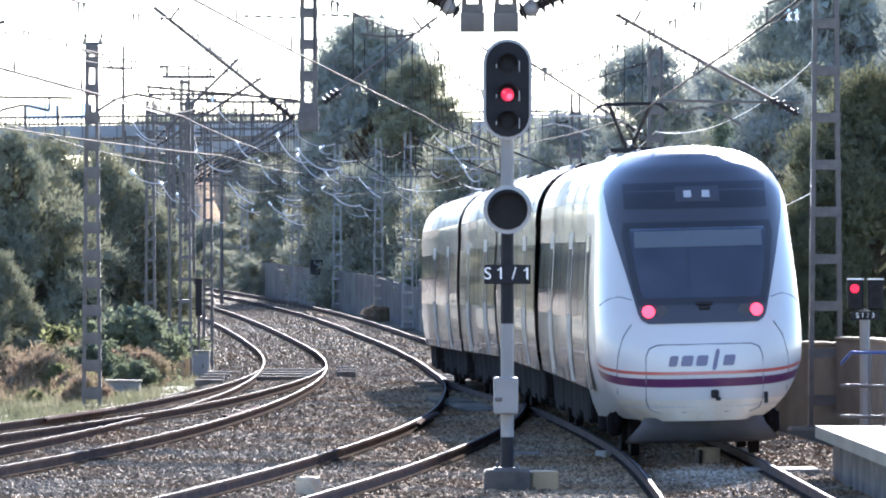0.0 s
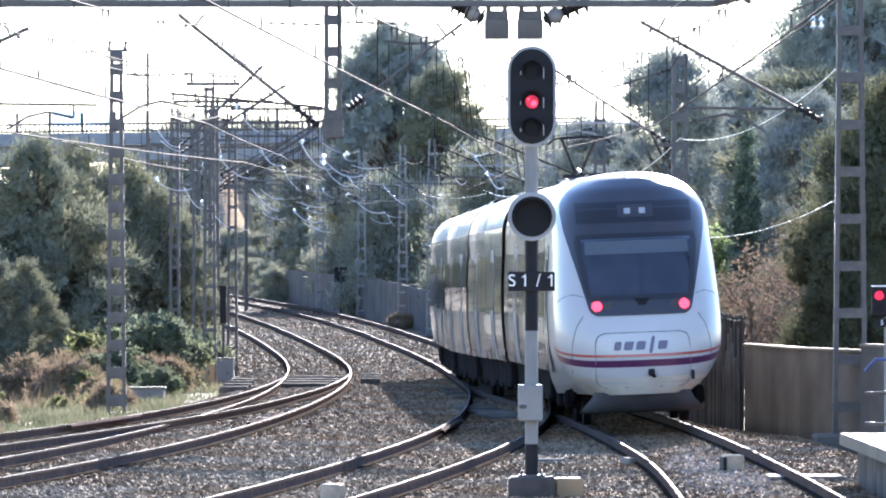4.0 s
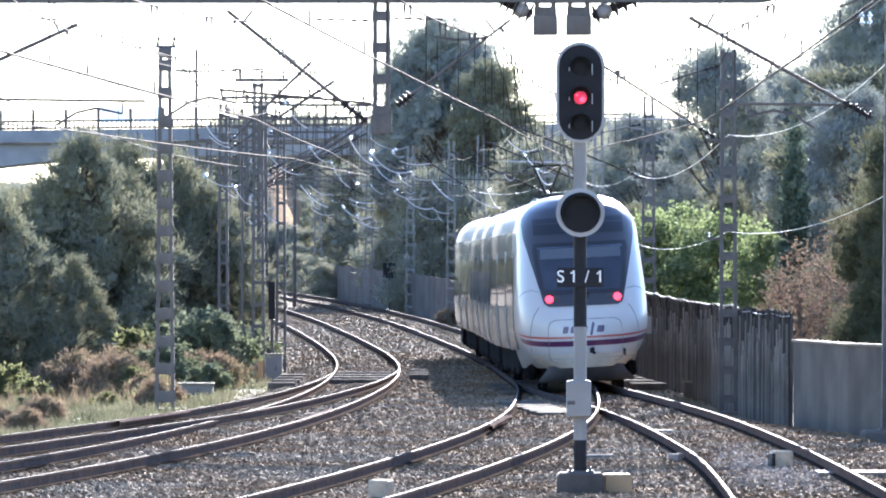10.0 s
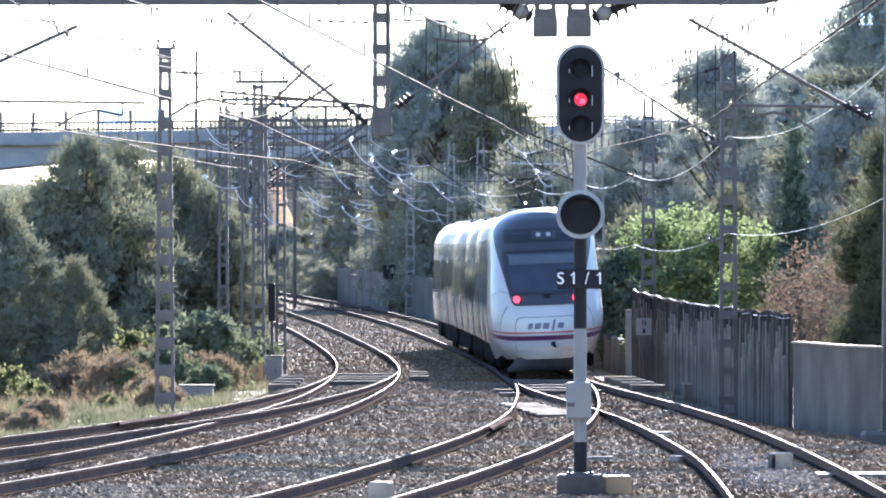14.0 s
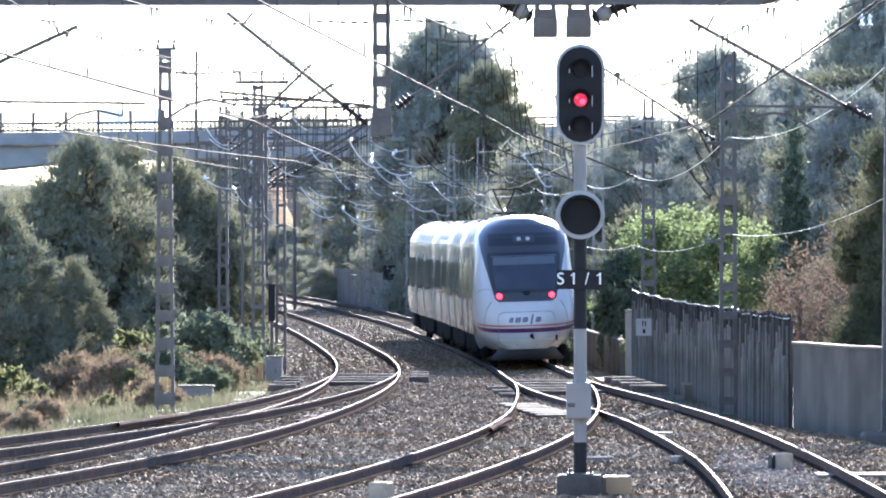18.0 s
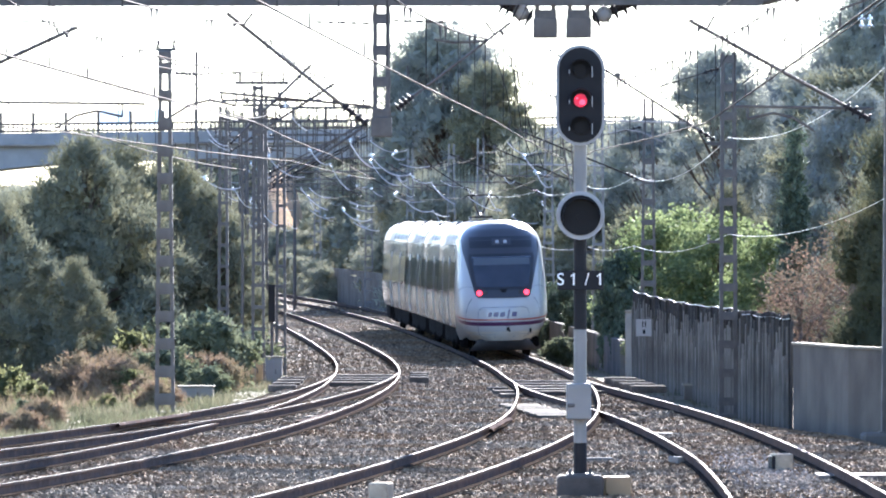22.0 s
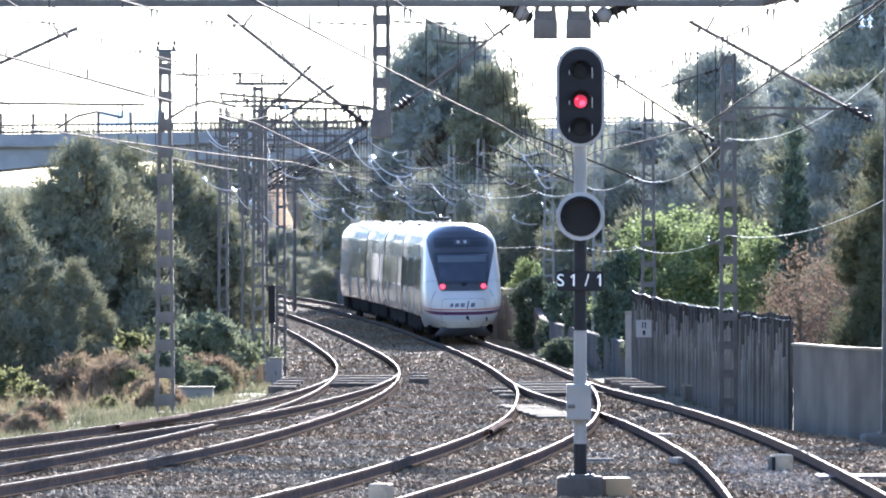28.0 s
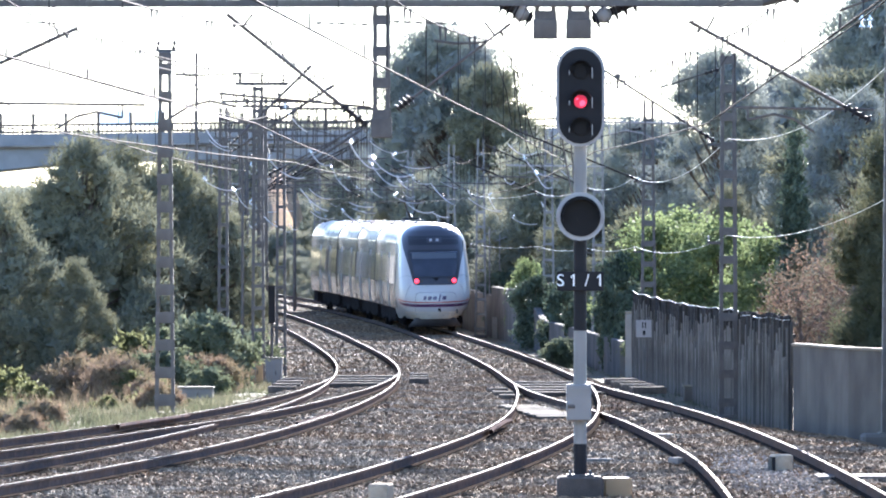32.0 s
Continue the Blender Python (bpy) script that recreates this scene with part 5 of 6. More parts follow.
def overhead(tr, label, stops, z_c=5.3, z_m=6.75, shift={}):
    """Contact and messenger wires of one track with their droppers."""
    t = thing("overhead_wires", pose(0, 0, 0), label, "overhead line", "overhead lines")
    for k, (a, e) in enumerate(zip(stops, stops[1:])):
        stag = 0.2 if k % 2 else -0.2
        pa, pb = on_track(tr, a, shift.get(a, stag)), on_track(tr, e, shift.get(e, -stag))
        za, zb = float(rise(a)) + 0.04, float(rise(e)) + 0.04
        ca, cb = Vector((pa.x, pa.y, za + z_c)), Vector((pb.x, pb.y, zb + z_c))
        ma, mb = Vector((pa.x, pa.y, za + z_m)), Vector((pb.x, pb.y, zb + z_m))
        n = 14
        mes = sag(ma, mb, 0.55 * min(1.0, (e - a) / 58) ** 1.5, n)
        con = sag(ca, cb, 0.03, n)
        part("contact_wire", tube(B(), con, 0.015 if a < 118 else 0.013 if a < 150 else 0.009, 4), M_WIRE, t)
        part("messenger_wire", tube(B(), mes, 0.015 if a < 118 else 0.013 if a < 150 else 0.009, 4), M_WIRE, t)
        for i in range(1, n):
            if e < 160 and i % 2 == 0:
                for dx in (-0.045, 0.045):
                    part("dropper_clip", rod(B(), mes[i] + Vector((dx, 0, 0.01)), mes[i] + Vector((dx * 0.8, 0, -0.2)), 0.024, 0.008, 5), M_STEEL_DARK, t)
                part("dropper_clip", rod(B(), con[i], con[i] + Vector((0, 0, 0.17)), 0.014, 0.012, 5), M_STEEL_DARK, t)
            if i % 2 == 0:
                continue
            part("dropper", rod(B(), mes[i], con[i], 0.009, 0.006, 4), M_WIRE, t)
    return t


overhead(T1, "catenary wires with droppers over the running track", [54, 118, 145, 203, 231, 260, 285, 310, 336, 362, 395, 430])
overhead(T4, "catenary wires with droppers over the curved track", [54, 118, 150, 189, 215, 240, 265, 290, 315, 345, 380, 420], 5.3, 7.0, {54: 4.9, 118: 0.3, 150: -0.25})
overhead(T2, "catenary wires with droppers over the platform track", [54, 118, 156], 5.3, 6.75, {54: 2.1, 118: -0.6, 156: 0.2})
overhead(T3, "catenary wires with droppers over the siding", [54, 118, 150, 178], 5.15, 7.05, {54: -2.4, 118: -1.1, 150: -0.4})


def cable(name, pts, r, mat, label):
    t = thing(name, pose(0, 0, 0), label, "cable", "aerial cables")
    for a, e, d in pts:
        part("span", tube(B(), sag(a, e, d, 14), r, 5), mat, t)


stops = [(7.75, 118)] + [(right_x(y) - (0.0 if y == 145 else 0.42), y) for y in RIGHT if y < 300]
for h, first, drop in ((3.55, 4.05, 0.34), (5.62, 6.35, 0.55)):
    ends = [Vector((x, y, float(rise(y)) + (first if y == 118 else h))) for x, y in stops]
    cable("aerial_cable", [(a, e, drop * (0.8 if a.y == 118 else min(1.0, (e.y - a.y) / 70))) for a, e in zip(ends, ends[1:])], 0.008 if h > 5 else 0.006, M_CABLE, "sunlit aluminium cable sagging between line masts")
stops = [(left_x(y) + 0.4, y) for y in LEFT]
cable("feeder_cable", [((a[0], a[1], float(rise(a[1])) + 7.2), (e[0], e[1], float(rise(e[1])) + 7.2), 0.5) for a, e in zip([(-6.8, 70)] + stops, stops)],
      0.014, M_WIRE, "dark feeder cable along the mast tops")
cable("anchor_cable", [((-7.8, 118, 7.9), (-4.6, 150, 6.8), 0.1), ((-8.3, 100, 6.0), (-5.5, 189, 5.6), 0.3)], 0.014, M_WIRE, "thin feeder wires over the siding")
cable("anchor_cable", [((4.3, 118, 7.1), (6.2, 95, 7.9), 0.1), ((6.0, 118, 6.3), (6.9, 104, 7.0), 0.05), ((5.6, 118, 6.0), (6.3, 118, 7.6), 0.0)], 0.012, M_WIRE, "thin stay wires beside the portal")

fc = thing("clipped_feeder", pose(0, 0, 0), "taut grey feeder cable with paired clips over the siding", "cable", "aerial cables")
fa, fb = Vector((-8.75, 80, 6.28)), Vector((-5.73, 189, 6.98))
part("span", tube(B(), sag(fa, fb, 0.0, 10), 0.02, 5), M_STEEL_DARK, fc)
for k in range(14):
    q = fa.lerp(fb, 0.30 + 0.045 * k)
    for dx in (-0.05, 0.05):
        part("clip", box(B(), (q.x + dx, q.y, q.z + 0.1), (0.025, 0.025, 0.2)), M_STEEL_DARK, fc)

# slack jumpers that hang from the wires and catch the sun
jump = thing("jumper_wires", pose(0, 0, 0), "slack bright jumper wires hanging below the catenary", "wires", "aerial cables")
rng = np.random.default_rng(11)
for k in range(84):
    y = 150 + 230 * rng.random() ** 1.1
    tr = T1 if k % 2 else T4
    x = y * rng.uniform(-0.036, 0.021)
    z = float(rise(y)) + rng.uniform(4.3, 6.7)
    w, d = rng.uniform(0.3, 1.05), rng.uniform(0.04, 0.2)
    part("jumper", tube(B(), sag((x, y, z), (x + w, y + rng.uniform(-0.3, 0.3), z - rng.uniform(0.05, 0.6)), d, 10), rng.uniform(0.010, 0.017), 5), M_CABLE, jump)
    if k % 2 == 0:
        part("glass_insulator", insulator_string(B(), (x, y, z), (x + rng.uniform(-0.12, 0.16), y, z + 0.12), rng.uniform(0.035, 0.06), 2), M_GLASS_INS, jump, "bright glass insulators")
for x in (7.26, 7.40):
    part("glass_insulator", insulator_string(B(), (x, 117.5, 6.96), (x, 117.5, 7.20), 0.055, 2), M_GLASS_INS, jump, "bright glass insulators")

# plain poles among the masts left of the curve
for x, y, r, h in ((-6.45, 215, 0.045, 7.6), (-6.2, 214, 0.08, 7.9), (-7.55, 345, 0.10, 7.0), (-5.62, 190, 0.05, 6.4)):
    p = thing("steel_pole", pose(x, y, float(land(x, y))), "plain dark steel pole among the line masts", "pole", "steel poles")
    part("shaft", rod(B(), (0, 0, -0.2), (0, 0, h), r, r * 0.8, 10), M_STEEL_DARK, p)
    part("cap", box(B(), (0, 0, h + 0.04), (r * 2.6, r * 2.6, 0.09), bev=0.01), M_STEEL_DARK, p)
# thin pale posts by the wall at the curve
for x, y, r, h in ((1.98, 288, 0.035, 4.6), (2.45, 293, 0.022, 4.3)):
    p = thing("steel_post", pose(x, y, float(land(x, y))), "thin pale steel post by the wall", "pole", "steel posts")
    part("shaft", rod(B(), (0, 0, -0.2), (0, 0, h), r, r * 0.9, 10), M_GALV, p)
    part("arm", rod(B(), (-0.25, 0, h - 0.35), (0.3, 0, h - 0.15), 0.015, None, 6), M_GALV, p)
# slender lamp pole beyond the left masts
p = thing("lamp_pole", pose(-12.0, 330, float(land(-12.0, 330))), "slender grey lighting pole", "pole")
b = B()
rod(b, (0, 0, 0), (0, 0, 13.0), 0.11, 0.07, 8)
part("shaft", b, M_STEEL, p)

# ---- fence, walls, platform ----
FENCE = [(6.62, 129.0), (6.35, 145.0), (6.05, 170.0), (5.55, 197.0)]


def fence_x(y):
    return float(np.interp(y, [p[1] for p in FENCE], [p[0] for p in FENCE]))


def fence_h(y):
    return 2.26 + 0.26 * max(0.0, (y - 160) / 37) ** 1.5 + 0.025 * math.sin(y * 0.9)


fence = thing("slat_fence", pose(0, 0, 0), "tall weathered grey slat fence along the line", "fence")
rng = np.random.default_rng(3)
slat0 = strip0 = None
for k in range(290):
    y = 129.0 + 0.235 * k
    x = fence_x(y)
    h = fence_h(y) + 0.05 * rng.random()
    m = pose(x, y, float(land(x, y)), rng.uniform(-0.6, 0.6), rng.uniform(-0.8, 0.8), rng.uniform(-12, 12)) @ Matrix.Diagonal((1, 1, h, 1))
    if slat0 is None:
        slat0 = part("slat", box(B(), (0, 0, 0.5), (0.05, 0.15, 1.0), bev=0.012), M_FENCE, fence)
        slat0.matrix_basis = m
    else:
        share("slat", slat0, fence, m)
    # An added pale strip in each gap imitates light shining between slats.
    y += 0.1175
    x = fence_x(y) - 0.05
    m = pose(x, y, float(land(x, y)) - 0.05, 0, rng.uniform(-0.7, 0.7), rng.uniform(-10, 10)) @ Matrix.Diagonal((1, rng.uniform(0.3, 0.95), h * rng.uniform(0.55, 0.98), 1))
    if strip0 is None:
        strip0 = part("cover_strip", box(B(), (0, 0, 0.5), (0.035, 0.030, 1.0), bev=0.006), M_GAP_LIGHT, fence, "pale streak standing for daylight between the slats")
        strip0.matrix_basis = m
    else:
        share("cover_strip", strip0, fence, m)
b = B()
for z in (0.5, 1.25, 2.0):
    for a, e in zip(FENCE, FENCE[1:]):
        rod(b, (a[0] + 0.07, a[1], float(land(*a)) + z), (e[0] + 0.07, e[1], float(land(*e)) + z), 0.045, None, 4)
part("rail", b, M_FENCE, fence)
b = B()
for a, e in zip(FENCE, FENCE[1:]):
    tube(b, [(a[0] + (e[0] - a[0]) * i / 8 - 0.03, a[1] + (e[1] - a[1]) * i / 8, float(land(*a)) + 0.045 + fence_h(a[1] + (e[1] - a[1]) * i / 8)) for i in range(9)], 0.009, 6)
part("top_wire", b, M_TUBE, fence, "thin sunlit metal capping")
# small marker board before the fence and a concrete post at its far end
m = thing("line_marker", pose(5.5, 185.5, float(land(5.5, 185.5))), "small white board with dark marks on a thin post", "sign")
g = -m.location.z
part("board", box(B(), (0, 0, g + 1.23), (0.44, 0.03, 0.47), bev=0.01), M_RIM, m, "white board")
for x in (-0.035, 0.035):
    part("bar", box(B(), (x, -0.02, g + 1.33), (0.035, 0.01, 0.15)), M_BLACK, m)
part("bar", box(B(), (0, -0.02, g + 1.12), (0.07, 0.01, 0.12)), M_BLACK, m)
for x in (-0.08, 0.08):
    part("board_post", box(B(), (x, 0.03, (g + 1.25) / 2), (0.05, 0.05, g + 1.25)), M_STEEL, m)
m = thing("concrete_post", pose(5.45, 199.0, float(land(5.45, 199))), "squat pale concrete post at the fence end", "post")
part("shaft", box(B(), (0, 0, 0.95), (0.20, 0.24, 1.95), bev=0.03), M_CONCRETE_WARM, m)
part("cap", box(B(), (0, 0, 1.96), (0.22, 0.26, 0.08), bev=0.02), M_SLAB, m)


def panel_wall(name, line, h, thick, mat, label, step=2.0, cap=0.0, foot=0.15):
    w = thing(name, pose(0, 0, 0), label, "wall", kind="structure")
    for (x0, y0), (x1, y1) in zip(line, line[1:]):
        n = max(1, round(math.hypot(x1 - x0, y1 - y0) / step))
        for i in range(n):
            a = Vector((x0 + (x1 - x0) * i / n, y0 + (y1 - y0) * i / n, 0))
            e = Vector((x0 + (x1 - x0) * (i + 1) / n, y0 + (y1 - y0) * (i + 1) / n, 0))
            c = (a + e) / 2
            z = float(land(c.x, c.y)) - foot
            d = e - a
            turn = math.degrees(math.atan2(d.y, d.x))
            b = box(B(), (c.x, c.y, z + (h + foot) / 2), (d.length - 0.006, thick, h + foot), turn, bev=0.004)
            part("panel", b, mat, w)
            if cap:
                b = box(B(), (c.x, c.y, z + h + foot + cap / 2), (d.length - 0.008, thick + 0.07, cap), turn, bev=0.01)
                part("coping", b, M_SLAB, w, "pale coping stone")
    return w


panel_wall("wall_right", [(6.72, 128.6), (7.35, 121.5), (8.6, 116.0), (8.9, 106.0), (9.2, 90.0)], 1.82, 0.16, M_CONCRETE, "plain grey precast concrete boundary wall", 1.7, 0.05)


def plain_wall(name, ys, off, heights, thick, mat, label):
    """A smooth plastered wall along the line whose top follows heights."""
    w = thing(name, pose(0, 0, 0), label, "wall", kind="structure")
    b = B()
    rings = []
    for y in np.arange(ys[0], ys[-1] + 0.1, 2.0):
        x = float(at(T1, y)) + off
        z = float(land(x, y))
        h = float(np.interp(y, ys, heights)) + 0.012 * math.sin(y * 1.7)
        rings.append([b.verts.new(p) for p in ((x - thick / 2, y, z - 0.2), (x - thick / 2, y, z + h - 0.03), (x - thick / 2 + 0.03, y, z + h), (x + thick / 2 - 0.03, y, z + h), (x + thick / 2, y, z + h - 0.03), (x + thick / 2, y, z - 0.2))])
    for p, q in zip(rings, rings[1:]):
        for i in range(6):
            b.faces.new((p[i], p[(i + 1) % 6], q[(i + 1) % 6], q[i]))
    b.faces.new(rings[0][::-1])
    b.faces.new(rings[-1])
    bmesh.ops.recalc_face_normals(b, faces=b.faces)
    part("body", b, mat, w)
    return w


plain_wall("wall_middle", (202, 225, 252), 3.15, (1.1, 1.15, 1.2), 0.18, M_SAND, "low brownish grey plastered wall behind the track")
w = plain_wall("wall_block", (252.2, 262, 284.3), 3.12, (1.2, 2.1, 2.12), 0.26, M_SAND, "taller grey-brown plastered wall beside the track")
for y in (268.0, 270.0, 272.0):
    x = float(at(T1, y)) + 3.12
    part("coping", box(B(), (x, y, float(land(x, y)) + 2.15), (0.32, 1.9, 0.05), 2.4, bev=0.01), M_SLAB, w, "pale coping stone")
plain_wall("wall_bend", (284.6, 300, 312.7), 3.2, (1.7, 1.8, 1.9), 0.18, M_SAND, "grey-brown plastered wall beside the curve")
panel_wall("wall_far", [(float(at(T1, y)) + 3.2, y) for y in range(314, 396, 9)], 1.95, 0.18, M_CONCRETE, "grey concrete boundary wall following the curve", 4.0)
m = thing("concrete_post", pose(2.15, 280.5, float(land(2.15, 280.5))), "small pale concrete post at the wall foot", "post")
part("shaft", box(B(), (0, 0, 0.42), (0.24, 0.24, 0.95), bev=0.03), M_CONCRETE_WARM, m)

# side platform with paving and front wall
plat = thing("platform", pose(0, 0, 0), "side platform end with pale paving and shaded brick-lined edge", "platform", kind="structure")
ys = np.arange(52.0, 92.0, 2.0)
for y in ys:
    xa, xb = float(at(T1, y)) + 1.45, float(at(T1, y + 2)) + 1.45
    b = B()
    q = [(xa, y), (xa + 3.2, y), (xb + 3.2, y + 1.985), (xb, y + 1.985)]
    lo = [b.verts.new((px, py, 0.40)) for px, py in q]
    hi = [b.verts.new((px, py, 0.56)) for px, py in q]
    b.faces.new(hi)
    b.faces.new(lo[::-1])
    for i in range(4):
        b.faces.new((lo[i], lo[(i + 1) % 4], hi[(i + 1) % 4], hi[i]))
    part("paving_slab", b, M_SLAB, plat)
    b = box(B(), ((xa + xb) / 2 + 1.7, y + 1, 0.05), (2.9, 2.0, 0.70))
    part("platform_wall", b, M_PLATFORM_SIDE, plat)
lid2 = thing("concrete_trough", pose(5.75, 95.0, float(land(5.75, 95)) + 0.05), "low concrete cable trough at the platform end", "trough")
part("body", box(B(), (0, 0, 0.12), (1.0, 1.2, 0.30), bev=0.03), M_CONCRETE, lid2)
part("lid", box(B(), (0, 0, 0.285), (1.04, 1.24, 0.05), bev=0.01), M_CONCRETE_WARM, lid2)

rl = thing("platform_railing", pose(0, 0, 0), "blue and grey metal railing at the platform end", "railing")
for k, y in enumerate((91.3, 93.0, 94.7)):
    b = B()
    rod(b, (7.1 + 0.05 * k, y, 0.0 if k else 0.5), (7.1 + 0.05 * k, y, 1.55), 0.03, None, 8)
    part("post", b, M_STEEL, rl)
for z, mat in ((1.52, M_BLUE), (1.05, M_STEEL), (0.62, M_STEEL)):
    b = B()
    tube(b, [(6.62, 95.2, z - 0.16 if z > 1.4 else z), (6.75, 95.0, z), (7.1, 94.7, z), (8.6, 93.5, z)], 0.028, 6)
    part("bar", b, mat, rl)
for x in (7.0, 7.6, 8.2):
    b = B()
    yy = 94.8 - (x - 7.1) * 0.8
    rod(b, (x, yy, -0.2), (x, yy, 1.5), 0.03, None, 8)
    part("post", b, M_STEEL, rl)

# ---- lineside boxes on the left ----
def cabinet(x, y, w, d, h, mat, label):
    t = thing("lineside_cabinet", pose(x, y, float(land(x, y))), label, "cabinet")
    part("body", box(B(), (0, 0, h / 2), (w, d, h), bev=0.02), mat, t)
    part("lid", box(B(), (0, 0, h + 0.02), (w + 0.06, d + 0.06, 0.05), bev=0.01), M_SLAB, t)
    part("door_gap", box(B(), (0, -d / 2 - 0.004, h / 2), (0.012, 0.01, h * 0.85)), M_SEAM, t)
    part("door_handle", box(B(), (0.06, -d / 2 - 0.02, h * 0.55), (0.03, 0.04, 0.12), bev=0.008), M_STEEL_DARK, t)
    return t


cabinet(-4.66, 187.0, 0.46, 0.4, 0.85, M_GREY_PAINT, "small grey lineside cabinet beside a mast")
cabinet(-5.2, 188.0, 0.42, 0.25, 0.72, M_ORANGE_BOX, "ochre lineside panel box at a mast foot")
cabinet(-6.05, 166.0, 0.85, 0.6, 0.36, M_CONCRETE_WARM, "low pale concrete cable chamber in weeds")
cabinet(-9.9, 182.0, 0.34, 0.3, 0.55, M_GREY_PAINT, "small grey box in the scrub")
cabinet(6.3, 165.0, 0.9, 0.5, 0.35, M_CONCRETE, "low concrete point-machine cover beside the rail")

# ---- road bridge ----
bridge = thing("road_bridge", pose(0, 480, 0), "grey concrete road bridge with dark railing crossing far over the line", "bridge")


def deck_z(x):
    return 12.55 + 0.012 * (x + 33)


def soffit(x):
    """Depth of the girder, deepest over its pier."""
    return 1.95 + 0.65 * min(1.0, max(0.0, (-25 - x) / 7))


b = B()
xs = np.arange(-75, 14, 1.5)
ring = lambda x: [(x, -4.5, deck_z(x)), (x, -4.5, deck_z(x) - 0.95), (x, -4.25, deck_z(x) - 1.0), (x, -4.1, deck_z(x) - soffit(x)), (x, 4.1, deck_z(x) - soffit(x)), (x, 4.25, deck_z(x) - 1.0), (x, 4.5, deck_z(x) - 0.95), (x, 4.5, deck_z(x))]
rows = [[b.verts.new(p) for p in ring(x)] for x in xs]
for r, s in zip(rows, rows[1:]):
    for j in range(8):
        b.faces.new((r[j], s[j], s[(j + 1) % 8], r[(j + 1) % 8]))
b.faces.new(rows[0])
b.faces.new(rows[-1][::-1])
part("deck", b, M_BRIDGE, bridge, "grey concrete deck")
b = B()
tube(b, [(x, -4.6, deck_z(x) - 0.9) for x in xs], 0.10, 4)
part("ledge", b, M_CONCRETE_WARM, bridge)
b = B()
for z in (0.12, 0.62):
    tube(b, [(x, -4.4, deck_z(x) + z) for x in xs], 0.075, 4)
part("hand_rail", b, M_STEEL_DARK, bridge)
bar0 = None
for x in np.arange(-46, 2, 0.33):
    m = pose(float(x), -4.4, deck_z(float(x)) + 0.3)
    if bar0 is None:
        bar0 = part("railing_bar", box(B(), (0, 0, 0), (0.10, 0.05, 0.62)), M_STEEL_DARK, bridge)
        bar0.matrix_basis = m
    else:
        share("railing_bar", bar0, bridge, m)
post0 = None
for x in np.arange(-44.7, 1, 2.28):
    m = pose(float(x), -4.3, deck_z(float(x)) + 0.7)
    if post0 is None:
        post0 = part("railing_post", box(B(), (0, 0, 0), (0.22, 0.16, 1.5), bev=0.02), M_STEEL_DARK, bridge)
        post0.matrix_basis = m
    else:
        share("railing_post", post0, bridge, m)
for x in (-25, -20, 6, -60):
    z = float(land(x, 480))
    part("pier", box(B(), (x, 0, (deck_z(x) - 2.4 + z) / 2), (1.1, 4.5, deck_z(x) - 2.4 - z), bev=0.1), M_BRIDGE, bridge, "concrete pier")
for x in (-23.0, -20.6):
    part("screen_panel", box(B(), (x, -4.25, deck_z(x) + 1.0), (2.1, 0.04, 1.1)), M_BLUE_PANEL, bridge, "pale blue translucent screen panel")
g = thing("pipe_bridge", pose(0, 560, 0), "slim grey beam bridge far beyond the road bridge", "bridge")
part("beam", box(B(), (-44, 0, 9.6), (40, 2.0, 0.75), bev=0.05), M_BRIDGE, g)
part("rail", box(B(), (-44, -0.9, 10.4), (40, 0.06, 0.06)), M_STEEL_DARK, g)
for x in (-60, -36.2, -28):
    part("pier", box(B(), (x, 0, (9.2 + float(land(x, 560))) / 2), (0.8, 1.5, 9.2 - float(land(x, 560))), bev=0.05), M_BRIDGE, g)


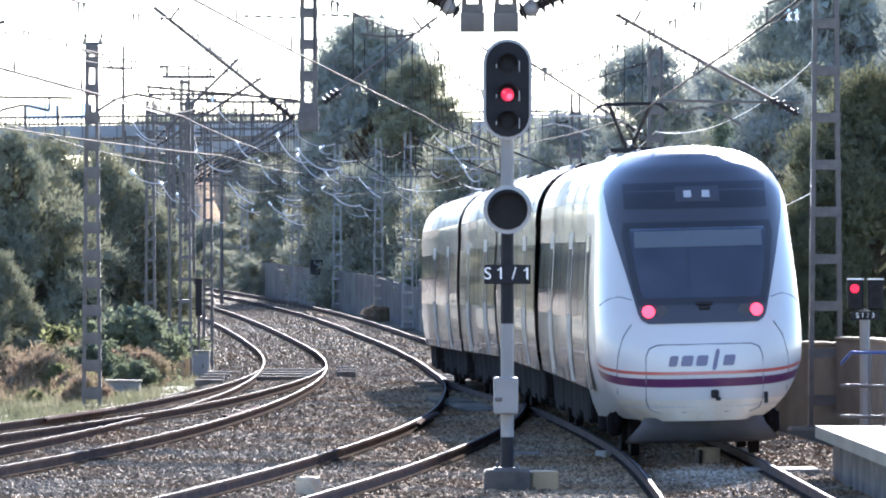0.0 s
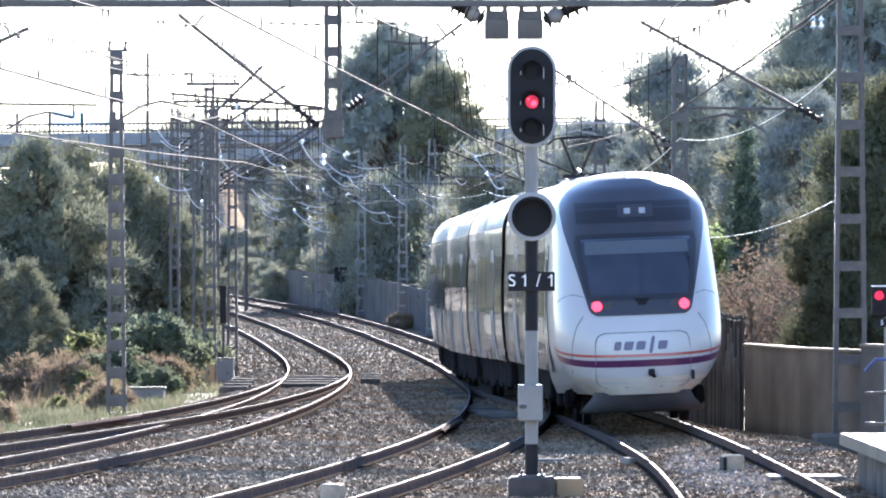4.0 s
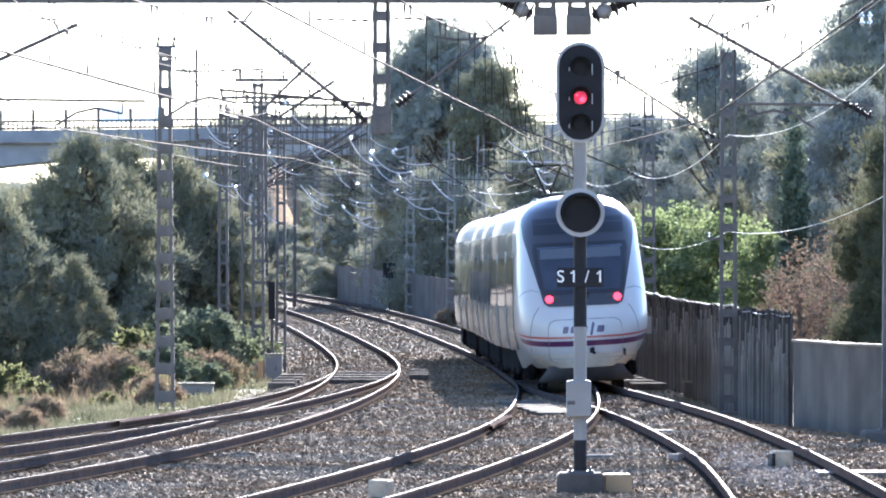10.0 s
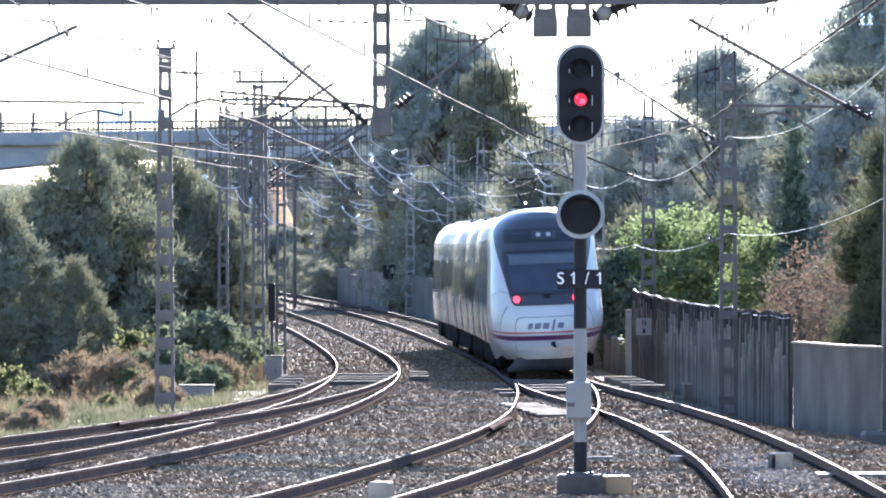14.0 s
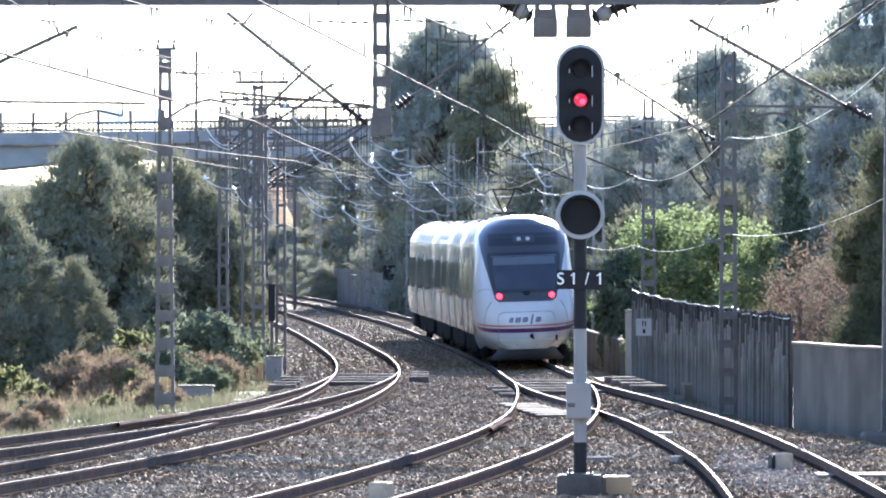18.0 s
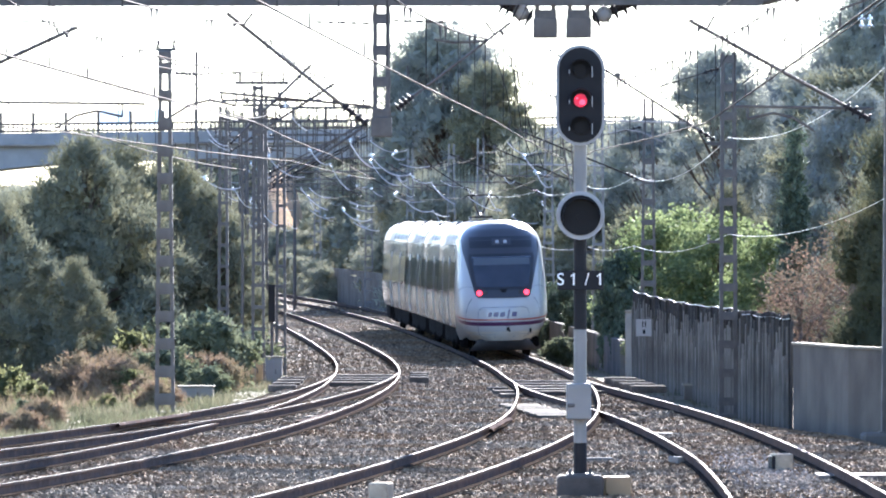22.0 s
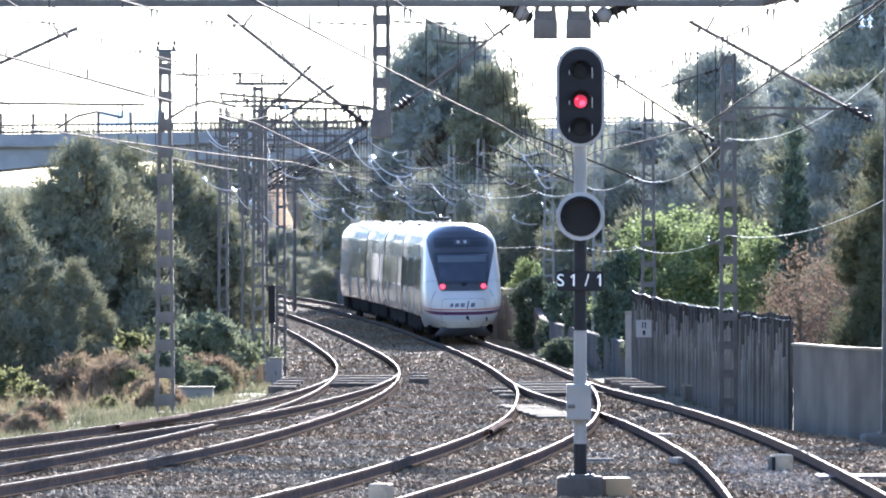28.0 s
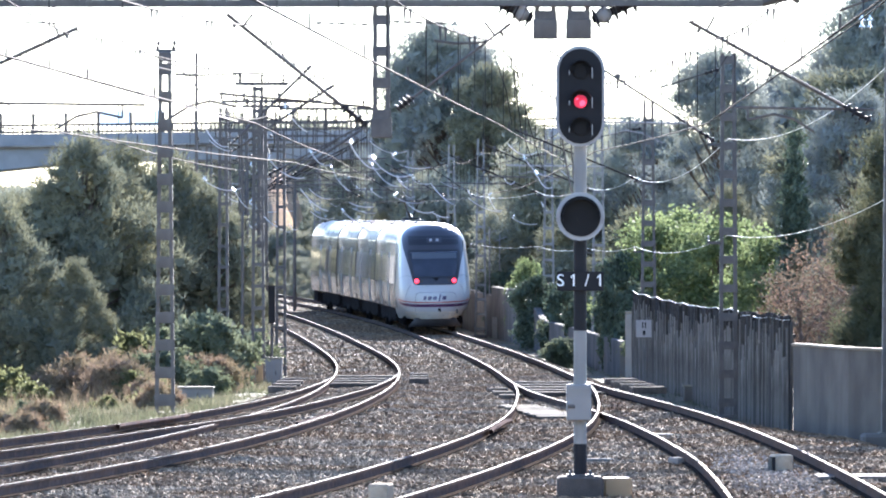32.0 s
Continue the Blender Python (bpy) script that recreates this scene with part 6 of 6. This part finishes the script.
# ---- trees and scrub ----
def leaf_mesh(name, lobes, clumps, per, leaf, spread, mat, parent, seed, up=0.3, needle=False, inner=0.62, core=0.0, fine=1.0):
    """Foliage: clumps of small leaves scattered over lobes, thinner inside."""
    r = np.random.default_rng(seed)
    vol = np.array([l[3] * l[4] + l[4] * l[5] + l[3] * l[5] for l in lobes])
    pick = r.choice(len(lobes), clumps, p=vol / vol.sum())
    L = np.array(lobes)[pick]
    d = r.normal(size=(clumps, 3))
    d /= np.linalg.norm(d, axis=1)[:, None]
    if needle:
        d[:, 2] += 0.4
    rad = (inner + ((1.24 if needle else 1.07) - inner) * r.random(clumps) ** (1.0 if needle else 0.7))[:, None]
    c = L[:, :3] + d * rad * L[:, 3:6]
    n = clumps * per
    own = spread * (0.6 + 0.8 * r.random((clumps, 1, 1)))
    p = (c[:, None, :] + r.normal(size=(clumps, per, 3)) * own * np.array([1, 1, 0.7])).reshape(n, 3)
    a = r.normal(size=(n, 3)) + np.repeat(d, per, axis=0) * 0.8 + np.array([0, 0, up])
    a /= np.linalg.norm(a, axis=1)[:, None]
    w = np.cross(a, r.normal(size=(n, 3)))
    w /= np.linalg.norm(w, axis=1)[:, None]
    ln = (leaf[0] * (0.6 + 0.8 * r.random(n)))[:, None]
    wd = (leaf[1] * (0.6 + 0.8 * r.random(n)))[:, None]
    if needle:
        v = np.stack([p - w * wd, p + w * wd, p + a * ln], axis=1).reshape(-1, 3)
        f = np.arange(3 * n).reshape(-1, 3).tolist()
    else:
        v = np.stack([p - a * ln * 0.5, p + w * wd, p + a * ln * 0.5, p - w * wd], axis=1).reshape(-1, 3)
        f = (np.array([[0, 1, 2, 3]])[None] + 4 * np.arange(n)[:, None, None]).reshape(-1, 4).tolist()
    if core:
        cv, cf = inner_foliage(lobes, core, seed, int(46 / fine ** 1.6), fine)
        f += (cf + len(v)).tolist()
        v = np.vstack([v, cv])
    ob = mesh_from(name, v, f, mat, parent)
    ob.data.polygons.foreach_set("use_smooth", np.ones(len(f), dtype=bool))
    return ob


def inner_foliage(lobes, share_of, seed, per=46, big=1.0):
    """Ragged sprays of twigs and needles that fill the lobes, laid roughly along their surface."""
    r = np.random.default_rng(seed + 900)
    L = np.repeat(np.array(lobes), per, axis=0)
    n = len(L)
    d = r.normal(size=(n, 3))
    d /= np.linalg.norm(d, axis=1)[:, None]
    c = L[:, :3] + d * (0.25 + 0.75 * r.random((n, 1)) ** 0.6) * share_of * L[:, 3:6]
    nor = d + r.normal(size=(n, 3)) * 0.55
    u = np.cross(nor, r.normal(size=(n, 3)))
    u /= np.linalg.norm(u, axis=1)[:, None]
    w = np.cross(nor, u)
    w /= np.linalg.norm(w, axis=1)[:, None]
    size = big * (0.30 * L[:, 3:4] + 0.05) * (0.5 + r.random((n, 1)))
    a = r.uniform(0, 0.8, (n, 1))
    tip = [c + size * (np.cos(a + k * 2.094) * u + np.sin(a + k * 2.094) * w) * r.uniform(0.6, 1.3, (n, 1)) for k in range(3)]
    return np.stack(tip, axis=1).reshape(-1, 3), np.arange(3 * n).reshape(-1, 3)


def branches(bm, base, lobes, r0, seed):
    r = np.random.default_rng(seed)
    top = max(l[2] for l in lobes)
    cx, cy = np.mean([l[0] for l in lobes]), np.mean([l[1] for l in lobes])
    spine = [Vector((0, 0, -0.3)), Vector((cx * 0.25 + 0.05, cy * 0.2, top * 0.35)), Vector((cx * 0.6 - 0.05, cy * 0.5, top * 0.65)), Vector((cx, cy, top))]
    for i, (a, e) in enumerate(zip(spine, spine[1:])):
        rod(bm, a, e, r0 * (1 - 0.28 * i), r0 * (1 - 0.28 * (i + 1)), 8)
    for l in lobes:
        c = Vector(l[:3])
        f = min(0.9, max(0.15, (c.z - 0.35 * l[5]) / top * 0.75))
        k = f * 3
        i = min(2, int(k))
        s = spine[i].lerp(spine[i + 1], k - i)
        mid = s.lerp(c, 0.55) + Vector((0, 0, -0.1 * l[5]))
        rod(bm, s, mid, r0 * 0.32, r0 * 0.2, 6)
        rod(bm, mid, c, r0 * 0.2, r0 * 0.08, 5)
        for _ in range(3):
            q = c + Vector(r.normal(size=3) * 0.45 * np.array(l[3:6]))
            rod(bm, mid, q, r0 * 0.10, r0 * 0.03, 4)
    return bm


def tree(name, label, lobes, clumps, per, leaf, spread, mat, seed, trunk=0.16, up=0.3, category="tree", needle=False, inner=0.62, core=0.0, fine=1.0):
    t = thing(name, pose(0, 0, 0), label, category, "lineside trees")
    part("trunk", branches(B(), None, lobes, trunk, seed), M_BARK, t, "brown bark trunk and limbs", smooth=True)
    leaf_mesh("crown", lobes, clumps, per, leaf, spread, mat, t, seed, up, needle, inner, core, fine)
    return t


def lobes_cone(h, w, seed, n=26):
    """Pointed crown of a young pine, broad at the foot, with side leaders."""
    r = np.random.default_rng(seed)
    out = []
    for i in range(n):
        f = 0.05 + 0.93 * (i + 0.5) / n
        ring = w * 0.5 * (1 - f ** 3.0) ** 0.8 * (0.72 + 0.28 * min(1.0, f / 0.3)) * r.uniform(0.45, 1.0)
        a = i * 2.4 + r.uniform(-0.4, 0.4)
        s = w * (0.06 + 0.05 * (1 - f)) * r.uniform(0.7, 1.4)
        out.append((math.cos(a) * ring, math.sin(a) * ring, h * f, s, s, s * r.uniform(0.7, 1.2)))
    return out


def lobes_pine(h, w, seed, low=0.2, n=16, big=1.0):
    """Broad uneven crown of a lineside pine."""
    r = np.random.default_rng(seed)
    out = []
    for i in range(n):
        f = low + (1 - low) * (i + 0.5) / n
        ring = w * 0.5 * (0.55 + 0.6 * math.sin(math.pi * min(1, (f - low) / (1 - low) * 0.75 + 0.22)))
        a = i * 2.4 + r.uniform(-0.5, 0.5)
        k = r.uniform(0.15, 0.8)
        s = w * r.uniform(0.15, 0.26) * big
        out.append((math.cos(a) * ring * k, math.sin(a) * ring * k, h * f * 0.92, s, s, s * r.uniform(0.6, 0.9)))
    return out


def lobes_dome(h, w, seed, low=0.45, n=40):
    """Broad rounded umbrella crown of an old pine."""
    r = np.random.default_rng(seed)
    out = []
    for i in range(n):
        f = (i + 0.5) / n
        s = w * r.uniform(0.09, 0.16)
        ring = (w * 0.5 - 0.4 * s) * math.sqrt(max(0.0, 1 - f ** 2.6)) * r.uniform(0.6, 1.0) ** 0.6
        a = i * 2.4 + r.uniform(-0.5, 0.5)
        out.append((math.cos(a) * ring, math.sin(a) * ring, h * (low + (0.95 - low) * f) - s * 0.6, s, s, s * r.uniform(0.55, 0.8)))
    return out


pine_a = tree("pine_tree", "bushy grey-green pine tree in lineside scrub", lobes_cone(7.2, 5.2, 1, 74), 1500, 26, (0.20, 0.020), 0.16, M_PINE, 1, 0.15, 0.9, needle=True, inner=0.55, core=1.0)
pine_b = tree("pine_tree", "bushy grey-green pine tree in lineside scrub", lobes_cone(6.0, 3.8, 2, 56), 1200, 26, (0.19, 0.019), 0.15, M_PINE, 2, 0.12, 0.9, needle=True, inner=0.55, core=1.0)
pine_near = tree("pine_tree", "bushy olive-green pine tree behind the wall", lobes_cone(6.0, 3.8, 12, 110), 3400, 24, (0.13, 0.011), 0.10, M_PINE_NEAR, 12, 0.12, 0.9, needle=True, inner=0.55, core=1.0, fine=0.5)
pine_c = tree("tall_pine_tree", "tall dark umbrella pine with a broad crown", lobes_dome(13.5, 7.4, 3, 0.36, 60), 1900, 30, (0.24, 0.026), 0.22, M_PINE_HAZY_BLUE, 3, 0.24, 0.6, needle=True, inner=0.55, core=0.9)
pine_d = tree("tall_pine_tree", "tall dark pine with uneven airy crown", lobes_dome(12.0, 5.6, 4, 0.22, 36), 1500, 28, (0.24, 0.027), 0.22, M_PINE_HAZY_BLUE, 4, 0.2, 0.6, needle=True, inner=0.6, core=0.5)
pine_e = tree("woodland_pine", "grey-green pine in the wood behind the line", lobes_pine(7.0, 5.2, 14, 0.06, 46, 0.6), 760, 28, (0.34, 0.034), 0.28, M_PINE_HAZY_FAR, 14, 0.15, 0.8, needle=True, inner=0.6, core=0.85)
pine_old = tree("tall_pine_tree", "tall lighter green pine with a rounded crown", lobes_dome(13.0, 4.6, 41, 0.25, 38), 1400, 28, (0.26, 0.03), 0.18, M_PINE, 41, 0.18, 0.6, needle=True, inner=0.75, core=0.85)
green = tree("leafy_tree", "bright green leafy tree behind the fence", lobes_pine(5.6, 4.2, 5, 0.12, 34, 0.75), 900, 16, (0.15, 0.05), 0.18, M_LEAF, 5, 0.10, inner=0.62, core=0.0)
russet = tree("russet_shrub", "leafless russet-brown shrub with fine twigs", lobes_pine(4.9, 3.4, 6, 0.15, 16), 330, 14, (0.13, 0.022), 0.2, M_RUSSET, 6, 0.10, category="shrub")
cyp = tree("cypress_tree", "slim dark green cypress tree", [(0, 0, 0.6 + i * 0.8, 0.50 * (1 - (i / 10) ** 2 * 0.8), 0.50 * (1 - (i / 10) ** 2 * 0.8), 0.7) for i in range(10)], 420, 18, (0.22, 0.035), 0.11, M_CYPRESS, 7, 0.12, up=1.5, core=1.0)
bush = tree("scrub_bush", "rounded olive-green scrub bush", lobes_pine(1.7, 2.2, 8, 0.15, 22, 0.68), 300, 18, (0.14, 0.03), 0.11, M_SCRUB, 8, 0.04, category="bush", inner=0.75, core=0.8)
brown = tree("dry_bush", "dry brown scrub bush", lobes_pine(1.3, 2.0, 9, 0.12, 12), 260, 18, (0.18, 0.012), 0.12, M_BRUSH, 9, 0.03, up=1.2, category="bush", core=0.7)
weed = tree("flowering_weed", "bright yellow-green flowering weed", lobes_pine(0.9, 0.9, 10, 0.15, 8), 120, 14, (0.12, 0.02), 0.08, M_YELLOW, 10, 0.015, up=1.0, category="weed", core=0.6)
shrub = tree("evergreen_shrub", "dense dark evergreen shrub behind the wall", lobes_pine(2.6, 2.0, 51, 0.1, 24, 0.75), 420, 18, (0.13, 0.035), 0.10, M_CYPRESS, 51, 0.05, category="shrub", inner=0.7, core=0.9)
placed = set()


def put(ob, x, y, s=1.0, turn=0.0, sz=None):
    m = pose(x, y, float(land(x, y)) - 0.05, 0, 0, turn) @ Matrix.Diagonal((s, s, sz or s, 1))
    if ob.name not in placed:
        placed.add(ob.name)
        ob.matrix_basis = m
        return ob
    c = copy_thing(ob, Matrix())
    c.matrix_basis = m
    return c


# left of the line
for ob, x, y, s, turn, sz in ((pine_a, -10.6, 200, 1.0, 0, 1.0), (pine_b, -8.0, 214, 1.1, 40, 1.0), (pine_b, -9.7, 206, 1.35, 310, 1.16), (pine_b, -10.3, 208, 1.3, 190, 1.08), (pine_b, -7.2, 208, 1.0, 250, 0.92), (pine_b, -8.45, 209, 1.15, 70, 1.1), (pine_b, -11.4, 204, 1.3, 20, 1.0), (pine_b, -11.7, 199, 1.05, 77, 0.95), (pine_b, -9.5, 203, 1.1, 133, 1.0), (pine_a, -9.0, 212, 0.9, 233, 0.8), (pine_b, -6.9, 218, 0.9, 133, 0.8), (pine_a, -13.2, 190, 0.85, 120, 0.75), (pine_b, -11.5, 178, 0.9, 200, 0.85),
                              (pine_b, -9.3, 222, 1.1, 280, 0.95), (pine_a, -14.2, 215, 1.0, 70, 0.74), (pine_b, -9.85, 180, 0.6, 10, 0.6), (pine_a, -8.6, 236, 0.85, 160, 0.8),
                              (pine_b, -12.6, 175, 0.6, 90, 0.5), (pine_a, -17.5, 240, 1.0, 30, 0.9), (pine_a, -14.5, 262, 1.0, 300, 0.9), (pine_b, -19.0, 300, 1.1, 20, 1.0),
                              (pine_a, -22.0, 340, 1.0, 200, 0.85), (pine_b, -26, 400, 1.0, 0, 0.9)):
    put(ob, x, y, s, turn, sz)
for ob, x, y, s, turn in ((brown, -8.3, 172, 0.9, 0), (bush, -7.2, 176, 0.8, 0), (bush, -6.2, 181, 1.25, 80), (bush, -6.9, 186, 1.2, 10), (brown, -7.6, 178, 1.0, 200), (brown, -9.9, 174, 0.75, 61), (brown, -6.1, 177, 0.8, 20),
                          (weed, -7.75, 171, 1.0, 0), (weed, -8.0, 180, 2.0, 0), (weed, -8.0, 161, 0.5, 60), (bush, -5.9, 171, 0.5, 30), (weed, -6.9, 163, 0.8, 99), (weed, -11.0, 171, 1.2, 77),
                          (weed, -10.2, 168, 0.9, 33), (brown, -6.3, 181, 0.9, 12), (brown, 0.35, 305, 0.55, 40), (weed, -7.6, 402, 1.1, 0), (bush, 3.85, 224, 0.6, 70), (bush, 4.45, 230, 0.5, 160), (bush, 6.6, 202, 1.1, 250), (brown, -9.0, 175, 1.0, 240), (bush, -5.6, 192, 0.9, 15), (brown, -6.3, 200, 0.9, 15)):
    put(ob, x, y, s, turn)
for k in range(26):
    rr = np.random.default_rng(500 + k)
    y = rr.uniform(120, 176)
    x = float(edges(y)[0]) - 0.8 - 7 * rr.random()
    put((brown, weed, bush, brown)[k % 4], x, y, rr.uniform(0.25, 0.55), rr.uniform(0, 360))
# beyond the fence and wall on the right
for ob, x, y, s, turn, sz in ((green, 6.8, 214, 0.92, 0, 0.9), (green, 8.6, 212, 1.0, 90, 0.9), (green, 7.7, 222, 0.95, 200, 0.96), (green, 9.8, 206, 0.8, 20, 0.8),
                              (green, 3.35, 275, 0.38, 50, 0.62), (shrub, 3.5, 257, 0.95, 0, 1.08), (shrub, 4.4, 248, 0.8, 120, 1.0), (shrub, 4.95, 236, 0.7, 220, 0.9), (shrub, 5.45, 213, 0.85, 60, 1.45), (shrub, 5.85, 208, 0.7, 160, 1.1), (shrub, 2.9, 290, 1.3, 30, 1.1),
                              (russet, 8.7, 165, 0.9, 0, 0.64), (russet, 10.2, 168, 1.0, 100, 1.0), (russet, 9.6, 172, 0.9, 210, 0.76), (cyp, 10.3, 199, 0.95, 0, 0.9),
                              (pine_near, 10.2, 137, 1.25, 30, 1.15), (pine_near, 9.05, 135.0, 0.66, 200, 0.68), (pine_d, 10.6, 262, 1.0, 0, 1.0), (pine_d, 8.4, 285, 0.9, 120, 0.8), (pine_c, 14.3, 245, 0.75, 100, 0.86), (pine_old, 14.3, 230, 1.38, 40, 0.80), (pine_c, 16.2, 240, 0.9, 40, 1.05), (pine_c, 17.5, 250, 1.0, 160, 1.1),
                              (pine_d, 12.5, 205, 0.75, 200, 0.75), (pine_a, 13.3, 190, 1.0, 60, 1.05), (pine_c, 19.0, 215, 0.9, 250, 1.0), (pine_d, 14.2, 275, 1.0, 50, 0.95),
                              (pine_b, 9.9, 238, 1.0, 10, 0.95), (pine_a, 12.2, 228, 0.9, 210, 0.9), (pine_a, 11.8, 178, 0.8, 77, 0.75),
                              (pine_a, 6.0, 283, 1.0, 15, 0.8), (pine_b, 7.6, 268, 1.0, 95, 0.85), (pine_a, 4.3, 300, 1.0, 200, 0.85), (bush, 4.25, 251, 0.7, 0, 0.8), (bush, 12.5, 150, 1.2, 0, 1.2), (bush, 11.0, 142, 1.0, 50, 1.2)):
    put(ob, x, y, s, turn, sz)
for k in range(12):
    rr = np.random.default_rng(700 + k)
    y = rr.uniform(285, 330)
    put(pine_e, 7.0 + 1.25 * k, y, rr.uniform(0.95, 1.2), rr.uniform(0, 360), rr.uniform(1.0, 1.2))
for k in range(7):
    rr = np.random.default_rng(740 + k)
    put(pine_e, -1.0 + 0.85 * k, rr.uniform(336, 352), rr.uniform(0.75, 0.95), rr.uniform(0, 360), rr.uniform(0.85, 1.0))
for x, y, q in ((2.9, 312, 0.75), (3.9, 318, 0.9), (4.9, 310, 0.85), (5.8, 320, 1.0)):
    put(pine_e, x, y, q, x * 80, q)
# the wood behind the curve, its haze held in the needle colours
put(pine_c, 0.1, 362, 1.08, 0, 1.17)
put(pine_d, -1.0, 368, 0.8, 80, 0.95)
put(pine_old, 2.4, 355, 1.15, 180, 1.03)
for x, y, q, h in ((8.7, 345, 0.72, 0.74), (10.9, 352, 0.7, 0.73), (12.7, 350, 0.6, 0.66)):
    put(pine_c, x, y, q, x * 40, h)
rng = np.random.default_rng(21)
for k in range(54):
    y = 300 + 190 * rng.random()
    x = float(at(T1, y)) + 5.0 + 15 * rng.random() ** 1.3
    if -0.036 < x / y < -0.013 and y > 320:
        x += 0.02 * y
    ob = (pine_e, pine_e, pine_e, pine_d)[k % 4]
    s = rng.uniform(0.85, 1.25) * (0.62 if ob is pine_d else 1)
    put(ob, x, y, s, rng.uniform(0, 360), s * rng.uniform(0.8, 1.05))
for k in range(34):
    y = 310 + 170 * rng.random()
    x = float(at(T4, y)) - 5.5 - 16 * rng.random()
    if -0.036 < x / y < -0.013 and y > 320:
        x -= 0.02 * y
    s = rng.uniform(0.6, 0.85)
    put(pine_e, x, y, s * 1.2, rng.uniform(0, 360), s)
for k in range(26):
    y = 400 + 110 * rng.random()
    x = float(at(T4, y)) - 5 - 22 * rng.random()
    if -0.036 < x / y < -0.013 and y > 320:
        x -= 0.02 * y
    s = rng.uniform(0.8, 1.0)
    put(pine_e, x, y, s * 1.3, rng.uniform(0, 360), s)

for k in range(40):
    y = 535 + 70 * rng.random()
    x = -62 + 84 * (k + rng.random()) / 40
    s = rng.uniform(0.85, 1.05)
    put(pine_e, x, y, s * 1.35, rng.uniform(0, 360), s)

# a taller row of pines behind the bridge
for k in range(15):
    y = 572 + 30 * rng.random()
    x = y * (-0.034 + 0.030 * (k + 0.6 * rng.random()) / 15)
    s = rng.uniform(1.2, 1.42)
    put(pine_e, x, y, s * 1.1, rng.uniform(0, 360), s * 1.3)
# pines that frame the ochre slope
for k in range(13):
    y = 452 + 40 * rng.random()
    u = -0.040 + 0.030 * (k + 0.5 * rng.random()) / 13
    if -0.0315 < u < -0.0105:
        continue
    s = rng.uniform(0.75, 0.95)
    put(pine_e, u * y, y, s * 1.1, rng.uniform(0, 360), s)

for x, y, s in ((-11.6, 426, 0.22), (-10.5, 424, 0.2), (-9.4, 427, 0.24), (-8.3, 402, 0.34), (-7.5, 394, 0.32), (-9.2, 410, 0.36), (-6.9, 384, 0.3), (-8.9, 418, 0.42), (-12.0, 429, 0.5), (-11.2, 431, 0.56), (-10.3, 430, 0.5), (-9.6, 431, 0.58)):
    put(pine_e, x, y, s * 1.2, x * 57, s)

# dry grass and weeds on the verge
def grass(name, n, y0, y1, x_of, height, mat, label, seed):
    r = np.random.default_rng(seed)
    y = y0 + (y1 - y0) * r.random(n)
    x = x_of(y, r.random(n))
    thin = np.sin(x * 1.9 + 0.7 * y) * np.sin(y * 0.53 - x * 0.8) + 0.6 * np.sin(x * 4.7 - y * 1.9) > -0.15
    x, y = x[thin], y[thin]
    n = len(x)
    z = land(x, y)
    per = 5
    base = np.repeat(np.column_stack([x, y, z]), per, axis=0) + r.normal(size=(n * per, 3)) * np.array([0.07, 0.07, 0])
    m = n * per
    h = height * (0.5 + r.random(m)) * np.repeat(0.5 + r.random(n), per)
    lean = r.normal(size=(m, 2)) * 0.35
    tip = base + np.column_stack([lean[:, 0] * h, lean[:, 1] * h, h])
    side = r.normal(size=(m, 3)) * np.array([1, 1, 0])
    side /= np.linalg.norm(side, axis=1)[:, None]
    v = np.stack([base - side * 0.012, base + side * 0.012, tip], axis=1).reshape(-1, 3)
    f = np.arange(3 * m).reshape(-1, 3)
    tagged(mesh_from(name, v, f, mat), label, "grass", kind="stuff")


def verge(y, u):
    l, _ = edges(y)
    return l + 0.4 - 11 * u


grass("dry_grass", 34000, 100, 200, verge, 0.14, M_DRYGRASS, "sparse dry straw-coloured grass on the verge", 31)
grass("brown_scrub_grass", 3600, 160, 200, lambda y, u: edges(y)[0] - 2.2 - 8.5 * u, 0.34, M_BRUSH, "brown tangled scrub grass under the pines", 32)
grass("fence_weeds", 700, 110, 260, lambda y, u: at(T1, y) + 2.4 + 2.2 * u, 0.12, M_DRYGRASS, "dry weeds along the fence foot", 33)

# ochre cutting slope behind the curve
b = B()
rows = []
for i in range(9):
    a = i / 8
    rows.append([b.verts.new(((-12.1 + 2.9 * j / 10) * (1 + 0.08 * a) + 0.25 * math.sin(i * 1.7), 434 + 36 * a, float(land(-10.7, 440)) - 0.3 + 9.2 * a * math.sin(math.pi * (j + 1.2) / 12.4) ** 0.45 + 0.15 * math.sin(j * 2.1 + i * 1.3))) for j in range(11)])
for r, s in zip(rows, rows[1:]):
    for j in range(10):
        b.faces.new((r[j], r[j + 1], s[j + 1], s[j]))
tagged(part("ground_cutting", b, M_HILL, None, smooth=True), "ochre earth cutting slope in the distance", "slope", kind="structure")

motions()
